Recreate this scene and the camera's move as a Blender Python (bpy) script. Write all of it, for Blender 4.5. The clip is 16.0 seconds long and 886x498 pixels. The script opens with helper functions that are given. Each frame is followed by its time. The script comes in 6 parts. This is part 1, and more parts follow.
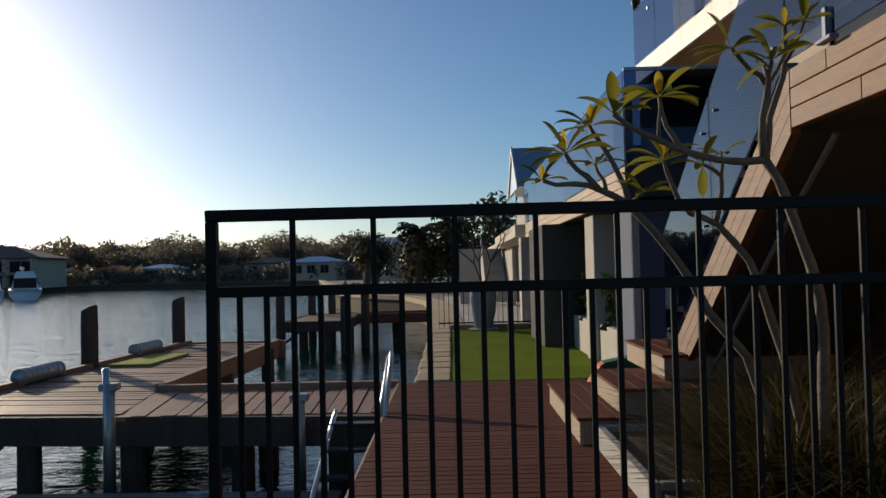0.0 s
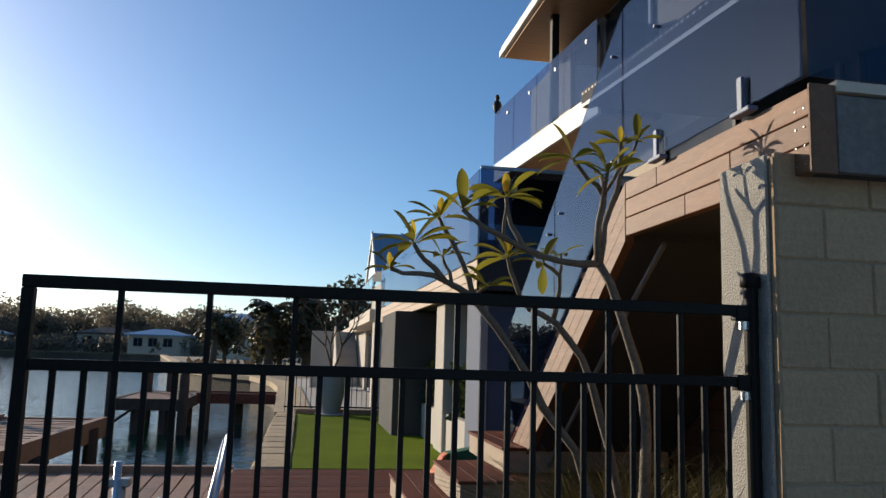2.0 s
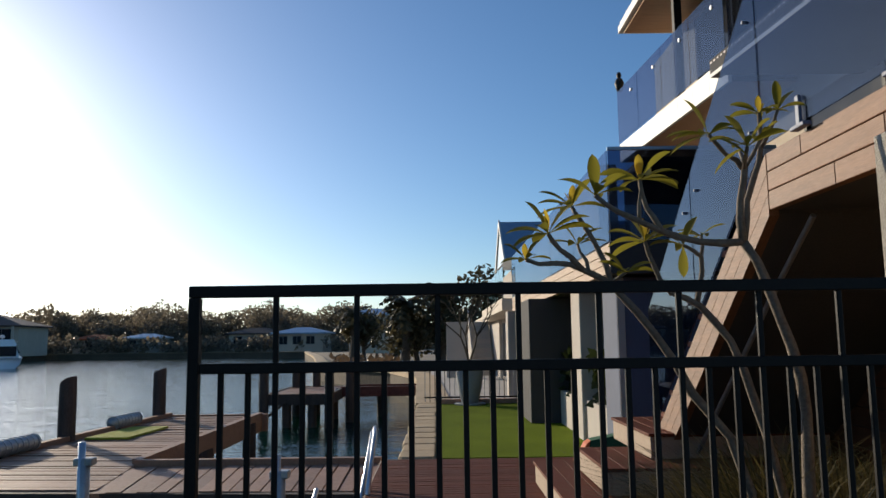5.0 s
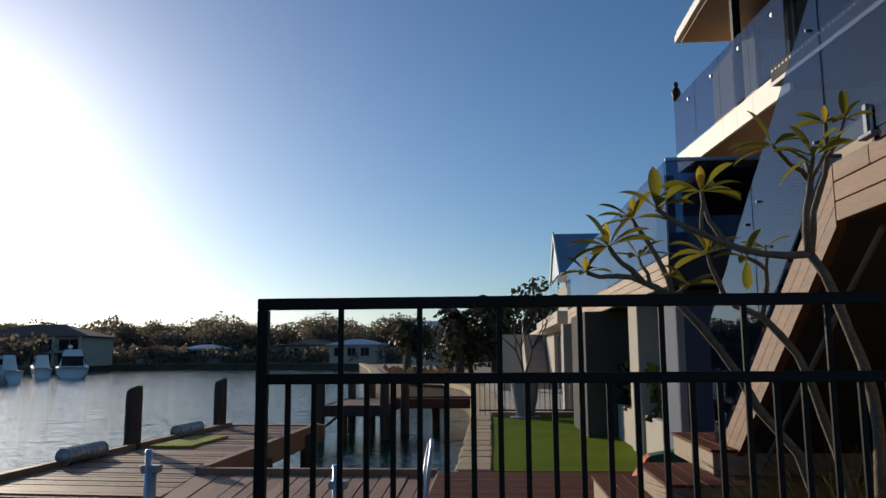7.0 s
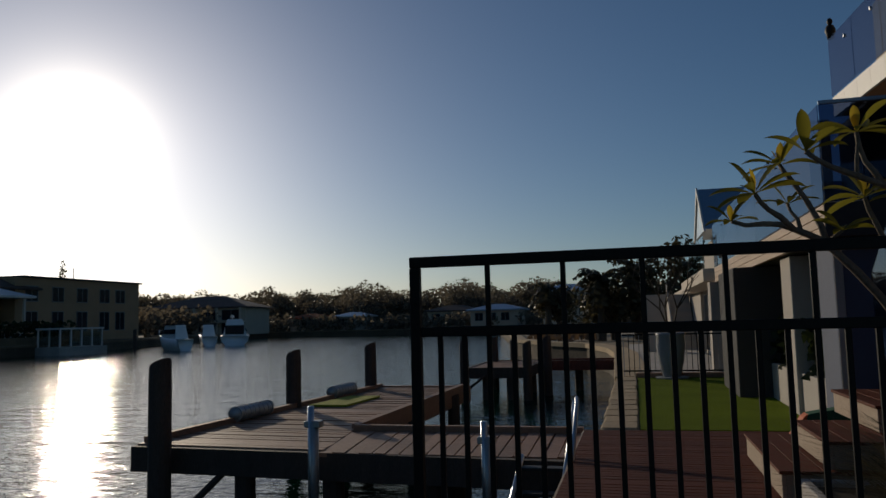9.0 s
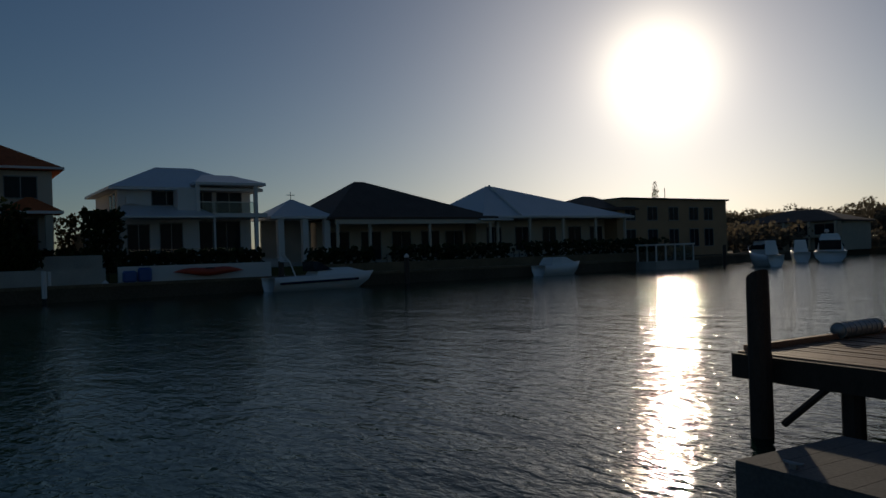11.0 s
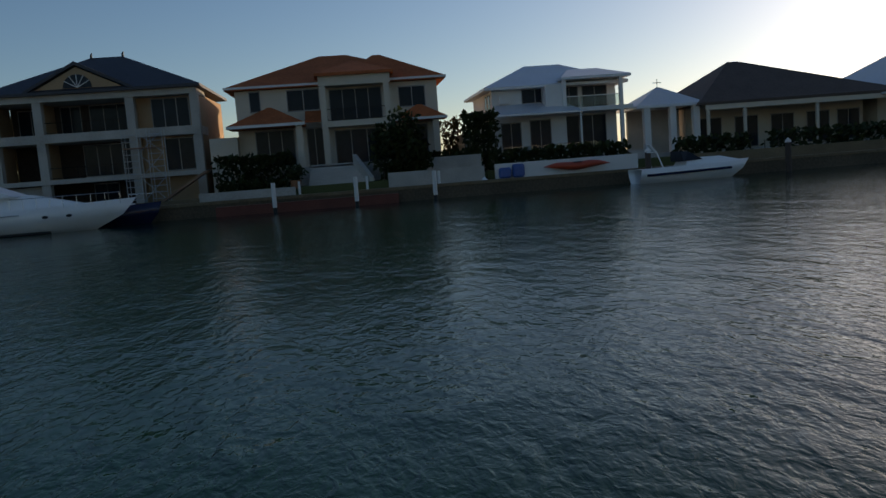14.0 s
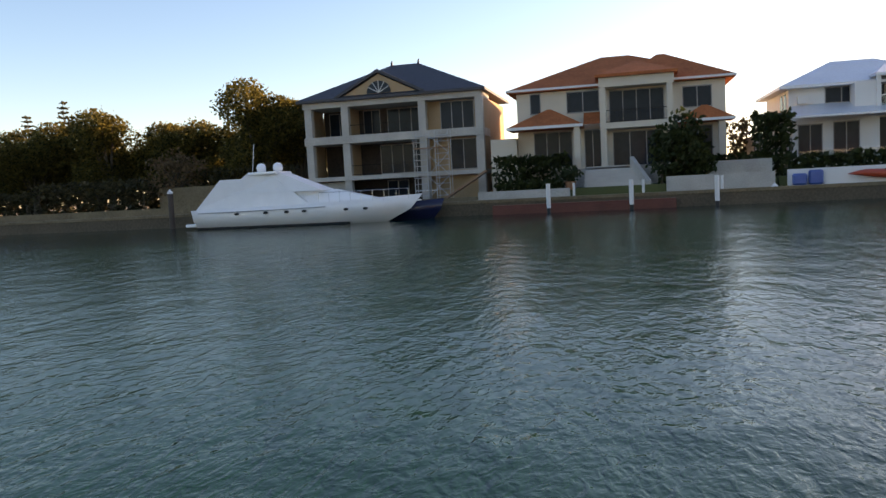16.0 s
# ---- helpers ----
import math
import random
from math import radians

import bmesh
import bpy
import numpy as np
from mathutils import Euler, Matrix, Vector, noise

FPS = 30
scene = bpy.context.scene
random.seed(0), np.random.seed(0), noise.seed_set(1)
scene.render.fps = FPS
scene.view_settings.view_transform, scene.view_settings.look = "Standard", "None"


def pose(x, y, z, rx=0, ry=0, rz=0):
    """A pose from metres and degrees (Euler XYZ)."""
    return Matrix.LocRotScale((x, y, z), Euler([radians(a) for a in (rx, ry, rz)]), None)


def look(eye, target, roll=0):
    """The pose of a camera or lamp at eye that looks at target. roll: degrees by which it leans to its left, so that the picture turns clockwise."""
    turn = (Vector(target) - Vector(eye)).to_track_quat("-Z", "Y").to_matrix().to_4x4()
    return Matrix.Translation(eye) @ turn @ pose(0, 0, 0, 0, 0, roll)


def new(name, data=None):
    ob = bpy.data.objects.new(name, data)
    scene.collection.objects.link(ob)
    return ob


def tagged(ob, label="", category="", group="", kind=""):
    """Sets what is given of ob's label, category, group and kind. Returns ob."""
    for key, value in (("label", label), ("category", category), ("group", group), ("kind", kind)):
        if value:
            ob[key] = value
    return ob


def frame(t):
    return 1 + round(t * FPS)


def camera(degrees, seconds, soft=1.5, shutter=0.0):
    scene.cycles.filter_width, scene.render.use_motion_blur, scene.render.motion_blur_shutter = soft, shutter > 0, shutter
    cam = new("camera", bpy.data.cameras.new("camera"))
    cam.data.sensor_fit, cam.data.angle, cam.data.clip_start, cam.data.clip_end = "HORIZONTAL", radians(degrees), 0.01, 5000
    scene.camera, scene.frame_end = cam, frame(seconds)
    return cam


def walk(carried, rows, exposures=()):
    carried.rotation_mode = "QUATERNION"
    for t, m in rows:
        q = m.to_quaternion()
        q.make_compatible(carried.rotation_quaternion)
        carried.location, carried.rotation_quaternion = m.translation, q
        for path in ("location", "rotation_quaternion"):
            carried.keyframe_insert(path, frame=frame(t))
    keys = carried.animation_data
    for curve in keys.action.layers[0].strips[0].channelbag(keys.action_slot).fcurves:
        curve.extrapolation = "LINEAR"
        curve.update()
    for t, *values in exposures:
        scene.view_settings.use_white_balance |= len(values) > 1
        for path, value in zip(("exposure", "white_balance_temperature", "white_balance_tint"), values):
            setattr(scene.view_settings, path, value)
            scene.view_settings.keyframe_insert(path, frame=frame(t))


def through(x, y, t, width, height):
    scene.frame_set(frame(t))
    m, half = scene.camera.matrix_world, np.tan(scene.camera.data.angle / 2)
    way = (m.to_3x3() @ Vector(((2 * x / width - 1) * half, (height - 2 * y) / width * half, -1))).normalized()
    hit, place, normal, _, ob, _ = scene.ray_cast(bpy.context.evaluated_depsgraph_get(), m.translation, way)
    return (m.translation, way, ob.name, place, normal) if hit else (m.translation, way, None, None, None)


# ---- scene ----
EXPOSURES = [
    (0.0, -0.55, 6700, 10), (1.0, -0.15, 6650, 10), (2.0, 0.0, 6450, 10), (4.0, -0.08, 6450, 10), (8.2, -1.15, 6450, 10), (10.3, -2.2, 6950, 10), (13.4, -2.0, 6950, 10), (13.8, -1.15, 7600, 14), (14.2, 0.1, 8600, 20), (16.0, 1.45, 10500, 30),
]
cam = camera(60.27, 16.0)
PATH = [
    (0, (-0.009, 0.176, 2.303, 91.486, 1.355, 0.576)),
    (0.5, (0.009, 0.179, 2.304, 91.805, 0.040, -3.731)),
    (1, (0.012, 0.172, 2.305, 94.625, -0.225, -4.627)),
    (1.5, (0.023, 0.162, 2.309, 96.333, -0.539, -5.349)),
    (2, (0.039, 0.171, 2.309, 97.825, -1.675, -10.297)),
    (2.5, (0.037, 0.169, 2.315, 98.664, -0.953, -8.101)),
    (3, (0.039, 0.175, 2.314, 97.608, -1.675, -8.895)),
    (3.5, (0.034, 0.182, 2.312, 95.369, -0.163, -6.506)),
    (4, (0.012, 0.170, 2.316, 95.602, -0.204, -2.153)),
    (6.5, (-0.000, 0.127, 2.327, 98.325, 1.238, 0.882)),
    (7, (-0.022, 0.114, 2.323, 97.825, 0.405, 3.593)),
    (7.5, (-0.036, 0.110, 2.321, 97.121, 0.624, 5.214)),
    (8, (-0.046, 0.092, 2.316, 95.816, 0.003, 6.998)),
    (8.2, (-0.051, 0.105, 2.308, 95.785, 0.570, 8.102)),
    (10.3, (0.021, -0.201, 2.244, 91.475, 2.064, 37.574)),
    (10.5, (-0.009, -0.180, 2.238, 91.210, 2.558, 43.709)),
    (11, (-0.015, -0.148, 2.235, 90.350, 1.855, 56.077)),
    (11.5, (-0.022, -0.128, 2.231, 89.590, 1.517, 59.880)),
    (12, (-0.047, -0.111, 2.236, 88.072, 4.152, 61.844)),
    (12.5, (-0.048, -0.108, 2.238, 86.935, 2.839, 62.586)),
    (13, (-0.022, -0.118, 2.258, 86.137, 2.143, 65.863)),
    (13.5, (0.003, -0.128, 2.269, 84.432, 2.154, 69.571)),
    (14, (0.020, -0.116, 2.277, 83.715, 4.325, 83.044)),
    (14.5, (0.045, -0.104, 2.282, 83.270, 2.708, 91.197)),
    (15, (0.069, -0.088, 2.285, 84.332, 3.078, 96.642)),
    (15.5, (0.080, -0.072, 2.287, 83.516, 3.110, 100.289)),
    (16, (0.083, -0.060, 2.289, 85.134, 3.020, 103.488)),
]
walk(cam, [(t, pose(*p)) for t, p in PATH], EXPOSURES)

# ---- light ----
SUN_EL, SUN_AZ = radians(12.5), radians(39.8)     # sun ahead and to the left over the canal
SUN_DIR = Vector((-math.sin(SUN_AZ) * math.cos(SUN_EL), math.cos(SUN_AZ) * math.cos(SUN_EL), math.sin(SUN_EL)))
world = bpy.data.worlds.new("sky")
scene.world = world
world.use_nodes = True
wn = world.node_tree
wn.nodes.clear()
w_out = wn.nodes.new("ShaderNodeOutputWorld")
w_bg = wn.nodes.new("ShaderNodeBackground")
def sky_layer(air, dust, ozone):
    s = wn.nodes.new("ShaderNodeTexSky")
    s.sky_type, s.sun_disc = "NISHITA", False
    s.sun_elevation, s.sun_rotation = SUN_EL, -SUN_AZ
    s.altitude, s.air_density, s.dust_density, s.ozone_density = 0, air, dust, ozone
    return s


# clean blue air, and the pale haze that glows round the low sun
w_air, w_haze = sky_layer(1.0, 0.2, 4.5), sky_layer(0.0, 2.4, 0.0)
w_deep = wn.nodes.new("ShaderNodeHueSaturation")
w_deep.inputs["Saturation"].default_value, w_deep.inputs["Value"].default_value = 1.06, 1.26
w_sum = wn.nodes.new("ShaderNodeMix")
w_sum.data_type, w_sum.blend_type = "RGBA", "ADD"
w_sum.inputs[0].default_value = 0.19
w_bg.inputs["Strength"].default_value = 0.11
wn.links.new(w_air.outputs[0], w_deep.inputs["Color"]), wn.links.new(w_deep.outputs[0], w_sum.inputs[6])
wn.links.new(w_haze.outputs[0], w_sum.inputs[7])
wn.links.new(w_sum.outputs[2], w_bg.inputs[0])
# the bright aureole close round the sun: a tight core and a soft skirt
w_tc, w_dot, w_pos = wn.nodes.new("ShaderNodeTexCoord"), wn.nodes.new("ShaderNodeVectorMath"), wn.nodes.new("ShaderNodeMath")
w_dot.operation, w_dot.inputs[1].default_value = "DOT_PRODUCT", SUN_DIR
w_pos.operation, w_pos.inputs[1].default_value = "MAXIMUM", 0.0
wn.links.new(w_tc.outputs["Generated"], w_dot.inputs[0]), wn.links.new(w_dot.outputs["Value"], w_pos.inputs[0])
w_last = w_bg.outputs[0]
for sharp, strength in ((480.0, 5.0), (70.0, 0.5)):
    w_pow, w_mul, w_aur, w_add = wn.nodes.new("ShaderNodeMath"), wn.nodes.new("ShaderNodeMath"), wn.nodes.new("ShaderNodeBackground"), wn.nodes.new("ShaderNodeAddShader")
    w_pow.operation, w_pow.inputs[1].default_value = "POWER", sharp
    w_mul.operation, w_mul.inputs[1].default_value = "MULTIPLY", strength
    w_aur.inputs[0].default_value = (1.0, 0.90, 0.72, 1)
    wn.links.new(w_pos.outputs[0], w_pow.inputs[0]), wn.links.new(w_pow.outputs[0], w_mul.inputs[0])
    wn.links.new(w_mul.outputs[0], w_aur.inputs["Strength"])
    wn.links.new(w_last, w_add.inputs[0]), wn.links.new(w_aur.outputs[0], w_add.inputs[1])
    w_last = w_add.outputs[0]
wn.links.new(w_last, w_out.inputs[0])
sun_lamp = new("sun", bpy.data.lights.new("sun", "SUN"))
sun_lamp.data.energy, sun_lamp.data.angle, sun_lamp.data.color = 5.0, radians(0.5), (1.0, 0.86, 0.66)
sun_lamp.matrix_world = look((0, 0, 60), tuple(Vector((0, 0, 60)) - SUN_DIR))


# ---- materials ----
def mat(name, color, rough=0.7, metal=0.0, var=0.25, scale=3.0, fine=40.0, bump=0.2, bump_scale=60.0, stretch=(1, 1, 1), rand=0.0, spec=0.5, dark=None, coords="Object"):
    """Painted, stone, wooden or metal surface: base colour with large stains, fine grain and relief."""
    m = bpy.data.materials.new(name)
    m.use_nodes = True
    nt = m.node_tree
    b = nt.nodes["Principled BSDF"]
    b.inputs["Metallic"].default_value, b.inputs["Specular IOR Level"].default_value = metal, spec
    tc = nt.nodes.new("ShaderNodeTexCoord")
    mp = nt.nodes.new("ShaderNodeMapping")
    mp.inputs["Scale"].default_value = stretch
    nt.links.new(tc.outputs[coords], mp.inputs[0])
    big, small = nt.nodes.new("ShaderNodeTexNoise"), nt.nodes.new("ShaderNodeTexNoise")
    big.inputs["Scale"].default_value, big.inputs["Detail"].default_value = scale, 5.0
    small.inputs["Scale"].default_value, small.inputs["Detail"].default_value = fine, 4.0
    add = nt.nodes.new("ShaderNodeMath")
    add.operation = "ADD"
    nt.links.new(mp.outputs[0], big.inputs[0]), nt.links.new(mp.outputs[0], small.inputs[0])
    nt.links.new(big.outputs[0], add.inputs[0]), nt.links.new(small.outputs[0], add.inputs[1])
    src = add.outputs[0]
    if rand:
        info = nt.nodes.new("ShaderNodeObjectInfo")
        mul = nt.nodes.new("ShaderNodeMath")
        mul.operation, mul.inputs[1].default_value = "MULTIPLY_ADD", rand
        nt.links.new(info.outputs["Random"], mul.inputs[0]), nt.links.new(src, mul.inputs[2])
        src = mul.outputs[0]
    ramp = nt.nodes.new("ShaderNodeMapRange")
    ramp.inputs[1].default_value, ramp.inputs[2].default_value = 0.6, 1.4 + rand
    nt.links.new(src, ramp.inputs[0])
    mix = nt.nodes.new("ShaderNodeMix")
    mix.data_type = "RGBA"
    low = dark or tuple(c * (1 - var) for c in color)
    high = tuple(min(1, c * (1 + var * 0.6)) for c in color)
    mix.inputs[6].default_value, mix.inputs[7].default_value = (*low, 1), (*high, 1)
    nt.links.new(ramp.outputs[0], mix.inputs[0])
    nt.links.new(mix.outputs[2], b.inputs["Base Color"])
    rr = nt.nodes.new("ShaderNodeMapRange")
    rr.inputs[3].default_value, rr.inputs[4].default_value = min(1, rough + 0.1), max(0.02, rough - 0.1)
    nt.links.new(small.outputs[0], rr.inputs[0]), nt.links.new(rr.outputs[0], b.inputs["Roughness"])
    if bump:
        bn, bt = nt.nodes.new("ShaderNodeBump"), nt.nodes.new("ShaderNodeTexNoise")
        bt.inputs["Scale"].default_value, bt.inputs["Detail"].default_value = bump_scale, 4.0
        bn.inputs["Strength"].default_value, bn.inputs["Distance"].default_value = bump, 0.01
        nt.links.new(mp.outputs[0], bt.inputs[0]), nt.links.new(bt.outputs[0], bn.inputs["Height"])
        nt.links.new(bn.outputs[0], b.inputs["Normal"])
    return m


def leaf_mat(name, color, tip, through=0.35, rough=0.5):
    """Leaves: colour varies from leaf to leaf, light comes partly through."""
    m = bpy.data.materials.new(name)
    m.use_nodes = True
    nt = m.node_tree
    b = nt.nodes["Principled BSDF"]
    geo = nt.nodes.new("ShaderNodeNewGeometry")
    mix = nt.nodes.new("ShaderNodeMix")
    mix.data_type = "RGBA"
    mix.inputs[6].default_value, mix.inputs[7].default_value = (*color, 1), (*tip, 1)
    nt.links.new(geo.outputs["Random Per Island"], mix.inputs[0])
    nt.links.new(mix.outputs[2], b.inputs["Base Color"])
    b.inputs["Roughness"].default_value, b.inputs["Specular IOR Level"].default_value = rough, 0.2
    tr = nt.nodes.new("ShaderNodeBsdfTranslucent")
    sh = nt.nodes.new("ShaderNodeMixShader")
    sh.inputs[0].default_value = through
    nt.links.new(mix.outputs[2], tr.inputs[0])
    nt.links.new(b.outputs[0], sh.inputs[1]), nt.links.new(tr.outputs[0], sh.inputs[2])
    nt.links.new(sh.outputs[0], nt.nodes["Material Output"].inputs[0])
    return m


def glass_mat(name, tint, gloss=(0.9, 0.95, 1.0), normal=0.035):
    """Tinted sheet glass: clear through, mirror more and more towards grazing."""
    m = bpy.data.materials.new(name)
    m.use_nodes = True
    nt = m.node_tree
    nt.nodes.remove(nt.nodes["Principled BSDF"])
    tr, gl = nt.nodes.new("ShaderNodeBsdfTransparent"), nt.nodes.new("ShaderNodeBsdfGlossy")
    tr.inputs[0].default_value, gl.inputs[0].default_value = (*tint, 1), (*gloss, 1)
    gl.inputs["Roughness"].default_value = 0.01
    lw, pw, ma, sh = nt.nodes.new("ShaderNodeLayerWeight"), nt.nodes.new("ShaderNodeMath"), nt.nodes.new("ShaderNodeMath"), nt.nodes.new("ShaderNodeMixShader")
    lw.inputs["Blend"].default_value = 0.5
    pw.operation, pw.inputs[1].default_value = "POWER", 5.0
    ma.operation, ma.inputs[1].default_value, ma.inputs[2].default_value = "MULTIPLY_ADD", 1 - normal, normal
    nt.links.new(lw.outputs["Facing"], pw.inputs[0]), nt.links.new(pw.outputs[0], ma.inputs[0])
    nt.links.new(ma.outputs[0], sh.inputs[0])
    nt.links.new(tr.outputs[0], sh.inputs[1]), nt.links.new(gl.outputs[0], sh.inputs[2])
    nt.links.new(sh.outputs[0], nt.nodes["Material Output"].inputs[0])
    return m


def water_mat():
    """Sheltered canal water: green-black body, wind ripples of three sizes."""
    m = bpy.data.materials.new("canal_water")
    m.use_nodes = True
    nt = m.node_tree
    b = nt.nodes["Principled BSDF"]
    b.inputs["Roughness"].default_value, b.inputs["IOR"].default_value, b.inputs["Specular IOR Level"].default_value = 0.05, 1.33, 0.28
    tc = nt.nodes.new("ShaderNodeTexCoord")
    col = nt.nodes.new("ShaderNodeTexNoise")
    col.inputs["Scale"].default_value = 0.06
    mix = nt.nodes.new("ShaderNodeMix")
    mix.data_type = "RGBA"
    mix.inputs[6].default_value, mix.inputs[7].default_value = (0.002, 0.025, 0.017, 1), (0.003, 0.031, 0.020, 1)
    nt.links.new(tc.outputs["Object"], col.inputs[0])
    nt.links.new(col.outputs[0], mix.inputs[0]), nt.links.new(mix.outputs[2], b.inputs["Base Color"])
    prev = None
    for size, turn, tall, dist, amount in ((0.6, 0.5, 0.55, 0.13, 0.5), (2.6, -0.35, 0.55, 0.050, 0.65), (8.5, 0.2, 0.60, 0.019, 0.85)):
        mp, nz, bp = nt.nodes.new("ShaderNodeMapping"), nt.nodes.new("ShaderNodeTexNoise"), nt.nodes.new("ShaderNodeBump")
        mp.inputs["Rotation"].default_value, mp.inputs["Scale"].default_value = (0, 0, turn), (size * tall, size, size)
        nz.inputs["Scale"].default_value, nz.inputs["Detail"].default_value, nz.inputs["Distortion"].default_value = 1.0, 3.0, 0.6
        bp.inputs["Strength"].default_value, bp.inputs["Distance"].default_value = amount, dist
        nt.links.new(tc.outputs["Object"], mp.inputs[0]), nt.links.new(mp.outputs[0], nz.inputs[0])
        nt.links.new(nz.outputs[0], bp.inputs["Height"])
        if prev:
            nt.links.new(prev, bp.inputs["Normal"])
        prev = bp.outputs[0]
    nt.links.new(prev, b.inputs["Normal"])
    return m


WATER = water_mat()
STEEL_BLACK = mat("black_powder_coat", (0.009, 0.008, 0.0075), 0.5, 0.0, 0.3, 4, 60, 0.06, 200, spec=0.14)
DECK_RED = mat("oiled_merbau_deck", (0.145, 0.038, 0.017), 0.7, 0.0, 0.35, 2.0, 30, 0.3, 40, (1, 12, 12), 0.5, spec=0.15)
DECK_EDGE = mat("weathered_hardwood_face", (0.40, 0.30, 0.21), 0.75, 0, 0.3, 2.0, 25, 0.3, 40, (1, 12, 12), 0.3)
CLAD_PALE = mat("pale_cedar_fascia", (0.36, 0.22, 0.12), 0.6, 0, 0.35, 2.2, 22, 0.25, 40, (14, 1, 14), 0.5)
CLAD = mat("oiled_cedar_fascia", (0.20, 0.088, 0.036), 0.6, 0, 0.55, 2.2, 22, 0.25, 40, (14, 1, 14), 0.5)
# wall boards under the terrace; shade there is put into this darker brown
CLAD_DARK = mat("shade_dark_cladding", (0.17, 0.065, 0.029), 0.7, 0, 0.35, 2.2, 22, 0.3, 40, (14, 1, 14), 0.5)
JETTY = mat("grey_weathered_jetty_board", (0.35, 0.19, 0.118), 0.62, 0, 0.5, 1.6, 24, 0.5, 30, (1, 1, 1), 0.8, spec=0.35)
JETTY_BEAM = mat("wet_dark_jetty_timber", (0.075, 0.050, 0.038), 0.75, 0, 0.4, 2, 20, 0.5, 25, (4, 4, 1))
RENDER_GREY = mat("granular_cement_render", (0.40, 0.37, 0.32), 0.95, 0, 0.45, 2, 130, 1.0, 110)
BLOCK = mat("bagged_concrete_block", (0.44, 0.30, 0.175), 0.9, 0, 0.35, 3, 50, 0.9, 70, (1, 1, 1), 0.4)
MORTAR = mat("raked_mortar", (0.38, 0.26, 0.155), 0.95, 0, 0.2, 5, 80, 0.5, 120)
WALL_BLUE = mat("slate_blue_render", (0.115, 0.135, 0.19), 0.85, 0, 0.12, 1.5, 80, 0.25, 120)
WALL_GREY = mat("warm_grey_render", (0.50, 0.45, 0.39), 0.9, 0, 0.14, 1.5, 80, 0.25, 120)
# charcoal deepened: the near-black shade under terrace and stair is in this colour
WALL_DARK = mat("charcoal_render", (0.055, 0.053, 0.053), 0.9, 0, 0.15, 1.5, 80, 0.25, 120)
FASCIA_WHITE = mat("white_painted_fascia", (0.80, 0.76, 0.69), 0.55, 0, 0.08, 1.2, 40, 0.08, 80)
BEIGE = mat("beige_render", (0.52, 0.44, 0.34), 0.9, 0, 0.12, 1.0, 60, 0.2, 90)
SOFFIT = mat("timber_lined_soffit", (0.50, 0.26, 0.12), 0.55, 0, 0.3, 2, 20, 0.2, 40, (1, 14, 1), 0.2)
CONCRETE = mat("pale_concrete", (0.46, 0.43, 0.39), 0.9, 0, 0.2, 0.8, 40, 0.3, 60)
PONTOON = mat("stained_pontoon_concrete", (0.17, 0.16, 0.15), 0.9, 0, 0.35, 1.6, 30, 0.4, 50)
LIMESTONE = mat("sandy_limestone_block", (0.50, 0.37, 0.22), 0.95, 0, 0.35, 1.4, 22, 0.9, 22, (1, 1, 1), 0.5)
SEAWALL_CAP = mat("dark_limestone_capping", (0.19, 0.135, 0.078), 0.95, 0, 0.45, 0.5, 9, 0.7, 14)
SEAWALL = mat("tide_stained_seawall", (0.115, 0.085, 0.055), 0.95, 0, 0.45, 0.35, 6, 0.6, 12)
GRASS = mat("synthetic_lawn", (0.150, 0.205, 0.012), 0.95, 0, 0.3, 1.2, 120, 0.7, 260, spec=0.04)
GRASS_DULL = mat("garden_lawn", (0.075, 0.085, 0.028), 0.95, 0, 0.35, 0.25, 12, 0.5, 40)
EARTH = mat("dry_sandy_ground", (0.24, 0.185, 0.12), 0.95, 0, 0.35, 0.12, 6, 0.5, 20)
MULCH = mat("bark_mulch", (0.045, 0.032, 0.022), 0.95, 0, 0.4, 6, 60, 0.9, 60)
BARK = mat("grey_plumeria_bark", (0.17, 0.13, 0.092), 0.8, 0, 0.45, 9, 60, 0.5, 90)
BARK_DARK = mat("rough_brown_bark", (0.10, 0.075, 0.05), 0.9, 0, 0.4, 4, 30, 0.8, 30)
ALUMINIUM = mat("brushed_aluminium", (0.62, 0.64, 0.66), 0.35, 0.9, 0.12, 5, 90, 0.08, 200)
STAINLESS = mat("satin_stainless", (0.70, 0.70, 0.70), 0.28, 1.0, 0.08, 5, 90, 0.04, 200)
# bracket and stud metal, the mirrored blue sky put into its colour
SKY_METAL = mat("sky_tinted_bracket", (0.15, 0.18, 0.26), 0.5, 0.0, 0.2, 5, 90, 0.06, 200, spec=0.25)
GALV = mat("galvanised_pipe", (0.42, 0.43, 0.43), 0.5, 0.7, 0.2, 8, 60, 0.1, 90)
WHITE = mat("white_exterior_paint", (0.66, 0.64, 0.61), 0.6, 0, 0.08, 0.6, 20, 0.08, 60)
CREAM = mat("cream_render", (0.58, 0.50, 0.40), 0.8, 0, 0.14, 0.6, 20, 0.12, 60)
WHITE_DIRTY = mat("weathered_grey_render", (0.42, 0.385, 0.34), 0.8, 0, 0.3, 0.7, 14, 0.15, 40)
GELCOAT = mat("white_gelcoat", (0.80, 0.80, 0.79), 0.18, 0, 0.06, 0.5, 10, 0.02, 40)
CANVAS = mat("white_boat_canvas", (0.74, 0.73, 0.71), 0.85, 0, 0.1, 1.2, 30, 0.5, 12)
NAVY = mat("navy_gelcoat", (0.010, 0.014, 0.045), 0.2, 0, 0.2, 0.8, 10, 0.02, 30)
BLACK = mat("black_rubber", (0.014, 0.014, 0.015), 0.6, 0, 0.3, 3, 40, 0.1, 60)
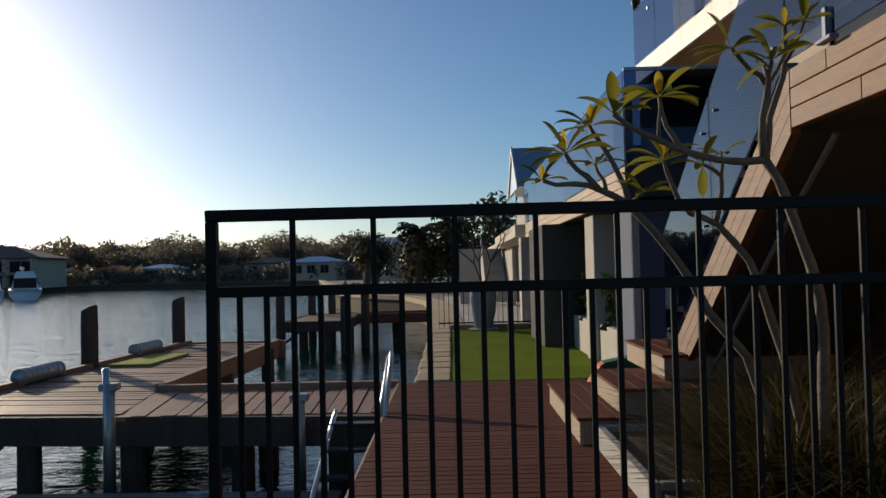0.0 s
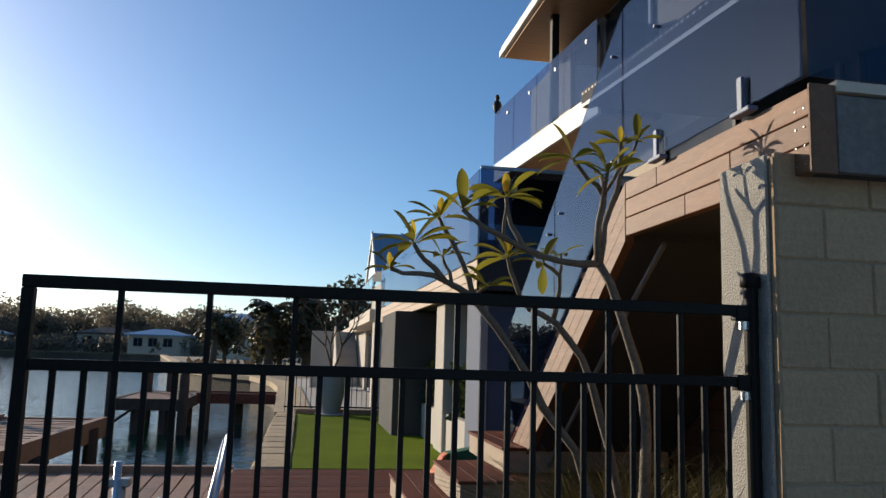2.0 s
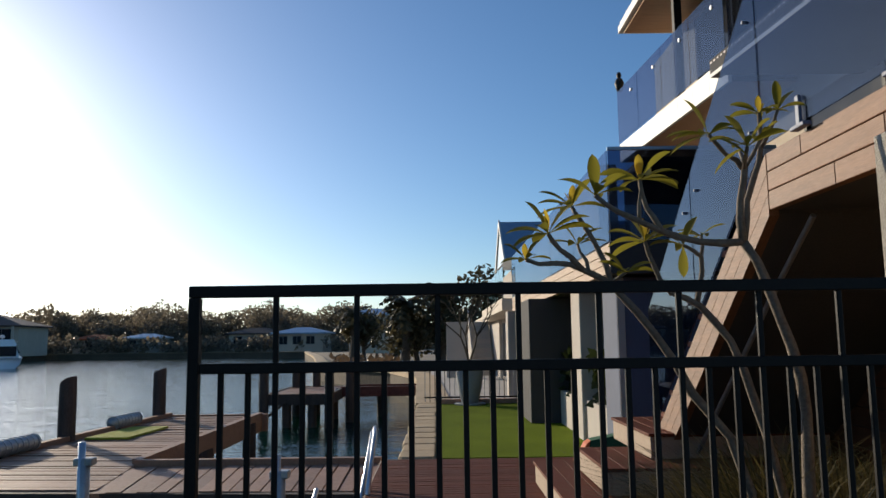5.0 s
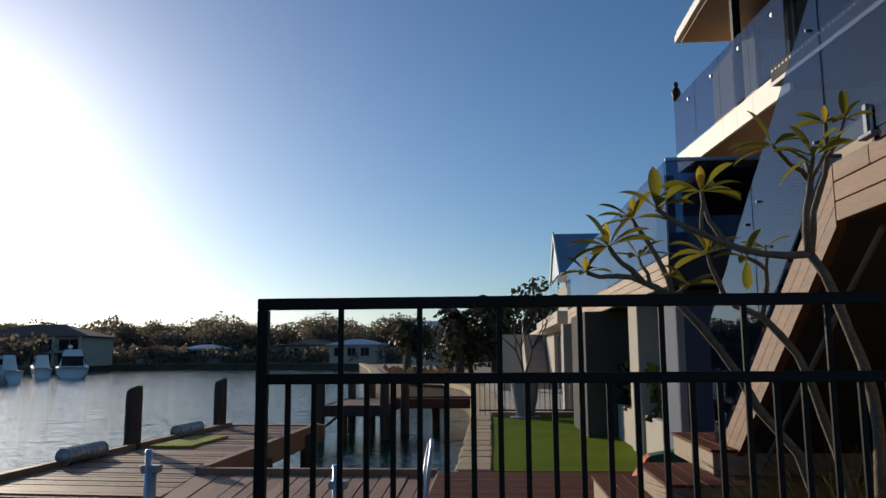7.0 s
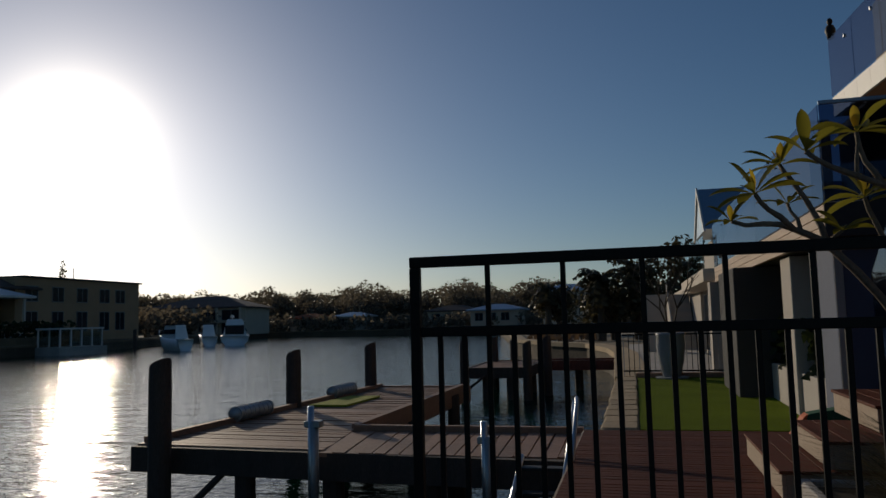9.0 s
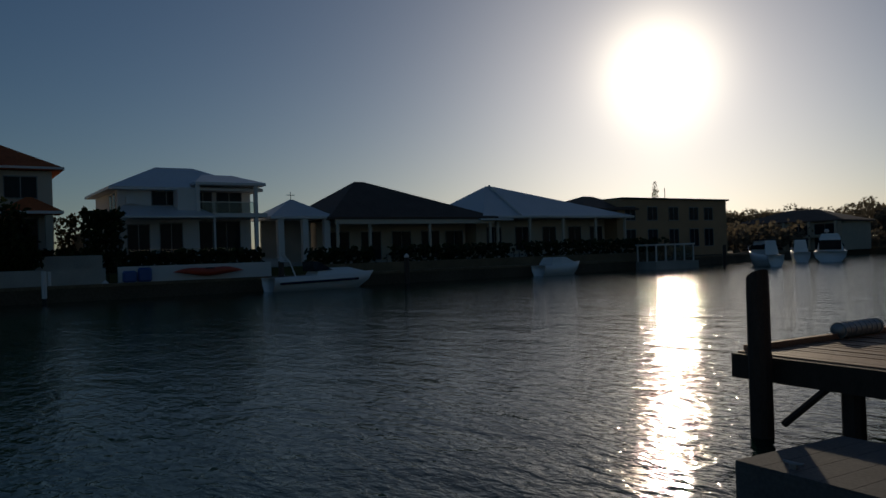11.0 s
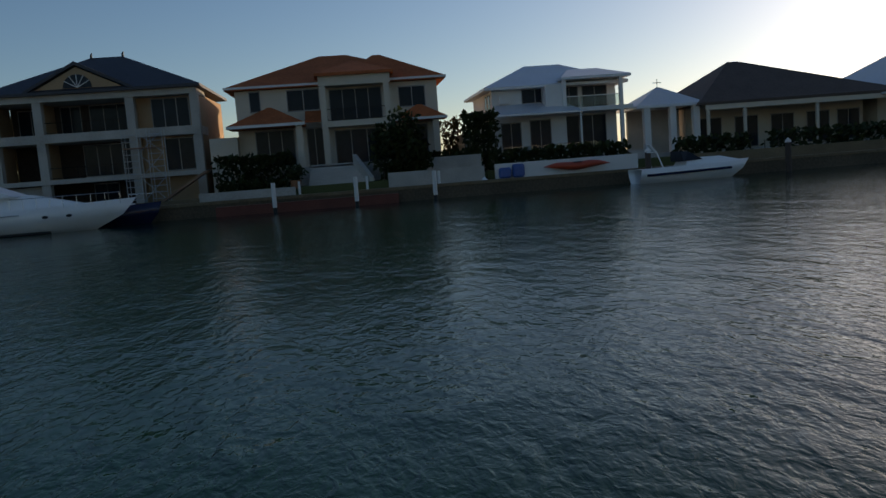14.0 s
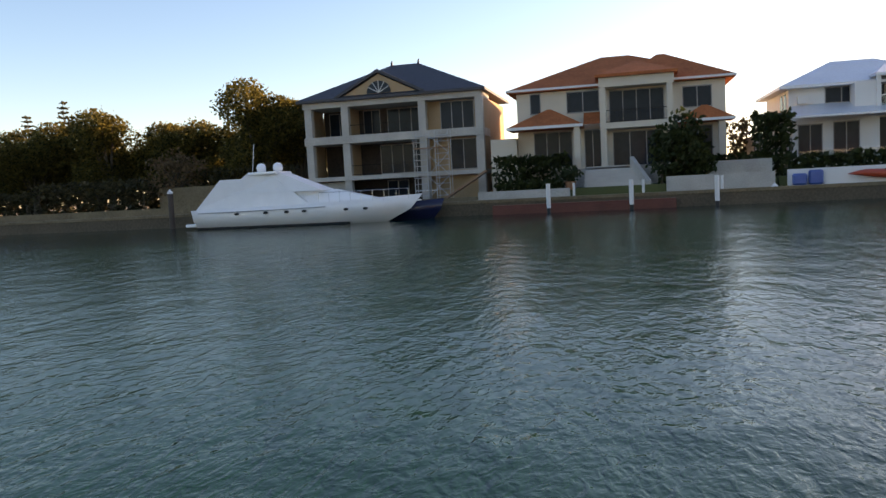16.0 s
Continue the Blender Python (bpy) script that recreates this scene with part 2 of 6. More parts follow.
GLASS_DARK = mat("dark_window_glass", (0.020, 0.026, 0.034), 0.08, 0, 0.3, 0.3, 2, 0.0, 5, spec=0.09)
LOGGIA_SHADE = mat("loggia_back_shade", (0.055, 0.036, 0.026), 0.9, 0, 0.4, 0.7, 5, 0.1, 20)
FRAME_GREY = mat("grey_aluminium_frame", (0.26, 0.25, 0.24), 0.5, 0.3, 0.15, 2, 20, 0.05, 60)
SAND_BRICK = mat("sand_coloured_brick", (0.42, 0.27, 0.155), 0.9, 0, 0.2, 0.6, 18, 0.4, 40)
TILE_RED = mat("terracotta_roof_tile", (0.43, 0.115, 0.044), 0.85, 0, 0.4, 0.8, 6, 0.8, 9, (1, 1, 1), 0.1, spec=0.15)
TILE_BLACK = mat("charcoal_roof_tile", (0.030, 0.031, 0.038), 0.55, 0, 0.3, 0.8, 6, 0.8, 9)
TILE_BROWN = mat("brown_roof_tile", (0.085, 0.058, 0.045), 0.75, 0, 0.3, 0.8, 6, 0.8, 9)
METAL_PALE = mat("pale_metal_roof", (0.60, 0.62, 0.64), 0.4, 0.2, 0.1, 0.4, 6, 0.1, 8)
METAL_BLUE = mat("blue_grey_metal_roof", (0.25, 0.34, 0.44), 0.35, 0.4, 0.1, 0.4, 6, 0.1, 8)
POT_GREY = mat("glazed_grey_pot", (0.30, 0.31, 0.32), 0.45, 0, 0.2, 4, 40, 0.15, 60)
TERRACOTTA = mat("terracotta_pot", (0.36, 0.15, 0.075), 0.85, 0, 0.25, 3, 30, 0.2, 50)
GREEN_FABRIC = mat("green_play_fabric", (0.015, 0.11, 0.050), 0.75, 0, 0.2, 4, 60, 0.2, 60)
ORANGE_FABRIC = mat("orange_play_fabric", (0.55, 0.12, 0.03), 0.75, 0, 0.2, 4, 60, 0.2, 60)
RED_PLASTIC = mat("red_kayak_plastic", (0.50, 0.060, 0.025), 0.35, 0, 0.15, 1, 20, 0.05, 40)
BLUE_PLASTIC = mat("blue_plastic", (0.03, 0.10, 0.30), 0.4, 0, 0.2, 1, 20, 0.05, 40)
RED_TIMBER = mat("red_brown_landing_timber", (0.16, 0.045, 0.030), 0.8, 0, 0.4, 0.8, 12, 0.4, 30)
MAT_GREEN = mat("lime_green_turf_mat", (0.34, 0.36, 0.03), 0.95, 0, 0.15, 3, 120, 0.6, 200)
GLASS_BLUE = glass_mat("blue_tinted_glass", (0.41, 0.46, 0.55), (0.55, 0.66, 0.80))
GLASS_DEEP = glass_mat("deep_blue_glass", (0.24, 0.29, 0.40), (0.40, 0.50, 0.70))
GLASS_CLEAR = glass_mat("clear_glass", (0.72, 0.78, 0.78))
LEAF_PLUM = leaf_mat("plumeria_leaf", (0.10, 0.115, 0.018), (0.30, 0.25, 0.030), 0.55, 0.4)
LEAF_YOUNG = leaf_mat("young_plumeria_leaf", (0.38, 0.27, 0.025), (0.50, 0.36, 0.04), 0.6, 0.4)
LEAF_GREEN = leaf_mat("garden_leaf", (0.016, 0.026, 0.009), (0.045, 0.058, 0.018), 0.3)
LEAF_GUM = leaf_mat("coastal_tree_leaf", (0.034, 0.036, 0.012), (0.20, 0.155, 0.042), 0.45)
# distance haze is put into the next two leaf colours, lightening them
LEAF_DARK = leaf_mat("dark_far_leaf", (0.045, 0.043, 0.024), (0.120, 0.100, 0.052), 0.3)
LEAF_SHORE = leaf_mat("hazed_shore_leaf", (0.120, 0.100, 0.070), (0.25, 0.205, 0.14), 0.5)
LEAF_GRASS = leaf_mat("strappy_grass_leaf", (0.018, 0.022, 0.008), (0.15, 0.115, 0.042), 0.3)
LEAF_DRY = leaf_mat("dry_twig_leaf", (0.13, 0.085, 0.05), (0.22, 0.14, 0.08), 0.2)



# ---- mesh tools ----
class Mesh:
    """Collects corners and faces of one part."""

    def __init__(self):
        self.v, self.f = [], []

    def poly(self, *pts):
        n = len(self.v)
        self.v += [tuple(p) for p in pts]
        self.f.append(tuple(range(n, n + len(pts))))
        return self

    def solid(self, base, top):
        """Closed prism between two rings with the same number of corners."""
        n, k = len(self.v), len(base)
        self.v += [tuple(p) for p in base] + [tuple(p) for p in top]
        self.f.append(tuple(range(n + k - 1, n - 1, -1)))
        self.f.append(tuple(range(n + k, n + 2 * k)))
        for i in range(k):
            j = (i + 1) % k
            self.f.append((n + i, n + j, n + k + j, n + k + i))
        return self

    def box(self, x0, y0, z0, x1, y1, z1, c=0.0):
        """A box, with its upright and top edges cut by c."""
        if c <= 0:
            return self.solid([(x0, y0, z0), (x1, y0, z0), (x1, y1, z0), (x0, y1, z0)], [(x0, y0, z1), (x1, y0, z1), (x1, y1, z1), (x0, y1, z1)])

        def ring(d, z, s):
            a0, a1, b0, b1 = x0 + s, x1 - s, y0 + s, y1 - s
            return [(a0 + d, b0, z), (a1 - d, b0, z), (a1, b0 + d, z), (a1, b1 - d, z), (a1 - d, b1, z), (a0 + d, b1, z), (a0, b1 - d, z), (a0, b0 + d, z)]
        rings = [ring(c, z0, c * 0.7), ring(c, z0 + c, 0), ring(c, z1 - c, 0), ring(c, z1, c * 0.7)]
        n = len(self.v)
        for r in rings:
            self.v += r
        self.f.append(tuple(range(n + 7, n - 1, -1)))
        self.f.append(tuple(range(n + 24, n + 32)))
        for q in range(3):
            for i in range(8):
                j = (i + 1) % 8
                self.f.append((n + q * 8 + i, n + q * 8 + j, n + q * 8 + 8 + j, n + q * 8 + 8 + i))
        return self

    def tube(self, pts, radii, k=8, flat=1.0):
        """A round limb along points; radii one number or one for each point."""
        pts = [Vector(p) for p in pts]
        if not isinstance(radii, (list, tuple)):
            radii = [radii] * len(pts)
        n = len(self.v)
        side = None
        for i, p in enumerate(pts):
            d = (pts[min(i + 1, len(pts) - 1)] - pts[max(i - 1, 0)]).normalized()
            if side is None:
                side = d.cross(Vector((0, 0, 1)) if abs(d.z) < 0.9 else Vector((1, 0, 0))).normalized()
            side = (side - d * side.dot(d)).normalized()
            up = d.cross(side)
            for a in range(k):
                w = 2 * math.pi * a / k
                self.v.append(tuple(p + (side * math.cos(w) + up * (math.sin(w) * flat)) * radii[i]))
        for i in range(len(pts) - 1):
            for a in range(k):
                b = (a + 1) % k
                self.f.append((n + i * k + a, n + i * k + b, n + i * k + k + b, n + i * k + k + a))
        self.f.append(tuple(range(n + k - 1, n - 1, -1)))
        self.f.append(tuple(range(n + (len(pts) - 1) * k, n + len(pts) * k)))
        return self

    def lathe(self, cx, cy, profile, k=24):
        n = len(self.v)
        for r, z in profile:
            for a in range(k):
                w = 2 * math.pi * a / k
                self.v.append((cx + r * math.cos(w), cy + r * math.sin(w), z))
        for i in range(len(profile) - 1):
            for a in range(k):
                b = (a + 1) % k
                self.f.append((n + i * k + a, n + i * k + b, n + i * k + k + b, n + i * k + k + a))
        return self

    def made(self, name, smooth=False):
        me = bpy.data.meshes.new(name)
        me.from_pydata(self.v, [], self.f)
        if smooth:
            me.shade_smooth()
        me.update()
        return me


def part(name, m, material, parent=None, label="", smooth=False):
    """One mesh object, under a thing where a parent is given."""
    me = m.made(name, smooth) if isinstance(m, Mesh) else m
    if not me.materials:
        me.materials.append(material)
    ob = new(name, me)
    if parent:
        ob.parent = parent
    if label:
        tagged(ob, label)
    return ob


def thing(name, label, category, group="", m=None, at=None):
    ob = new(name)
    ob.empty_display_size = 0.2
    if at is not None:
        ob.matrix_world = at
    return tagged(ob, label, category, group)


def structure(name, m, material, label, category, smooth=False):
    return tagged(part(name, m, material, None, "", smooth), label, category, "", "structure")


def rnd(a, b):
    return random.uniform(a, b)


# ---- ground and water ----
# the far bank runs along U, with N pointing inland
BANK_TURN = 0.0
U, N, O = Vector((math.sin(BANK_TURN), math.cos(BANK_TURN), 0)), Vector((-math.cos(BANK_TURN), math.sin(BANK_TURN), 0)), Vector((-52, 0, 0))
BANK = Matrix((( U.x, N.x, 0, O.x), (U.y, N.y, 0, O.y), (0, 0, 1, 0), (0, 0, 0, 1)))   # local x along the bank, y inland


def far_at(s, n, z=0.0):
    return BANK @ Vector((s, n, z))


m = Mesh()
m.poly((-900, -900, 0), (900, -900, 0), (900, 900, 0), (-900, 900, 0))
structure("water", m, WATER, "dark green rippled canal water", "water")

# far shore land: one sheet of ground that reaches the horizon, standing above the water behind the sea walls
LAND_EDGE = [far_at(-400, 0), far_at(-60, 0), far_at(0, 0), far_at(52, 0), far_at(75, 4), far_at(100, 10), Vector((-66, 130, 0)), Vector((-39, 128, 0)), Vector((-20, 116, 0)),
             Vector((-12, 75, 0)), Vector((-7.4, 48, 0)), Vector((-4.5, 40.6, 0)), Vector((-2.3, 37.3, 0)), Vector((-1.1, 31.8, 0)), Vector((-0.7, 27.5, 0)), Vector((-0.42, 16.6, 0)), Vector((-0.42, 9.0, 0)), Vector((-0.62, 8.98, 0)), Vector((-0.62, -30, 0))]
m = Mesh()
wall_m, far_cap, near_cap = Mesh(), Mesh(), Mesh()
top = [Vector((p.x, p.y, 0.88)) for p in LAND_EDGE]
outer = [Vector((-2500, -1200, 0.88)), Vector((-2500, 300, 0.88)), Vector((-1500, 2500, 0.88)), Vector((0, 2500, 0.88)), Vector((2500, 2500, 0.88)), Vector((2500, -600, 0.88)), Vector((600, -2500, 0.88))]
gbm = bmesh.new()
ring = [gbm.verts.new(p) for p in top + [outer[6], outer[5], outer[4], outer[3], outer[2], outer[1], outer[0]]]
edges = [gbm.edges.new((ring[i], ring[(i + 1) % len(ring)])) for i in range(len(ring))]
bmesh.ops.triangle_fill(gbm, use_beauty=True, edges=edges)
gme = bpy.data.meshes.new("ground")
for face in gbm.faces:
    if face.normal.z < 0:
        face.normal_flip()
gbm.to_mesh(gme), gbm.free()
structure("ground", gme, EARTH, "dry sandy ground behind the canal walls", "ground")
for i, (a, b) in enumerate(zip(LAND_EDGE[:15], LAND_EDGE[1:16])):
    d = (b - a).normalized()
    inland = Vector((-d.y, d.x, 0))
    # pale colour stands for sun on the bend capping; the far bank's is darker
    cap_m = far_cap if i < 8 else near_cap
    wall_m.solid([a + Vector((0, 0, -1)), b + Vector((0, 0, -1)), b + inland * 0.5 + Vector((0, 0, -1)), a + inland * 0.5 + Vector((0, 0, -1))],
                 [a + Vector((0, 0, 0.82)), b + Vector((0, 0, 0.82)), b + inland * 0.5 + Vector((0, 0, 0.82)), a + inland * 0.5 + Vector((0, 0, 0.82))])
    cap_m.solid([a + Vector((0, 0, 0.82)) - inland * 0.08, b + Vector((0, 0, 0.82)) - inland * 0.08, b + inland * 0.75 + Vector((0, 0, 0.82)), a + inland * 0.75 + Vector((0, 0, 0.82))],
                [a + Vector((0, 0, 1.02)) - inland * 0.06, b + Vector((0, 0, 1.02)) - inland * 0.06, b + inland * 0.72 + Vector((0, 0, 1.02)), a + inland * 0.72 + Vector((0, 0, 1.02))])
structure("wall_canal", wall_m, SEAWALL, "tide-stained limestone sea wall along the canal", "sea wall")
structure("wall_canal_cap", far_cap, SEAWALL_CAP, "dark brown limestone capping of the far sea wall", "sea wall")
structure("wall_bend_cap", near_cap, LIMESTONE, "sandy limestone capping along the canal bend, sunlight in its colour", "sea wall")
m = Mesh()
m.box(-0.60, -30, -1, -0.30, 9.0, 0.86)
m.box(-0.40, 9.0, -1, -0.1, 16.6, 0.86)
structure("wall_own_bank", m, SEAWALL, "limestone sea wall below the timber deck", "sea wall")




# ---- own bank: deck, lawn, steps ----
deck = tagged(new("floor_deck"), "reddish oiled hardwood waterside deck", "deck", "", "structure")
DECK_PIECES = []          # boards are laid at the end of the file
m = Mesh()
m.box(-0.58, 2.0, 0.80, 3.2, 8.90, 0.945)
part("joist", m, JETTY_BEAM, deck)
m = Mesh()
m.box(-0.66, 2.0, 0.80, -0.622, 9.0, 0.99, 0.006)
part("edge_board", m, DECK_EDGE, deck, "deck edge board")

m = Mesh()
m.box(-0.02, 9.02, 0.9, 2.4, 16.45, 1.005)
structure("lawn", m, GRASS, "bright green synthetic lawn beside the sea wall", "lawn")
m = Mesh()
m.box(-0.05, 16.45, 0.9, 1.9, 16.60, 1.10, 0.015)
structure("lawn_edging", m, JETTY, "low timber edging behind the lawn", "edging")
m = Mesh()
m.box(-0.3, 16.6, 0.9, 2.2, 36, 1.0)
structure("pavement", m, CONCRETE, "pale concrete waterside path", "path")
m = Mesh()
m.box(-0.6, -30, 0.85, 60, 1.9, 0.985)
structure("pavement_near", m, CONCRETE, "concrete paving beside the canal", "paving")



def step(name, x0, y0, x1, y1, z0, z1, label):
    """A timber box step: boarded tread, pale fascia sides."""
    st = thing(name, label, "step", "timber steps")
    mm = Mesh()
    mm.box(x0 + 0.03, y0 + 0.03, z0, x1 - 0.03, y1 - 0.03, z1 - 0.03)
    part("carcass", mm, JETTY_BEAM, st)
    mm = Mesh()
    mm.box(x0, y0, z0 + 0.004, x0 + 0.028, y1, z1 - 0.026, 0.004)
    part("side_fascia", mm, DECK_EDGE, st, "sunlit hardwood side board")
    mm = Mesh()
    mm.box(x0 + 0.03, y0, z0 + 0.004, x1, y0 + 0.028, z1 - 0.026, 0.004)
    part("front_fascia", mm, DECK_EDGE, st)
    k = max(2, round((x1 - x0) / 0.145))
    w = (x1 - x0 + 0.02) / k
    for i in range(k):
        mm = Mesh()
        mm.box(x0 - 0.02 + i * w + 0.003, y0 - 0.02, z1 - 0.024, x0 - 0.02 + (i + 1) * w - 0.003, y1 + 0.01, z1, 0.004)
        part("tread_board", mm, DECK_RED, st)
    return st


step("timber_step", 0.90, 5.75, 2.6, 7.45, 1.0, 1.2, "wide low timber deck step")
step("timber_step", 1.21, 5.76, 2.6, 6.85, 1.205, 1.4, "second timber deck step, darker tread")
step("timber_step", 1.62, 6.1, 3.0, 7.35, 1.405, 1.6, "upper timber deck step below the stair")
m = Mesh()
m.box(1.0, 4.2, 1.0, 1.06, 5.7, 1.16, 0.01)
m.box(1.06, 4.2, 1.0, 1.60, 4.26, 1.16, 0.01)
m.box(1.06, 5.64, 1.0, 1.60, 5.7, 1.16, 0.01)
tagged(part("planter_kerb", m, CONCRETE), "low concrete kerb round the garden bed", "kerb")
m = Mesh()
m.box(1.065, 3.05, 1.0, 2.9, 5.63, 1.12)
structure("garden_bed", m, MULCH, "dark mulched garden bed beside the deck", "garden bed")

# ---- own house: block pier, terrace, stair ----
pier = tagged(new("wall_pier"), "concrete block wall with a rendered end", "wall", "", "structure")
m = Mesh()
m.box(1.715, 2.673, 0.9, 6.0, 3.00, 3.07)
part("core", m, MORTAR, pier)
m = Mesh()
m.box(1.70, 2.70, 0.9, 1.714, 3.02, 3.085, 0.004)
part("rendered_end", m, RENDER_GREY, pier, "granular grey render in the sun")
BLOCK_PIER = pier

m = Mesh()
m.box(1.86, 2.62, 3.003, 6.0, 4.2, 3.26)
m.box(1.86, 8.04, 3.003, 6.0, 18.4, 3.26)
m.box(3.3, 4.2, 3.003, 6.0, 8.04, 3.26)
structure("floor_terrace", m, WALL_DARK, "raised terrace slab of the house", "terrace")
fascia = tagged(new("trim_fascia"), "oiled timber fascia boards along the terrace edge", "fascia", "", "structure")
for z0, z1 in ((3.0, 3.10), (3.106, 3.205), (3.211, 3.31)):
    cut = {3.0: 3.5, 3.106: 3.1, 3.211: 3.8}[z0]
    for y0, y1 in ((2.575, cut), (cut + 0.004, 4.19)):
        mm = Mesh()
        mm.box(1.80, y0, z0, 1.855, y1, z1, 0.003)
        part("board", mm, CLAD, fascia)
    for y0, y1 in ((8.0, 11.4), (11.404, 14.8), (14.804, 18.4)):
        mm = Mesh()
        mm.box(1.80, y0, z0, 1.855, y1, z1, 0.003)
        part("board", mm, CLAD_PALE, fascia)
m = Mesh()
m.box(1.795, 2.56, 2.99, 1.90, 2.573, 3.325, 0.003)
part("corner_board", m, CLAD, fascia)
for i in range(8):
    m = Mesh()
    m.tube([(1.796, 2.60 + (i % 2) * 0.05, 3.03 + (i // 2) * 0.07), (1.801, 2.60 + (i % 2) * 0.05, 3.03 + (i // 2) * 0.07)], 0.0035, 8)
    part("screw", m, GALV, fascia)
m = Mesh()
m.box(1.80, 8.0 - 0.02, 2.99, 2.6, 7.998, 3.32, 0.003)
part("end_board", m, WALL_DARK, fascia)
m = Mesh()
m.box(1.905, 2.562, 3.0, 6.0, 2.60, 3.29, 0.004)
tagged(part("wall_panel", m, PONTOON), "grey fibre cement panel on the terrace end", "panel", "", "structure")
m = Mesh()
m.box(1.9, 2.55, 3.30, 6.0, 2.64, 3.34)
tagged(part("trim_sill", m, CREAM), "pale sill under the terrace glass", "sill", "", "structure")

# stringer of the stair, falling away from the terrace
stair = tagged(new("stair"), "timber-clad outdoor stair down from the terrace", "stair", "", "structure")
A0, A1 = Vector((1.80, 4.2, 3.31)), Vector((1.80, 6.62, 1.50))
for i in range(3):
    a, b = 0.115 * i, 0.115 * i + 0.110
    p = [A0 - Vector((0, 0, a)), A1 - Vector((0, 0, a)), A1 - Vector((0, 0, b)), A0 - Vector((0, 0, b))]
    mm = Mesh()
    mm.solid(p, [q + Vector((0.055, 0, 0)) for q in p])
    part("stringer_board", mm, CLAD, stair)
m = Mesh()
p = [Vector((1.86, 4.2, 3.28)), Vector((1.86, 6.6, 1.5)), Vector((1.86, 6.6, 1.2)), Vector((1.86, 4.2, 2.98))]
m.solid(p, [q + Vector((1.2, 0, 0)) for q in p])
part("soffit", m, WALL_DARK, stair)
for i in range(9):
    y = 4.3 + i * 0.26
    z = 3.27 - i * 0.195
    mm = Mesh()
    mm.box(1.87, y, z - 0.04, 3.05, y + 0.28, z, 0.004)
    part("tread", mm, DECK_RED, stair)
m = Mesh()
m.tube([(1.98, 4.08, 2.95), (1.98, 4.68, 2.53), (1.98, 5.59, 1.84), (1.98, 6.1, 1.45)], 0.016, 10)
part("brace_pipe", m, FRAME_GREY, stair, "grey diagonal brace pipe under the stair")

clad_wall = tagged(new("wall_clad"), "dark timber-clad wall under the terrace", "wall", "", "structure")
m = Mesh()
m.box(3.06, 3.0, 0.9, 3.2, 8.3, 3.0)
part("backing", m, WALL_DARK, clad_wall)
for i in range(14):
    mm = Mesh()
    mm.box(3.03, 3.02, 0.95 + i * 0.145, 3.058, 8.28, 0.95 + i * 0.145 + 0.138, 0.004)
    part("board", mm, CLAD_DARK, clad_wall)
m = Mesh()
m.tube([(2.3, 3.6, 2.96), (2.3, 3.6, 2.6)], 0.008, 6)
m.tube([(2.3, 3.6, 2.6), (2.22, 3.6, 2.6)], 0.008, 6)
tagged(part("hook", m, GALV), "thin metal hook hanging under the terrace", "hook")

# columns and walls below the terrace
for nm, b, mt, lb in (("wall_blue", (1.92, 8.30, 0.95, 3.3, 9.0, 2.98), WALL_BLUE, "slate blue rendered wall under the terrace"),
                      ("column_grey", (1.90, 10.35, 0.95, 2.32, 11.0, 2.98), WALL_GREY, "warm grey rendered square column"),
                      ("wall_charcoal", (1.48, 12.5, 0.95, 2.35, 14.6, 2.98), WALL_DARK, "charcoal rendered wall block below the terrace"),
                      ("column_far", (1.66, 18.2, 0.95, 2.2, 18.75, 3.0), WALL_GREY, "warm grey rendered square column"),
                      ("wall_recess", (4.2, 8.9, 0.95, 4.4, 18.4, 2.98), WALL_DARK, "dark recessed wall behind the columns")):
    m = Mesh()
    m.box(*b, 0.012)
    structure(nm, m, mt, lb, nm.split("_")[0])
m = Mesh()
m.box(1.92, 8.29 - 0.012, 0.97, 2.0, 8.292, 2.97, 0.004)
structure("trim_wall_corner", m, WALL_GREY, "pale corner strip on the blue wall", "trim")
m = Mesh()
m.box(1.95, 9.02, 0.95, 2.05, 12.48, 1.52, 0.01)
m.box(2.05, 9.02, 0.95, 4.2, 12.48, 1.42)
structure("planter_wall", m, WALL_GREY, "low rendered planter wall beside the lawn", "planter")

# glass balustrades
def glass_panel(ob, pts, thick, material, label, studs=()):
    mm = Mesh()
    mm.solid(pts, [Vector(q) + Vector(thick) for q in pts])
    ob = part("glass_pane", mm, material, ob, label)
    for s in studs:
        q = Vector(s)
        mm = Mesh()
        mm.tube([q - Vector((0.018, 0, 0)), q + Vector((0.03, 0, 0))], [0.010, 0.010], 14)
        part("stud", mm, SKY_METAL, ob, "round stainless stud")
    return ob


T = (0.012, 0, 0)
rail_near = thing("glass_balustrade", "blue-tinted frameless glass balustrade of the near terrace", "balustrade", "glass balustrades")
rail_stair = thing("glass_balustrade", "sloping tinted glass balustrade beside the stair", "balustrade", "glass balustrades")
rail_far = thing("glass_balustrade", "tinted glass balustrade along the upper terrace", "balustrade", "glass balustrades")
lab = "blue-tinted frameless glass panel above the timber fascia"
glass_panel(rail_near, [(1.79, 2.60, 3.36), (1.79, 4.19, 3.36), (1.79, 4.19, 4.36), (1.79, 2.60, 4.36)], T, GLASS_BLUE, lab, [(1.79, 2.8, 4.2), (1.79, 3.76, 4.06)])
glass_panel(rail_near, [(1.815, 2.58, 3.36), (3.4, 2.58, 3.36), (3.4, 2.58, 4.36), (1.815, 2.58, 4.36)], (0, 0.012, 0), GLASS_BLUE, "blue-tinted glass panel on the terrace end")
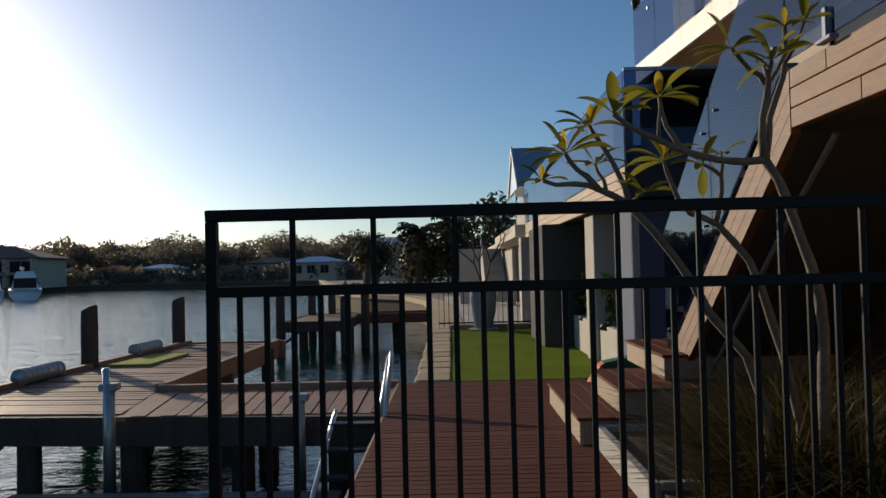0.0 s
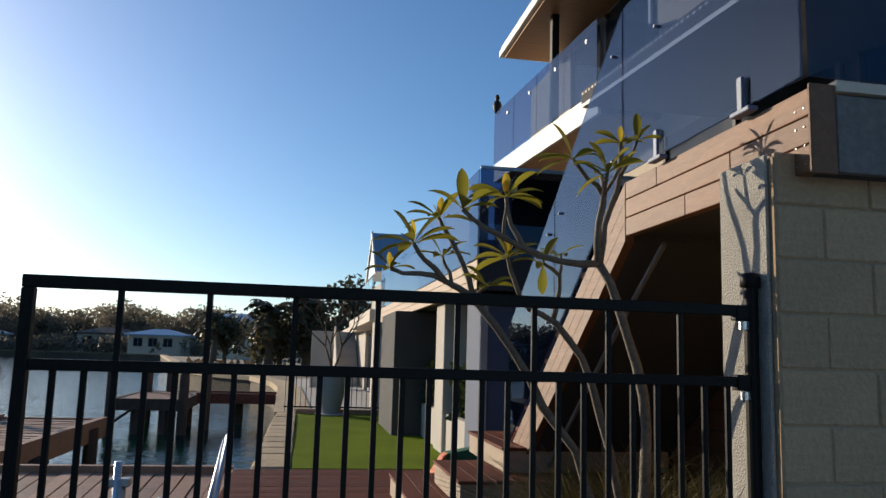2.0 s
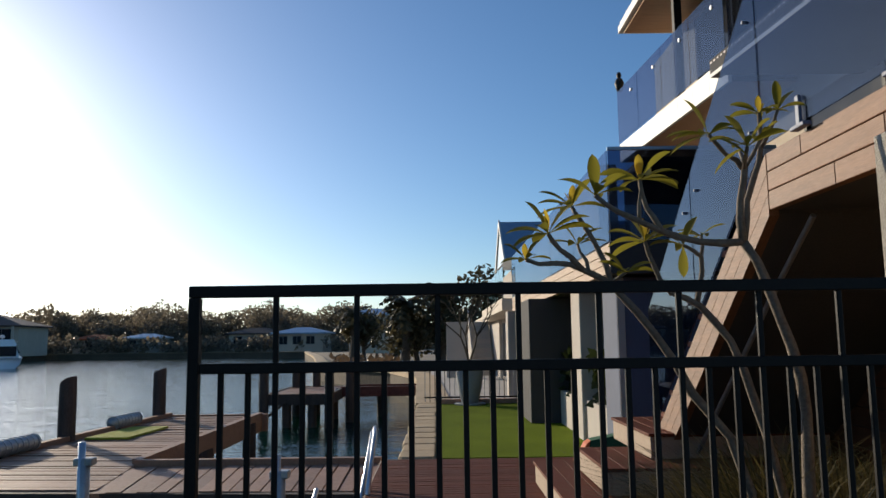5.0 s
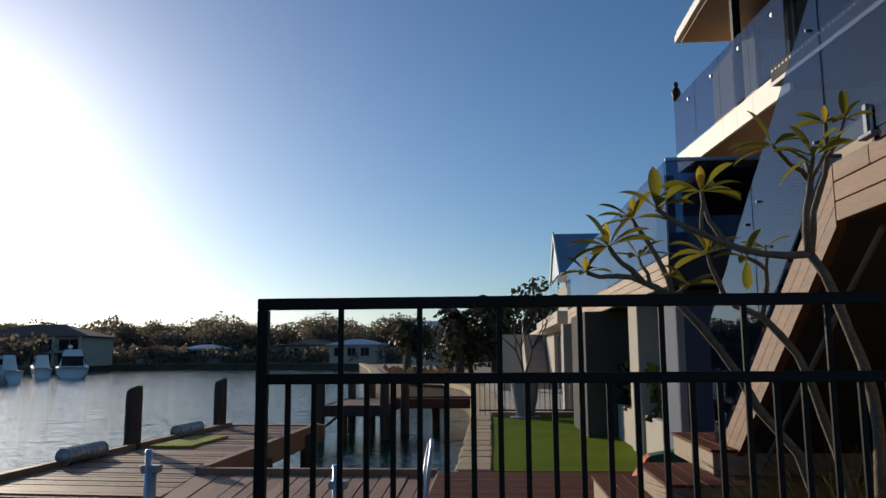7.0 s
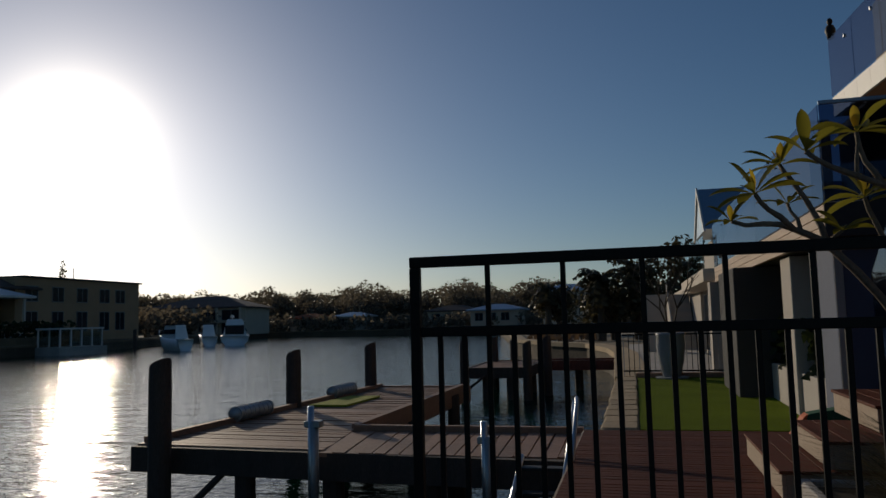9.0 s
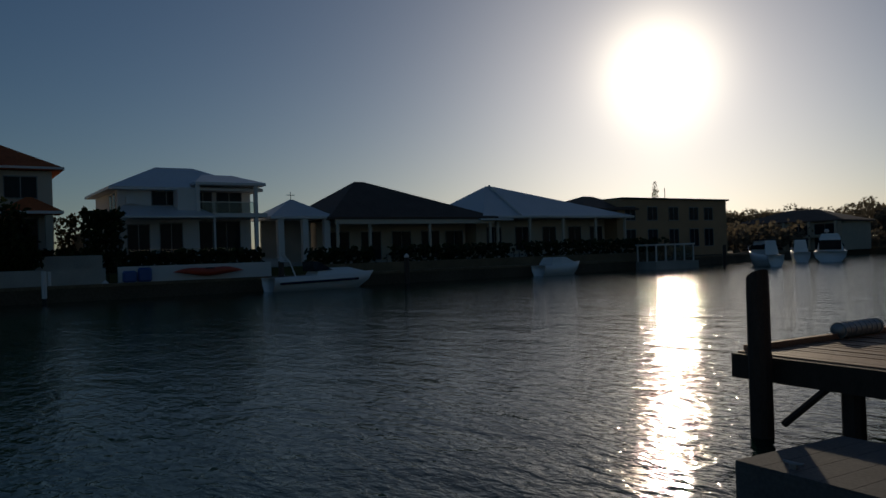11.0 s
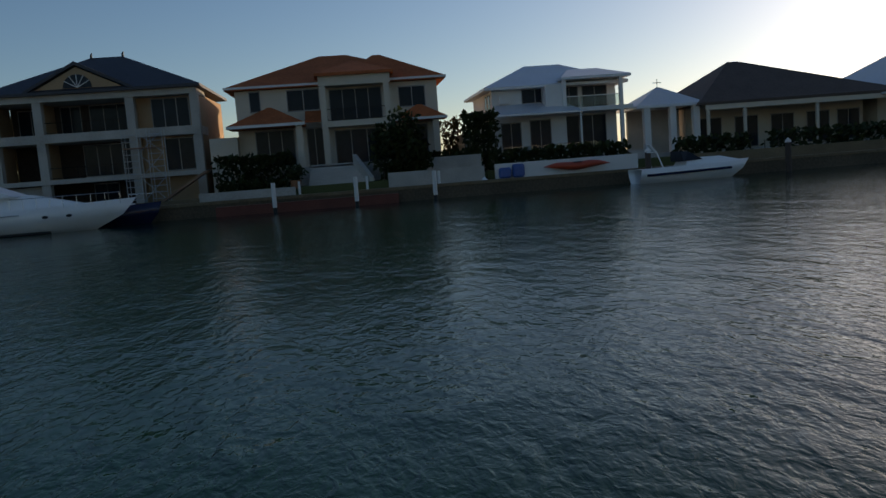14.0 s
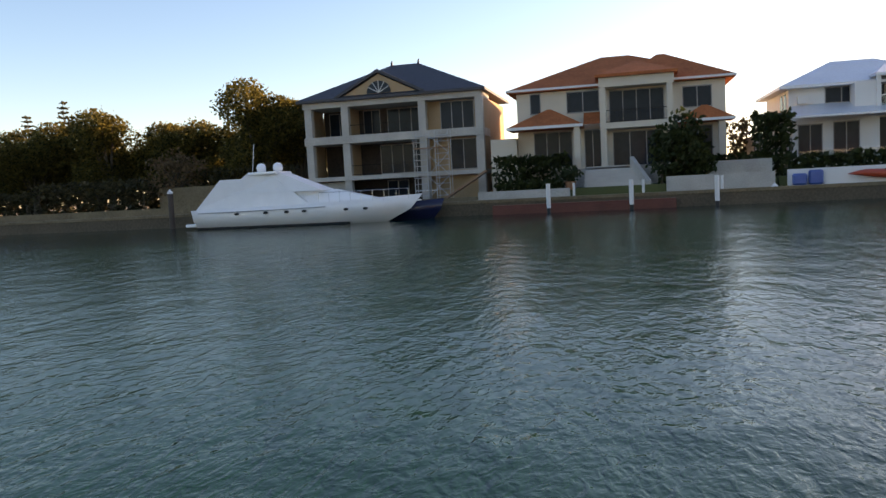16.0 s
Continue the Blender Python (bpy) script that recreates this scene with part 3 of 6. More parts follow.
for k in range(2):
    a, b = k * 0.5 + 0.004, k * 0.5 + 0.496
    q = [A0.lerp(A1, a) + Vector((-0.012, 0, 0.06)), A0.lerp(A1, b) + Vector((-0.012, 0, 0.06)), A0.lerp(A1, b) + Vector((-0.012, 0, 1.05)), A0.lerp(A1, a) + Vector((-0.012, 0, 1.05))]
    mid = A0.lerp(A1, (a + b) / 2)
    glass_panel(rail_stair, q, T, GLASS_BLUE, "sloping tinted glass panel beside the stair", [q[0] + Vector((0, 0.12, 0.75)), q[0] + Vector((0, 0.12, 0.1)), q[1] + Vector((0, -0.12, 0.85)), q[1] + Vector((0, -0.12, 0.2))])
for k in range(5):
    y0 = 8.0 + k * 2.08
    glass_panel(rail_far, [(1.80, y0 + 0.006, 3.33), (1.80, y0 + 2.074, 3.33), (1.80, y0 + 2.074, 4.29), (1.80, y0 + 0.006, 4.29)], T, GLASS_BLUE, "tinted glass panel along the upper terrace", [(1.80, y0 + 0.25, 4.1), (1.80, y0 + 1.8, 4.1)])
glass_panel(rail_far, [(1.815, 7.985, 3.33), (3.6, 7.985, 3.33), (3.6, 7.985, 4.29), (1.815, 7.985, 4.29)], (0, 0.012, 0), GLASS_DEEP, "deep blue glass panel across the terrace end")
m = Mesh()
m.box(1.812, 7.98, 4.293, 3.6, 8.01, 4.33, 0.004)
part("top_rail", m, METAL_BLUE, rail_far, "blue metal top rail")
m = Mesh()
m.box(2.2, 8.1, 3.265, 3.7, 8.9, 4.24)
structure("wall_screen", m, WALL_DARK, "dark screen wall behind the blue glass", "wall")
for y in (2.95, 3.73):
    ob = thing("glass_clamp", "aluminium L-shaped bracket holding the glass", "bracket", "glass brackets")
    m = Mesh()
    m.box(1.768, y, 3.33, 1.785, y + 0.04, 3.49, 0.004)
    part("upright", m, SKY_METAL, ob)
    m = Mesh()
    m.box(1.74, y - 0.09, 3.315, 1.785, y + 0.05, 3.335, 0.004)
    part("foot", m, SKY_METAL, ob)

# upper storeys
eave = thing("terrace_eave", "pale sloping eave with gutter and vented lining over the terrace", "eave")
E0, E1 = Vector((3.05, 2.3, 4.66)), Vector((3.05, 8.0, 5.05))


def eave_run(name, x0, x1, z0, z1, material, label=""):
    mm = Mesh()
    mm.solid([p + Vector((x, 0, z0)) for p, x in ((E0, x0), (E0, x1), (E1, x1), (E1, x0))], [p + Vector((x, 0, z1)) for p, x in ((E0, x0), (E0, x1), (E1, x1), (E1, x0))])
    return part(name, mm, material, eave, label)


eave_run("lining", 0.02, 1.55, 0.05, 0.09, WHITE)
eave_run("deck", 0.02, 1.55, 0.095, 0.20, METAL_PALE)
eave_run("gutter", -0.10, 0.015, 0.02, 0.06, WHITE, "white gutter lip")
eave_run("gutter_face", -0.10, -0.085, 0.062, 0.21, WALL_DARK)
for i in range(60):
    p = E0.lerp(E1, (i + 0.5) / 60)
    part("vent_slot", Mesh().box(p.x - 0.104, p.y - 0.018, p.z + 0.165, p.x - 0.101, p.y + 0.018, p.z + 0.185), WHITE, eave)
m = Mesh()
m.box(4.6, 2.0, 3.26, 4.9, 15.5, 8.0)
m.box(4.9, 2.0, 3.26, 12, 2.3, 8.0)
m.box(2.5, 11.7, 3.26, 2.8, 16.8, 5.0, 0.01)
structure("wall_house", m, BEIGE, "beige rendered walls of the modern house", "wall")
for y0, y1, z0, z1 in ((2.8, 5.6, 3.3, 5.2), (5.9, 9.2, 3.3, 5.2), (9.6, 12.8, 5.9, 7.8), (13.0, 15.2, 3.4, 5.2)):
    ob = thing("window", "dark aluminium sliding window of the house", "window", "house windows")
    m = Mesh()
    m.box(4.57, y0, z0, 4.598, y1, z1)
    part("pane", m, GLASS_DARK, ob)
    for yy in (y0, (y0 + y1) / 2, y1):
        m = Mesh()
        m.box(4.53, yy - 0.03, z0, 4.569, yy + 0.03, z1)
        part("mullion", m, WHITE if yy == y0 else STEEL_BLACK, ob)
balcony = thing("balcony", "cantilevered upper balcony with cream fascia and timber soffit", "balcony")
B0, B1 = Vector((3.72, 9.45, 0)), Vector((3.40, 13.85, 0))
m = Mesh()
m.solid([B0 + Vector((0.05, 0, 5.53)), B1 + Vector((0.05, 0, 5.53)), Vector((7, 13.85, 5.53)), Vector((7, 9.45, 5.53))], [B0 + Vector((0.05, 0, 5.55)), B1 + Vector((0.05, 0, 5.55)), Vector((7, 13.85, 5.55)), Vector((7, 9.45, 5.55))])
part("soffit", m, SOFFIT, balcony, "timber-lined soffit")
m = Mesh()
m.solid([B0 + Vector((0.06, 0.05, 5.551)), B1 + Vector((0.06, -0.05, 5.551)), Vector((7, 13.8, 5.551)), Vector((7, 9.5, 5.551))], [B0 + Vector((0.06, 0.05, 5.84)), B1 + Vector((0.06, -0.05, 5.84)), Vector((7, 13.8, 5.84)), Vector((7, 9.5, 5.84))])
part("slab", m, WALL_DARK, balcony)
for k in range(8):
    a, b = B0.lerp(B1, k / 8 + 0.0008), B0.lerp(B1, (k + 1) / 8 - 0.0008)
    m = Mesh()
    m.solid([a + Vector((0, 0, 5.53)), b + Vector((0, 0, 5.53)), b + Vector((0.045, 0, 5.53)), a + Vector((0.045, 0, 5.53))], [a + Vector((0, 0, 5.86)), b + Vector((0, 0, 5.86)), b + Vector((0.045, 0, 5.86)), a + Vector((0.045, 0, 5.86))])
    part("fascia_panel", m, FASCIA_WHITE, balcony)
m = Mesh()
m.box(3.78, 9.43, 5.53, 7, 9.448, 5.86)
part("end_fascia", m, WALL_DARK, balcony)
for k in range(4):
    a, b = B0.lerp(B1, k / 4 + 0.003) + Vector((-0.015, 0, 0)), B0.lerp(B1, (k + 1) / 4 - 0.003) + Vector((-0.015, 0, 0))
    m = Mesh()
    q = [a + Vector((0, 0, 5.88)), b + Vector((0, 0, 5.88)), b + Vector((0, 0, 6.86)), a + Vector((0, 0, 6.86))]
    m.solid(q, [w + Vector((0.012, 0, 0)) for w in q])
    pane = part("glass", m, GLASS_BLUE, balcony)
    m = Mesh()
    c = a.lerp(b, 0.3) + Vector((-0.01, 0, 6.66))
    m.tube([c, c + Vector((0.04, 0, 0))], 0.03, 12)
    part("stud", m, STAINLESS, balcony)
m = Mesh()
m.box(3.75, 9.44, 5.88, 5.5, 9.452, 6.86)
part("end_glass", m, GLASS_DEEP, balcony)
m = Mesh()
m.box(3.75, 11.5, 5.84, 3.87, 11.62, 7.86, 0.004)
tagged(part("roof_post", m, STEEL_BLACK), "slim dark steel post under the roof", "post")
roof = thing("house_roof", "overhanging flat roof with timber soffit", "roof")
m = Mesh()
m.box(3.48, 9.0, 7.86, 9, 13.5, 7.90)
part("soffit", m, SOFFIT, roof)
m = Mesh()
m.box(3.40, 8.9, 7.90, 9, 13.62, 8.02)
m.box(3.43, 8.9, 8.02, 9, 13.58, 8.10)
part("fascia", m, FASCIA_WHITE, roof)
m = Mesh()
m.box(4.9, 2, 8.0, 12, 15.5, 8.2)
structure("ceiling_house", m, WALL_GREY, "flat roof deck of the house", "roof")
m = Mesh()
m.lathe(3.43, 13.82, [(0.001, 6.86), (0.05, 6.87), (0.07, 6.95), (0.09, 7.02), (0.06, 7.10), (0.03, 7.12), (0.05, 7.17), (0.03, 7.23), (0.001, 7.24)], 12)
tagged(part("bird_figure", m, BLACK, None, "", True), "small black bird decoy on the balcony corner", "ornament")

# ---- pool fence across the deck ----
fence = thing("pool_fence", "black powder-coated steel fence panel across the deck", "fence")
FY, FX0, FX1 = 2.77, -0.84, 1.66
def bar(x0, x1, y0, y1, z0, z1, name, c=0.003):
    mm = Mesh()
    mm.box(x0, y0, z0, x1, y1, z1, c)
    return part(name, mm, STEEL_BLACK, fence)


bar(FX0, FX1, FY - 0.019, FY + 0.019, 2.480, 2.520, "top_rail")
bar(FX0 + 0.04, FX1, FY - 0.016, FY + 0.016, 2.222, 2.258, "middle_rail")
bar(FX0 + 0.04, FX1, FY - 0.016, FY + 0.016, 1.08, 1.115, "bottom_rail")
bar(FX0, FX0 + 0.038, FY - 0.019, FY + 0.019, 0.55, 2.479, "end_post")
n_bar = 27
for i in range(1, n_bar):
    x = FX0 + 0.019 + i * (FX1 + 0.02 - FX0) / 27.4
    bar(x - 0.0095, x + 0.0095, FY - 0.009, FY + 0.009, 1.10, 2.481 if i % 3 == 0 else 2.224, "baluster", 0.0025)
m = Mesh()
m.tube([(1.672, FY, 0.95), (1.672, FY, 2.585)], 0.026, 16)
part("hinge_post", m, STEEL_BLACK, fence)
m = Mesh()
m.lathe(1.672, FY, [(0.027, 2.585), (0.037, 2.59), (0.037, 2.625), (0.030, 2.64), (0.001, 2.645)], 16)
part("post_cap", m, STEEL_BLACK, fence, "", True)
for z in (2.49, 2.235):
    m = Mesh()
    m.box(1.60, FY - 0.024, z - 0.027, 1.65, FY + 0.024, z + 0.03, 0.004)
    hinge = part("bracket", m, STEEL_BLACK, fence)
    m = Mesh()
    m.tube([(1.635, FY - 0.012, z - 0.03), (1.635, FY - 0.012, z - 0.06)], 0.018, 10)
    part("bolt", m, STAINLESS, hinge, "steel clamp bolt")
m = Mesh()
m.box(1.685, FY - 0.012, 1.3, 1.698, FY + 0.04, 2.44, 0.002)
tagged(part("wall_plate", m, ALUMINIUM), "pale metal plate beside the fence post", "plate")


# ---- jetties ----
def pile(name, x, y, z0, z1, r, label, category="pile", group="", parent=None, tilt=0.03):
    """Round timber pile with a slanting sawn top."""
    mm = Mesh()
    n = len(mm.v)
    k = 12
    for z, q in ((z0, 1.05), (z1 - 0.3, 1.0), (z1, 0.98)):
        for a in range(k):
            w = 2 * math.pi * a / k
            lift = (0.07 * math.cos(w + 0.4)) if z == z1 else 0
            mm.v.append((x + r * q * math.cos(w) * rnd(0.97, 1.03), y + r * q * math.sin(w) * rnd(0.97, 1.03), z + lift - (0.05 if z == z1 else 0)))
    for i in range(2):
        for a in range(k):
            b = (a + 1) % k
            mm.f.append((n + i * k + a, n + i * k + b, n + i * k + k + b, n + i * k + k + a))
    mm.f.append(tuple(range(n + 2 * k, n + 3 * k)))
    ob = part(name, mm, JETTY_BEAM, parent)
    if not parent:
        tagged(ob, label, category, group)
    return ob


JT = 0.90
jetty = thing("timber_jetty", "weathered timber jetty platform on round piles", "jetty")
JL0, JL1 = Vector((-5.88, 8.16, 0)), Vector((-5.42, 15.70, 0))
JR0, JRM, JR1 = Vector((-3.40, 7.95, 0)), Vector((-3.64, 9.62, 0)), Vector((-3.55, 15.62, 0))
JSEAM = 0.22        # the share of the length where the gangway joins
NB = 52
for i in range(NB):
    a, b = i / NB + 0.0014, (i + 1) / NB - 0.0014
    l0, l1 = JL0.lerp(JL1, a), JL0.lerp(JL1, b)
    r0, r1 = (JR0.lerp(JRM, q / JSEAM) if q < JSEAM else JRM.lerp(JR1, (q - JSEAM) / (1 - JSEAM)) for q in (a, b))
    dz = rnd(-0.008, 0.008)
    mm = Mesh()
    mm.solid([p + Vector((0, 0, JT - 0.045)) for p in (l0, r0, r1, l1)], [p + Vector((0, 0, JT + dz)) for p in (l0, r0, r1, l1)])
    part("plank", mm, JETTY, jetty)
def beam(a, b, w, z0, z1, name, material=JETTY_BEAM, parent=None, label=""):
    a, b = Vector((a[0], a[1], 0)), Vector((b[0], b[1], 0))
    d = (b - a).normalized()
    s = Vector((-d.y, d.x, 0)) * (w / 2)
    mm = Mesh()
    mm.solid([Vector((p.x, p.y, z0)) for p in (a - s, b - s, b + s, a + s)], [Vector((p.x, p.y, z1)) for p in (a - s, b - s, b + s, a + s)])
    return part(name, mm, material, parent, label)


beam((-5.88, 8.10), (-0.66, 7.66), 0.11, JT - 0.30, JT - 0.01, "fascia_beam", parent=jetty)
beam(JL0, JL1, 0.12, JT - 0.30, JT - 0.05, "side_beam", parent=jetty)
beam(JRM, JR1, 0.12, JT - 0.30, JT + 0.06, "side_beam", JETTY, jetty)
beam(JL1, JR1 + Vector((0.16, 0, 0)), 0.12, JT - 0.30, JT + 0.03, "end_beam", JETTY, jetty)
beam(JL0 + Vector((0.07, 0.1, 0)), JL1 + Vector((0.07, 0, 0)), 0.10, JT + 0.004, JT + 0.075, "kerb_rail", JETTY, jetty)
for t in (0.25, 0.5, 0.75):
    beam(JL0.lerp(JR0, t), JL1.lerp(JR1, t), 0.08, JT - 0.2, JT - 0.047, "joist", parent=jetty)
for x, y, z in ((-5.33, 7.80, 1.92), (-5.63, 11.98, 1.85), (-5.45, 15.35, 1.85)):
    pile("mooring_post", x, y, -1.2, z, 0.125, "", parent=jetty)
for x, y in ((-4.45, 8.15), (-4.4, 11.0), (-4.35, 14.9), (-3.3, 8.0), (-3.3, 11.2), (-3.5, 14.6), (-2.2, 8.1), (-2.2, 9.2), (-1.2, 8.1)):
    pile("jetty_leg", x, y, -1.2, JT - 0.05, 0.12, "", parent=jetty)
m = Mesh()
m.tube([(-4.62, 8.0, JT - 0.26), (-5.12, 7.9, 0.16)], 0.045, 6)
part("knee_brace", m, JETTY_BEAM, jetty)
gang = thing("jetty_gangway", "boarded timber gangway between deck and jetty", "gangway")
G0, G1 = -3.40, -0.68
for i in range(18):
    x0, x1, e = G0 + i * (G1 - G0) / 18 + 0.006, G0 + (i + 1) * (G1 - G0) / 18 - 0.006, -0.22 * (1 - i / 18)
    mm = Mesh()
    q = [(x0, 7.80 + 0.03 * (9 - i) / 9), (x1, 7.80 + 0.03 * (8 - i) / 9), (x1 + e * 17 / 18, 9.36), (x0 + e, 9.36)]
    dz = rnd(-0.006, 0.006)
    mm.solid([(x, y, JT - 0.05) for x, y in q], [(x, y, JT + dz) for x, y in q])
    part("plank", mm, JETTY, gang)
beam((G0 - 0.20, 9.48), (G1, 9.42), 0.10, JT - 0.22, JT + 0.07, "kerb_beam", JETTY, gang)
beam((G0, 8.6), (G1, 8.6), 0.10, JT - 0.25, JT - 0.055, "joist", parent=gang)

for y, x, n in ((10.55, -5.66, 1), (13.8, -5.50, 1)):
    fender = thing("boat_fender", "grey ribbed rubber fender on the jetty edge", "fender", "jetty fenders")
    m = Mesh()
    pts = [(x + 0.05 * q / 8, y - 0.5 + q * 0.125, JT + 0.115) for q in range(9)]
    m.tube(pts, [0.085] + [0.105] * 7 + [0.085], 16)
    roller = part("roller", m, GALV, fender, "", True)
    for q in range(8):
        m = Mesh()
        u = y - 0.44 + q * 0.125
        m.tube([(x + 0.05 * q / 8, u - 0.02, JT + 0.115), (x + 0.05 * q / 8, u + 0.02, JT + 0.115)], [0.114, 0.114], 16)
        part("rib", m, GALV, roller)
    for e in (0.15, 0.85):
        m = Mesh()
        m.box(x - 0.05, y - 0.5 + e - 0.03, JT + 0.0, x + 0.08, y - 0.5 + e + 0.03, JT + 0.02)
        part("cradle", m, JETTY_BEAM, fender)
m = Mesh()
TM = [(-5.36, 12.0), (-4.70, 12.0), (-4.62, 13.5), (-5.22, 13.5)]
m.solid([(x, y, JT + 0.008) for x, y in TM], [(x, y, JT + 0.04) for x, y in TM])
tagged(part("turf_mat", m, MAT_GREEN), "lime green turf mat on the jetty boards", "mat")
for x, y, zt, zb in ((-3.35, 7.58, 1.42, 0.2), (-1.50, 7.56, 1.28, 0.2)):
    post = thing("pipe_post", "grey galvanised pipe guide post beside the gangway", "post", "guide posts")
    m = Mesh()
    m.tube([(x, y, zb), (x, y, zt - 0.16)], 0.055, 14)
    part("sleeve", m, GALV, post, "", True)
    m = Mesh()
    m.tube([(x - 0.02, y - 0.02, zb), (x - 0.02, y - 0.02, zt)], 0.034, 12)
    part("pipe", m, ALUMINIUM, post, "", True)
    m = Mesh()
    m.box(x - 0.09, y - 0.05, zt - 0.22, x + 0.09, y + 0.07, zt - 0.15, 0.01)
    part("collar", m, GALV, post)
pontoon = thing("floating_pontoon", "low stained concrete pontoon beside the jetty", "pontoon")
m = Mesh()
P4 = [(-4.06, 5.50), (-1.0, 5.30), (-1.0, 6.85), (-3.92, 6.93)]
m.solid([(x, y, -0.2) for x, y in P4], [(x, y, 0.37) for x, y in P4])
part("float", m, PONTOON, pontoon)
for i in range(12):
    a, b = i / 12 + 0.001, (i + 1) / 12 - 0.001
    q = [Vector((*P4[0], 0)).lerp(Vector((*P4[1], 0)), a), Vector((*P4[0], 0)).lerp(Vector((*P4[1], 0)), b), Vector((*P4[3], 0)).lerp(Vector((*P4[2], 0)), b), Vector((*P4[3], 0)).lerp(Vector((*P4[2], 0)), a)]
    mm = Mesh()
    mm.solid([p + Vector((0, 0, 0.372)) for p in q], [p + Vector((0, 0, 0.40)) for p in q])
    part("deck_slab", mm, PONTOON, pontoon)
for x, y in ((-3.6, 5.62), (-1.9, 5.5), (-2.2, 6.7)):
    cleat = part("cleat", Mesh().tube([(x - 0.09, y, 0.45), (x, y, 0.44), (x + 0.09, y, 0.45)], [0.012, 0.018, 0.012], 8), GALV, pontoon, "mooring cleat")
    part("cleat_foot", Mesh().box(x - 0.03, y - 0.02, 0.40, x + 0.03, y + 0.02, 0.44), GALV, cleat)
ramp = thing("boarding_ladder", "aluminium boarding ladder from deck to pontoon", "ladder")
for x in (-1.16, -0.70):
    m = Mesh()
    m.tube([(x - 0.06, 6.35, 0.30), (x, 7.2, 0.80), (x + 0.01, 7.55, 0.95)], 0.024, 10)
    part("stringer", m, ALUMINIUM, ramp)
m = Mesh()
m.tube([(-0.70, 6.8, 0.78), (-0.68, 7.4, 1.10), (-0.66, 7.96, 1.42), (-0.64, 8.0, 1.46), (-0.63, 7.9, 1.42), (-0.625, 7.0, 1.0)], 0.022, 10)
part("handrail", m, ALUMINIUM, ramp, "bright aluminium grab rail", True)
for i in range(4):
    m = Mesh()
    m.box(-1.18, 6.42 + i * 0.30, 0.34 + i * 0.17, -0.72, 6.55 + i * 0.30, 0.37 + i * 0.17, 0.004)
    part("rung", m, BLACK, ramp)

# the neighbours' jetty
jetty2 = thing("timber_jetty", "neighbouring timber jetty with tall piles", "jetty")
for i in range(16):
    mm = Mesh()
    mm.box(-4.75, 21.6 + i * 0.24, JT - 0.05, -3.0, 21.6 + i * 0.24 + 0.23, JT + rnd(-0.004, 0.004))
    part("plank", mm, JETTY, jetty2)
for a, b in (((-4.75, 21.55), (-3.0, 21.55)), ((-4.75, 25.4), (-3.0, 25.4)), ((-4.75, 21.6), (-4.75, 25.4)), ((-3.0, 21.6), (-3.0, 25.4))):
    beam(a, b, 0.11, JT - 0.28, JT + 0.02, "fascia_beam", parent=jetty2)
for x, y, z in ((-4.8, 21.5, 1.75), (-4.55, 25.0, 1.7), (-3.95, 25.3, 1.65), (-3.0, 21.5, 1.65), (-2.6, 23.0, 1.75)):
    pile("mooring_post", x, y, -1, z, 0.13, "", parent=jetty2)
for x, y in ((-4.2, 21.7), (-3.5, 21.7), (-3.2, 24), (-1.8, 24.6)):
    pile("jetty_leg", x, y, -1, JT, 0.13, "", parent=jetty2)
mm = Mesh()
mm.tube([(-4.72, 21.5, 0.3), (-4.2, 21.5, 0.7)], 0.04, 6)
part("knee_brace", mm, JETTY_BEAM, jetty2)
walkway = thing("jetty_gangway", "red-brown timber gangway to the neighbouring jetty", "gangway")
for y in (24.0, 25.3):
    beam((-3.0, y), (-0.7, y), 0.10, JT - 0.24, JT + 0.06, "side_beam", RED_TIMBER, walkway)
for i in range(12):
    mm = Mesh()
    mm.box(-3.0 + i * 0.195, 24.05, JT - 0.04, -3.0 + i * 0.195 + 0.185, 25.25, JT)
    part("plank", mm, JETTY, walkway)

# ---- beyond the lawn ----
pot = thing("tall_pot", "tall grey glazed pot standing at the lawn's end", "pot")
m = Mesh()
m.lathe(0.66, 16.28, [(0.001, 1.0), (0.15, 1.0), (0.17, 1.03), (0.25, 1.35), (0.285, 1.65), (0.27, 1.86), (0.29, 1.90), (0.27, 1.92), (0.24, 1.90), (0.23, 1.82), (0.001, 1.82)], 28)
part("vessel", m, POT_GREY, pot, "", True)
m = Mesh()
m.lathe(0.66, 16.28, [(0.001, 1.005), (0.32, 1.005), (0.33, 1.03), (0.30, 1.04), (0.001, 1.04)], 24)
part("saucer", m, CONCRETE, pot)


def limbs(mm, base, direction, length, radius, depth, spread, rng, tips, bend=0.15, k=6):
    """Forking limbs; gathers the tips."""
    p, d = Vector(base), Vector(direction).normalized()
    pts, rad = [p.copy()], [radius]
    for i in range(3):
        d = (d + Vector((rng.uniform(-bend, bend), rng.uniform(-bend, bend), rng.uniform(0, bend)))).normalized()
        p = p + d * (length / 3)
        pts.append(p.copy()), rad.append(radius * (1 - 0.13 * (i + 1)))
    mm.tube(pts, rad, k)
    if depth == 0:
        tips.append((p, d))
        return
    for i in range(rng.choice((2, 2, 3))):
        w = rng.uniform(0, 6.28)
        side = Vector((math.cos(w), math.sin(w), rng.uniform(-0.1, 0.4)))
        limbs(mm, p, d + side * spread, length * rng.uniform(0.65, 0.85), radius * 0.62, depth - 1, spread, rng, tips, bend, k)


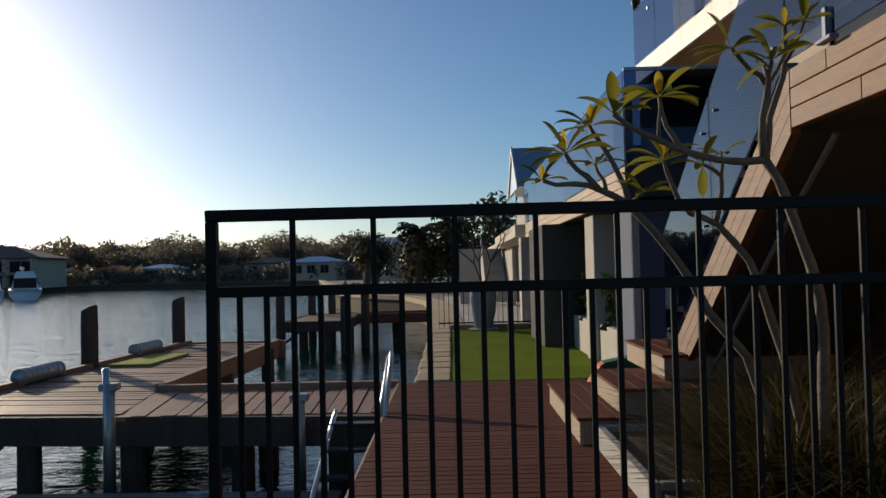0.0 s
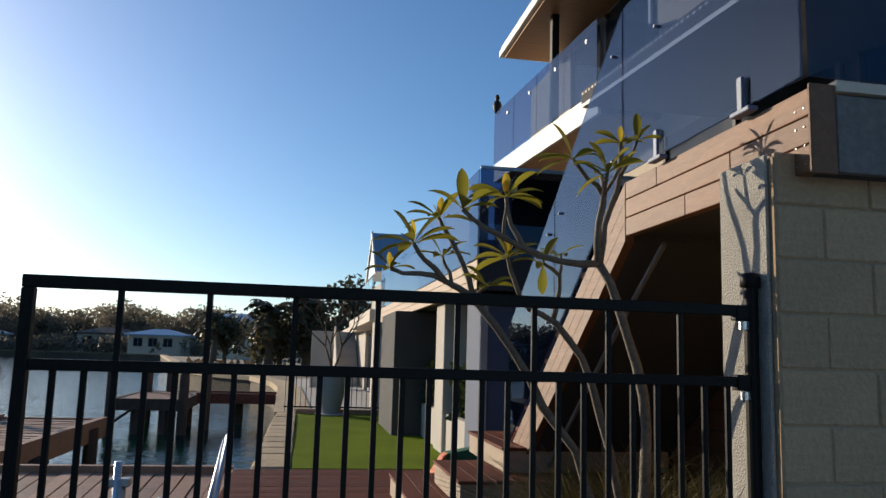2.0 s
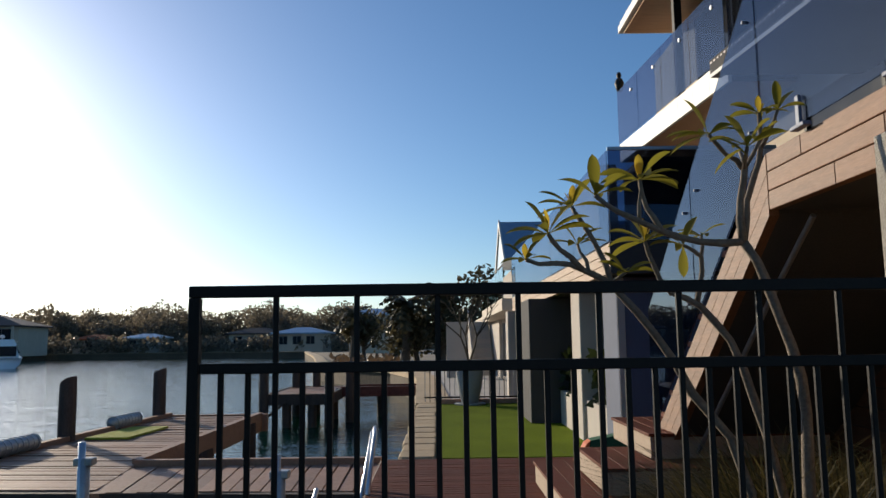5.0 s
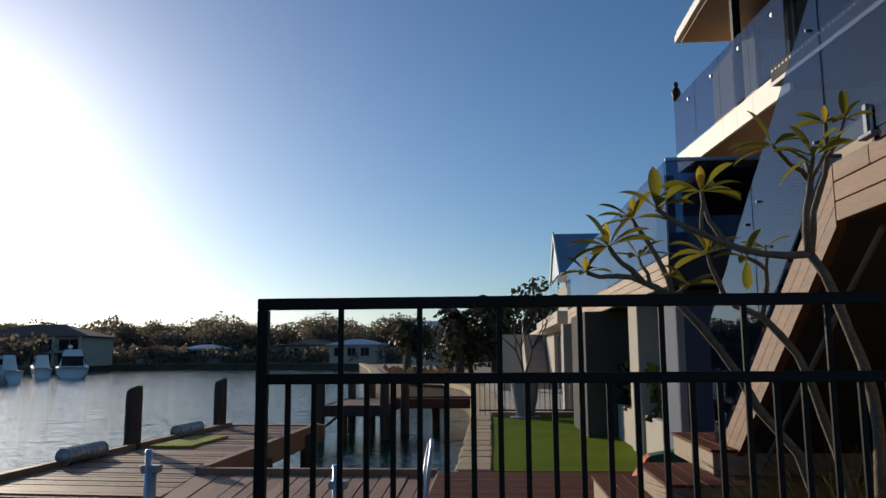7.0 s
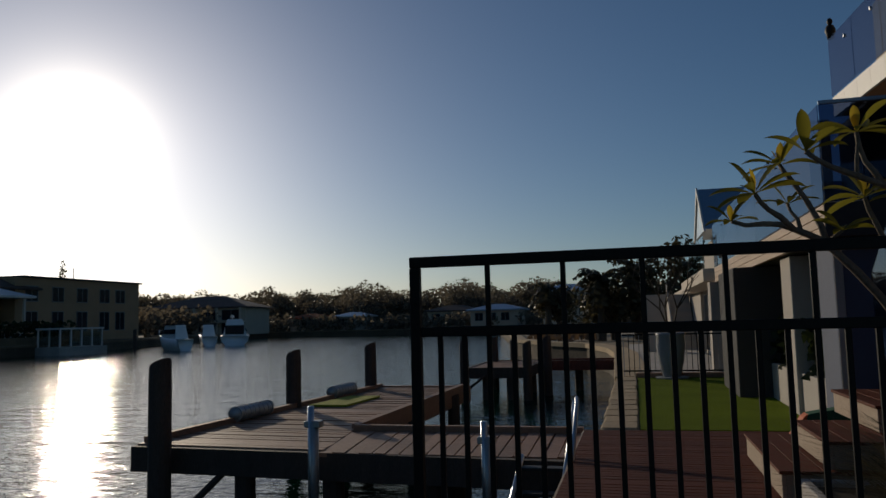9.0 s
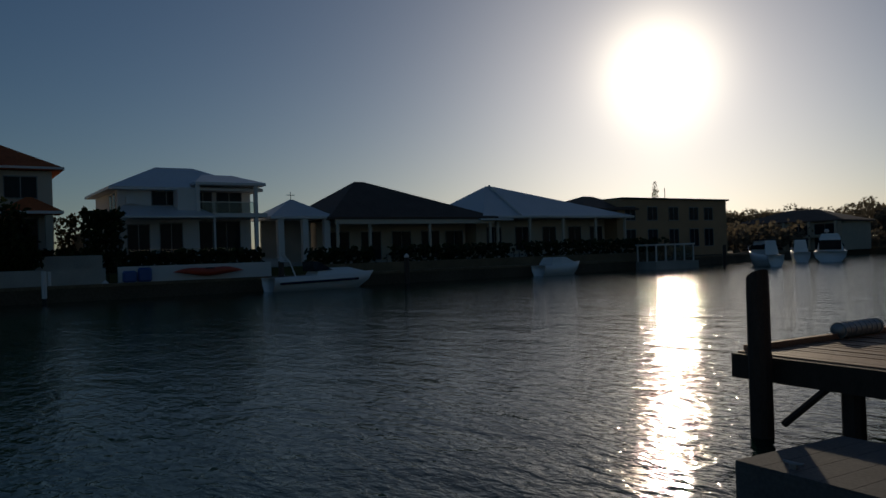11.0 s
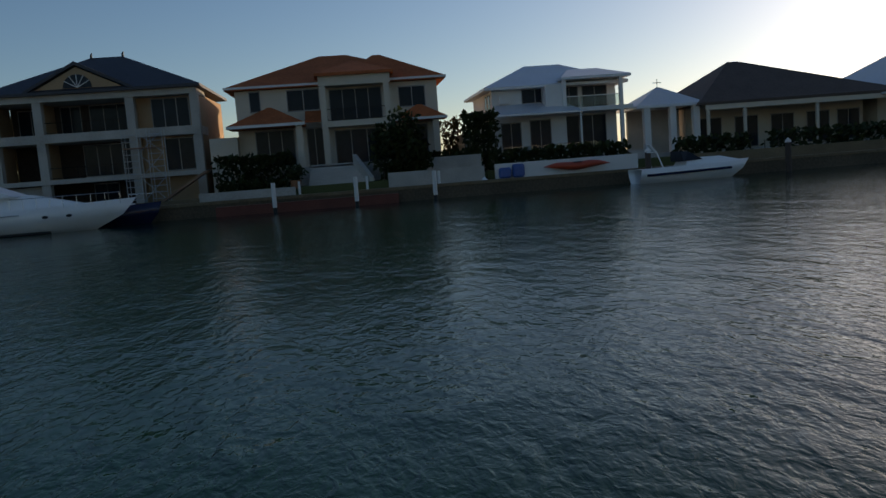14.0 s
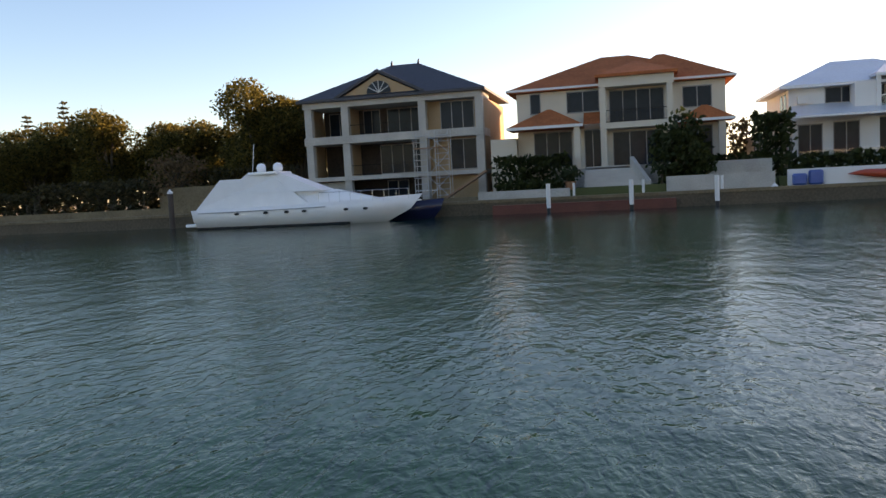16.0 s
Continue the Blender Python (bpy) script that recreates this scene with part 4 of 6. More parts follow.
rng = random.Random(5)
bare = thing("bare_tree", "leafless young tree growing in the grey pot", "tree")
m, tips = Mesh(), []
for w in (0.3, 2.2, 4.2):
    limbs(m, (0.66, 16.28, 1.82), (0.3 * math.cos(w), 0.3 * math.sin(w), 1), 0.62, 0.028, 3, 0.55, rng, tips, 0.12, 5)
part("trunk", m, BARK_DARK, bare)

low_fence = thing("low_fence", "low thin steel fence behind the lawn", "fence")
for z in (1.10, 1.86):
    m = Mesh()
    m.box(-0.30, 16.85, z, 1.75, 16.88, z + 0.03)
    part("rail", m, STEEL_BLACK, low_fence)
for i in range(20):
    m = Mesh()
    m.box(-0.29 + i * 0.107, 16.858, 1.0, -0.275 + i * 0.107, 16.872, 1.88)
    part("baluster", m, STEEL_BLACK if i % 3 else GALV, low_fence)

stairs = thing("outdoor_stair", "grey concrete stair climbing beside the neighbour's house", "stair")
for i in range(11):
    m = Mesh()
    m.box(1.35, 29.6 + i * 0.28, 1.0, 2.15, 29.6 + (i + 1) * 0.28, 1.3 + i * 0.18)
    part("step", m, CONCRETE if i % 2 else WALL_GREY, stairs)
m = Mesh()
m.solid([(1.30, 29.5, 1.0), (1.35, 29.5, 1.0), (1.35, 33, 1.0), (1.30, 33, 1.0)], [(1.30, 29.5, 1.75), (1.35, 29.5, 1.75), (1.35, 33, 3.6), (1.30, 33, 3.6)])
part("side_wall", m, WALL_GREY, stairs)
m = Mesh()
m.box(0.32, 28.0, 0.95, 1.10, 28.15, 3.0, 0.01)
structure("wall_garden_white", m, WALL_GREY, "pale rendered garden wall panel", "wall")

nb = thing("neighbour_house", "neighbour's pale rendered house with glass balconies and gable", "house")
m = Mesh()
m.box(2.3, 19.5, 0.9, 8, 27.5, 3.05)
m.box(2.2, 27.5, 0.9, 9, 40, 3.1)
m.box(3.2, 20, 3.1, 9, 38, 5.3)
part("wall", m, WALL_GREY, nb)
m = Mesh()
m.box(1.6, 19.0, 3.05, 8, 27.5, 3.35)
m.box(1.9, 27.6, 3.05, 8, 40, 3.3)
part("slab", m, CREAM, nb)
for k in range(7):
    m = Mesh()
    m.box(1.64, 19.1 + k * 1.2, 3.36, 1.652, 20.25 + k * 1.2, 4.15)
    part("balustrade_glass", m, GLASS_CLEAR, nb)
for y0 in (20.4, 23, 25.4, 29, 32):
    m = Mesh()
    m.box(2.26, y0, 1.1, 2.298, y0 + 1.5, 2.9)
    w = part("window", m, GLASS_DARK, nb)
    m = Mesh()
    m.box(2.24, y0 - 0.06, 1.04, 2.262, y0 - 0.005, 2.95)
    part("frame", m, WHITE, w)
m = Mesh()
m.solid([(2.62, 29.0, 5.35), (2.62, 33.4, 5.35), (2.62, 31.2, 7.15)], [(9, 29.0, 5.35), (9, 33.4, 5.35), (9, 31.2, 7.15)])
part("roof", m, METAL_BLUE, nb)
m = Mesh()
m.solid([(2.55, 28.8, 5.25), (2.55, 31.2, 7.22), (2.55, 33.6, 5.25), (2.55, 33.3, 5.25), (2.55, 31.2, 6.95), (2.55, 29.1, 5.25)], [(2.61, 28.8, 5.25), (2.61, 31.2, 7.22), (2.61, 33.6, 5.25), (2.61, 33.3, 5.25), (2.61, 31.2, 6.95), (2.61, 29.1, 5.25)])
part("barge_board", m, WHITE, nb)


# ---- planting ----
def leaf_quad(mm, p, size, rng, flat=0.0):
    """A small bent leaf spray of two triangles."""
    d = Vector((rng.gauss(0, 1), rng.gauss(0, 1), rng.gauss(0, 1 - flat))).normalized()
    s = d.orthogonal().normalized() * size * rng.uniform(0.3, 0.5)
    e = d * size * rng.uniform(0.7, 1.3)
    n = len(mm.v)
    q = s.cross(d).normalized() * size * rng.uniform(-0.25, 0.25)
    mm.v += [tuple(p), tuple(p + e * 0.5 + s), tuple(p + e + q), tuple(p + e * 0.5 - s)]
    mm.f.append((n, n + 1, n + 2, n + 3))


def crown(mm, lobes, count, size, rng):
    """Leaf sprays gathered in and round lobes (x, y, z, rx, ry, rz), thin inside, ragged outside."""
    total = sum(l[3] * l[4] for l in lobes)
    for x, y, z, rx, ry, rz in lobes:
        for _ in range(int(count * rx * ry / total)):
            d = Vector((rng.gauss(0, 1), rng.gauss(0, 1), rng.gauss(0, 1))).normalized() * (rng.uniform(0.45, 1.0) ** 0.5) * rng.uniform(0.75, 1.1)
            leaf_quad(mm, Vector((x + d.x * rx, y + d.y * ry, z + d.z * rz)), size * rng.uniform(0.6, 1.4), rng)


def tree(name, x, y, z, height, width, label, leaf, rng, count=1600, size=0.5, category="tree", group="", trunk=0.4, lobes_n=15):
    ob = thing(name, label, category, group)
    mm, tips = Mesh(), []
    th = height * trunk
    mm.tube([(x, y, z - 0.1), (x + rng.uniform(-0.1, 0.1) * width * 0.3, y, z + th * 0.6), (x + rng.uniform(-0.1, 0.1) * width * 0.3, y, z + th)], [width * 0.045, width * 0.035, width * 0.03], 8)
    lobes = []
    for i in range(lobes_n):
        w, r = i * 2.4 + rng.uniform(-0.4, 0.4), rng.uniform(0.08, 0.36) * width
        h = z + height * rng.uniform(max(0.3, trunk * 0.8), 0.9)
        s = rng.uniform(0.16, 0.27) * width
        c = Vector((x + r * math.cos(w), y + r * math.sin(w), h))
        lobes.append((c.x, c.y, c.z, s, s, s * rng.uniform(0.6, 0.9)))
        mm.tube([(x, y, z + th * rng.uniform(0.5, 0.95)), ((x + c.x) / 2, (y + c.y) / 2, (z + th + c.z) / 2), tuple(c)], [width * 0.022, width * 0.014, width * 0.006], 5)
    part("trunk", mm, BARK_DARK, ob)
    mm = Mesh()
    crown(mm, lobes, count, size, rng)
    part("crown", mm, leaf, ob)
    return ob


def hedge(name, m0, x0, y0, z0, x1, y1, z1, label, leaf, rng, count, size, category="hedge"):
    """A clipped hedge or a bush: leaf sprays through a box with a ragged skin, in the frame m0."""
    mm = Mesh()
    for _ in range(count):
        p = Vector((rng.uniform(x0, x1), rng.uniform(y0, y1), z0 + (z1 - z0) * (1 - rng.random() ** 1.6)))
        leaf_quad(mm, m0 @ p, size, rng)
    q = [Vector((x0 + 0.15, y0 + 0.15, z0)), Vector((x1 - 0.15, y0 + 0.15, z0)), Vector((x1 - 0.15, y1 - 0.15, z0)), Vector((x0 + 0.15, y1 - 0.15, z0))]
    ob = thing(name, label, category)
    part("foliage", mm, leaf, ob)
    for a in range(4):
        core = Mesh()
        core.tube([m0 @ q[a], m0 @ (q[a] + Vector((0, 0, (z1 - z0) * 0.6)))], 0.04, 5)
        part("stem", core, BARK_DARK, ob)
    return ob


def palm(x, y, z, h, rng, label):
    ob = thing("palm_tree", label, "palm", "canal palms")
    mm = Mesh()
    mm.tube([(x, y, z), (x + 0.1, y, z + h * 0.5), (x + 0.05, y, z + h)], [0.30, 0.24, 0.26], 10)
    part("trunk", mm, BARK_DARK, ob)
    mm = Mesh()
    for i in range(46):
        w, lift = rng.uniform(0, 6.28), rng.uniform(-0.9, 1.0)
        L = rng.uniform(1.4, 2.1)
        c = Vector((x + 0.05, y, z + h))
        d = Vector((math.cos(w), math.sin(w), lift))
        prev = c
        side = Vector((-math.sin(w), math.cos(w), 0))
        for j in range(5):
            nxt = prev + d.normalized() * L / 5
            d.z -= 0.28
            for sgn in (-1, 1):
                tip = (prev + nxt) / 2 + side * sgn * rng.uniform(0.3, 0.5) + Vector((0, 0, -0.22))
                mm.poly(prev, tip, nxt)
            prev = nxt
    part("crown", mm, LEAF_DARK, ob)
    return ob


rng = random.Random(11)
palm(-1.9, 45, 0.9, 3.6, rng, "shaggy palm beside the canal bend")
palm(-6.6, 60, 0.9, 3.6, rng, "shaggy palm beside the canal bend")
palm(0.2, 46, 0.9, 4.2, rng, "tall palm behind the neighbour's house")
tree("garden_tree", 1.9, 46, 0.9, 5.6, 4.6, "dark leafy tree behind the neighbour's stair", LEAF_DARK, rng, 1500, 0.3)
tree("garden_tree", -1.2, 46, 0.9, 3.6, 4.4, "dark leafy tree beside the canal bend", LEAF_DARK, rng, 1500, 0.3)
tree("garden_tree", -5.8, 61, 0.9, 3.6, 4.0, "dark leafy tree beside the canal bend", LEAF_DARK, rng, 1200, 0.3)

# plumeria in the garden bed
plum = thing("frangipani_tree", "frangipani with bare grey limbs and leaf rosettes", "tree")
wood = Mesh()
PY = 3.3


def limb(r0, r1, pts, y0=0.0, y1=0.0):
    """A crooked limb through points (x, z), drifting in depth from y0 to y1."""
    n = len(pts)
    wood.tube([(x, PY + y0 + (y1 - y0) * i / (n - 1), z) for i, (x, z) in enumerate(pts)],
              [0.78 * (r0 + (r1 - r0) * i / (n - 1)) * (1 + 0.07 * math.sin(2.3 * i)) for i in range(n)], 9)


# right-hand stem with its crown
limb(0.033, 0.024, [(1.478, 1.080), (1.490, 1.731), (1.501, 2.013), (1.488, 2.154), (1.458, 2.284), (1.413, 2.415), (1.375, 2.535), (1.340, 2.631), (1.286, 2.718)])
limb(0.023, 0.016, [(1.286, 2.711), (1.273, 2.801), (1.273, 2.888), (1.289, 2.977), (1.289, 3.026)], 0, -0.05)
limb(0.021, 0.011, [(1.287, 2.711), (1.307, 2.815), (1.317, 2.890), (1.351, 2.980), (1.383, 3.057), (1.399, 3.135), (1.405, 3.213), (1.408, 3.283)], 0, 0.05)
limb(0.012, 0.008, [(1.399, 3.128), (1.425, 3.178), (1.445, 3.236), (1.453, 3.273)], 0.03, -0.03)
limb(0.015, 0.010, [(1.289, 3.013), (1.258, 3.053), (1.209, 3.077), (1.170, 3.120), (1.136, 3.153)], -0.04, -0.08)
limb(0.014, 0.010, [(1.289, 3.009), (1.278, 3.056), (1.269, 3.089)], -0.04, -0.14)
limb(0.012, 0.010, [(1.291, 3.009), (1.309, 3.074), (1.315, 3.124)], -0.04, 0.06)
limb(0.011, 0.009, [(1.306, 3.030), (1.336, 3.085), (1.363, 3.148)], -0.02, -0.06)
# long limb reaching over the fence
limb(0.021, 0.012, [(1.294, 2.718), (1.197, 2.711), (1.095, 2.718), (1.007, 2.736), (0.939, 2.759), (0.882, 2.781), (0.807, 2.813), (0.746, 2.839), (0.696, 2.868), (0.653, 2.902)], 0, -0.10)
limb(0.016, 0.011, [(0.935, 2.758), (0.904, 2.818), (0.878, 2.859), (0.863, 2.922), (0.859, 2.979)], -0.05, -0.02)
limb(0.011, 0.008, [(0.839, 2.797), (0.846, 2.871), (0.858, 2.936)], -0.06, -0.03)
# slanting stem with the low left-hand crown
limb(0.028, 0.011, [(1.331, 1.080), (1.282, 1.690), (1.203, 1.916), (1.050, 2.098), (0.988, 2.214), (0.901, 2.339), (0.827, 2.432), (0.752, 2.511), (0.702, 2.557), (0.649, 2.583), (0.586, 2.609), (0.545, 2.624), (0.485, 2.628), (0.415, 2.624), (0.363, 2.641)], 0.08, -0.12)
limb(0.016, 0.011, [(0.597, 2.601), (0.546, 2.654), (0.503, 2.681), (0.471, 2.713), (0.451, 2.742)], -0.07, -0.14)
limb(0.011, 0.008, [(0.625, 2.593), (0.619, 2.643), (0.599, 2.680), (0.593, 2.713)], -0.06, 0.0)
limb(0.017, 0.011, [(0.720, 2.539), (0.706, 2.616), (0.665, 2.717), (0.630, 2.787), (0.594, 2.848), (0.581, 2.881)], -0.04, 0.04)
limb(0.010, 0.008, [(0.718, 2.548), (0.738, 2.566), (0.758, 2.584)], -0.04, -0.12)
# middle stem
limb(0.028, 0.011, [(1.478, 1.080), (1.465, 1.608), (1.397, 1.906), (1.353, 2.045), (1.310, 2.192), (1.260, 2.310), (1.197, 2.389), (1.135, 2.459), (1.077, 2.490), (1.010, 2.517), (0.966, 2.567), (0.939, 2.633), (0.916, 2.686), (0.903, 2.736)], 0.16, 0.10)
limb(0.016, 0.010, [(1.122, 2.466), (1.136, 2.538), (1.146, 2.611), (1.141, 2.667), (1.108, 2.692), (1.060, 2.716)], 0.13, 0.08)
limb(0.011, 0.008, [(1.143, 2.658), (1.161, 2.716), (1.166, 2.767)], 0.11, 0.16)
part("limb", wood, BARK, plum, "", True)
rng = random.Random(23)


def plum_leaf(p, d, L, material, droop):
    """One long frangipani leaf with a stalk, widest past its middle, folded along the midrib and arching."""
    mm = Mesh()
    d = Vector(d).normalized()
    side = d.cross(Vector((0, 0, 1)))
    side = side.normalized() if side.length > 0.15 else Vector((1, 0, 0))
    side = (Matrix.Rotation(rng.uniform(-0.5, 0.5), 3, d) @ side).normalized()
    c, n = Vector(p), 9
    for i in range(n + 1):
        t = i / n
        wd = 0.003 if t < 0.1 else L * 0.142 * math.sin(math.pi * ((t - 0.08) / 0.92) ** 1.25) ** 0.75 + 0.002
        if i == n:
            wd = 0.001
        up = side.cross(d)
        mm.v += [tuple(c - side * wd + up * wd * 0.38), tuple(c), tuple(c + side * wd + up * wd * 0.38)]
        c = c + d * (L / n)
        d = (d + Vector((0, 0, -droop * (0.4 + t)))).normalized()
    for i in range(n):
        a = i * 3
        mm.f += [(a, a + 1, a + 4, a + 3), (a + 1, a + 2, a + 5, a + 4)]
    part("leaf", mm, material, plum, "", True)


def rosette(x, z, dy, L, turns, young=True):
    """Leaves round a limb's tip; turns give each main leaf's bearing in the x-z plane, in degrees."""
    p = (x, PY + dy, z)
    for a in turns:
        w = radians(a + rng.uniform(-5, 5))
        plum_leaf(p, (math.cos(w), rng.uniform(-0.35, 0.35), math.sin(w)), L * rng.uniform(0.92, 1.1), LEAF_PLUM, 0.10)
    for sgn in (-1, 1):
        plum_leaf(p, (rng.uniform(-0.6, 0.6), sgn, rng.uniform(0.1, 0.6)), L * rng.uniform(0.7, 0.95), LEAF_PLUM, 0.12)
    if young:
        plum_leaf(p, (rng.uniform(-0.15, 0.15), rng.uniform(-0.2, 0.2), 1), L * 0.62, LEAF_YOUNG, 0.02)
        plum_leaf(p, (rng.uniform(-0.5, 0.5), rng.uniform(-0.3, 0.3), 1), L * 0.45, LEAF_YOUNG, 0.03)


rosette(0.653, 2.902, -0.10, 0.163, (133, 40, 22, 100), False)
rosette(0.581, 2.881, 0.04, 0.154, (180, 158, 140, 8, 60))
rosette(0.859, 2.981, -0.02, 0.185, (170, 152, 30, 12, 6, 48))
rosette(0.903, 2.737, 0.10, 0.163, (196, 172, 20, 35, 120, 150))
rosette(0.360, 2.641, -0.12, 0.106, (178, 130, 60, 20))
rosette(0.451, 2.742, -0.14, 0.176, (192, 165, 35, 15, 110, 60))
rosette(0.593, 2.713, 0.0, 0.132, (25, 45, 120, 160), False)
rosette(0.758, 2.584, -0.12, 0.115, (125, 35, 150, 15), False)
rosette(1.166, 2.767, 0.16, 0.110, (38, 150, 165), False)
rosette(1.060, 2.716, 0.08, 0.146, (62, 150, 165, 272), False)
rosette(1.136, 3.153, -0.08, 0.168, (178, 115, 165, 190, 25, 340), False)
rosette(1.269, 3.089, -0.14, 0.168, (60, 30, 160, 205, 110), False)
rosette(1.363, 3.148, -0.06, 0.101, (50, 30), False)
rosette(1.408, 3.283, 0.05, 0.124, (170, 150, 30, 15))
rosette(1.453, 3.273, -0.03, 0.115, (60, 100, 20), False)


rng = random.Random(31)


def tussock(x, y, z, r, h, count, label, leaf=LEAF_GRASS, name="strappy_grass"):
    mm = Mesh()
    for _ in range(count):
        w, q = rng.uniform(0, 6.283), rng.random() ** 0.5 * r * 0.5
        c = Vector((x + q * math.cos(w), y + q * math.sin(w), z))
        d = Vector((math.cos(w) * rng.uniform(0.1, 0.9), math.sin(w) * rng.uniform(0.1, 0.9), 1)).normalized()
        s = Vector((-math.sin(w), math.cos(w), 0)) * rng.uniform(0.005, 0.011)
        L = h * rng.uniform(0.6, 1.25)
        n = len(mm.v)
        for i in range(4):
            f = 1 - i / 3.2
            mm.v += [tuple(c - s * f), tuple(c + s * f)]
            c = c + d * L / 3
            d = (d + Vector((math.cos(w) * 0.35, math.sin(w) * 0.35, -0.35))).normalized()
        for i in range(3):
            a = n + i * 2
            mm.f.append((a, a + 1, a + 3, a + 2))
    ob = part(name, mm, leaf)
    return tagged(ob, label, "plant", "garden bed plants", "stuff")


for x, y, r, h, c in ((1.42, 3.55, 0.45, 0.62, 700), (1.66, 3.35, 0.5, 0.62, 800), (1.85, 3.45, 0.5, 0.6, 700), (1.68, 4.2, 0.5, 0.55, 600), (2.0, 4.1, 0.6, 0.55, 600), (1.75, 4.8, 0.4, 0.4, 350), (2.05, 5.0, 0.5, 0.45, 400), (2.2, 3.7, 0.5, 0.6, 400)):
    tussock(x, y, 1.11, r * 1.15, h * 1.4, int(c * 1.7), "dense strappy grass in the mulched bed")
for x, y, h in ((1.72, 3.3, 0.75), (1.98, 3.5, 0.6), (1.56, 3.7, 0.7)):
    tussock(x, y, 1.11, 0.15, h, 26, "broad-leaved lily clump in the bed", LEAF_GREEN, "lily_clump")
for y in (9.8, 10.6, 11.5, 12.1):
    hedge("planter_shrub", Matrix.Identity(4), 2.0, y - 0.35, 1.45, 2.6, y + 0.35, 2.1, "glossy shrub in the rendered planter", LEAF_GREEN, rng, 260, 0.16, "shrub")
bmg = thing("play_tent", "folded green and orange play tent beside the steps", "toy tent")
m = Mesh()
m.solid([(1.45, 8.0, 1.0), (2.0, 8.0, 1.0), (2.0, 8.28, 1.0), (1.42, 8.28, 1.0)], [(1.55, 8.05, 1.30), (1.98, 8.05, 1.38), (1.98, 8.24, 1.38), (1.55, 8.24, 1.30)])
part("panel", m, GREEN_FABRIC, bmg)
m = Mesh()
m.solid([(1.34, 7.98, 1.0), (1.44, 7.98, 1.0), (1.44, 8.25, 1.0), (1.34, 8.25, 1.0)], [(1.50, 8.04, 1.27), (1.54, 8.04, 1.30), (1.54, 8.22, 1.30), (1.50, 8.22, 1.27)])
part("flap", m, ORANGE_FABRIC, bmg)


# ---- far bank: local x runs along the canal, y inland ----
def house(name, label):
    return thing(name, label, "house", "canal houses", at=BANK)


def hip(mm, s0, n0, s1, n1, ze, ra, rb, rn, zr, t=0.22):
    """Hipped roof: eaves rectangle, ridge from ra to rb."""
    e = [(s0, n0, ze), (s1, n0, ze), (s1, n1, ze), (s0, n1, ze)]
    b = [(x, y, z - t) for x, y, z in e]
    r0, r1 = (ra, rn, zr), (rb, rn, zr)
    mm.poly(e[0], e[1], r1, r0), mm.poly(e[1], e[2], r1), mm.poly(e[2], e[3], r0, r1), mm.poly(e[3], e[0], r0)
    for i in range(4):
        mm.poly(b[i], b[(i + 1) % 4], e[(i + 1) % 4], e[i])
    mm.poly(*b[::-1])
    return mm


def window(parent, s0, s1, z0, z1, n, mull=1, frame_mat=None, name="window"):
    mm = Mesh()
    mm.box(s0, n - 0.03, z0, s1, n - 0.005, z1)
    w = part(name, mm, GLASS_DARK, parent)
    fm = Mesh()
    for i in range(mull + 2):
        x = s0 + (s1 - s0) * i / (mull + 1)
        fm.box(x - 0.032, n - 0.07, z0, x + 0.032, n - 0.032, z1)
    fm.box(s0 - 0.05, n - 0.075, z1, s1 + 0.05, n - 0.032, z1 + 0.09)
    fm.box(s0 - 0.05, n - 0.075, z0 - 0.09, s1 + 0.05, n - 0.032, z0)
    part("frame", fm, frame_mat or FRAME_GREY, w)
    return w


def pieces(parent, name, material, *boxes, label=""):
    for b in boxes:
        mm = Mesh()
        mm.box(*b)
        part(name, mm, material, parent, label)


def railing(parent, s0, s1, n, z0, z1, material, k):
    mm = Mesh()
    mm.box(s0, n - 0.02, z1 - 0.05, s1, n + 0.02, z1)
    mm.box(s0, n - 0.02, z0 + 0.05, s1, n + 0.02, z0 + 0.09)
    for i in range(k + 1):
        x = s0 + (s1 - s0) * i / k
        mm.box(x - 0.015, n - 0.012, z0, x + 0.015, n + 0.012, z1)
    return part("railing", mm, material, parent)


# three-storey house with open loggias, under renovation
h = house("loggia_house", "three-storey sand-coloured house with open loggias and dark roof")
n0 = 9.0
pieces(h, "wall", SAND_BRICK, (-26.2, n0 + 3.6, 1.0, -11.7, n0 + 12, 9.4), (-16.0, n0 + 1.3, 1.0, -11.7, n0 + 3.6, 9.4))
pieces(h, "end_wall", SAND_BRICK, (-11.7, n0 + 0.6, 1.0, -11.3, n0 + 12, 9.3))
# dark sheet along the loggia backs; their deep shade is put into its colour
pieces(h, "loggia_back", LOGGIA_SHADE, (-26.1, n0 + 3.5, 1.0, -16.1, n0 + 3.58, 9.1))
pieces(h, "loggia_side", SAND_BRICK, (-26.5, n0 + 0.6, 1.0, -26.25, n0 + 3.6, 9.2))
pieces(h, "slab", WHITE_DIRTY, (-26.6, n0 - 0.1, 9.15, -11.2, n0 + 3.6, 9.75), (-26.6, n0 - 0.1, 6.1, -11.2, n0 + 3.6, 6.75), (-26.6, n0 - 0.1, 3.0, -11.2, n0 + 3.6, 3.35))
for s in (-26.5, -23.2, -16.5, -11.75):
    pieces(h, "column", WHITE_DIRTY, (s, n0, 1.0, s + 0.62, n0 + 0.6, 9.15))
pieces(h, "return_wall", SAND_BRICK, (-16.2, n0 + 0.6, 1.0, -15.95, n0 + 3.6, 9.2), (-23.1, n0 + 0.6, 3.35, -22.85, n0 + 3.6, 9.2))
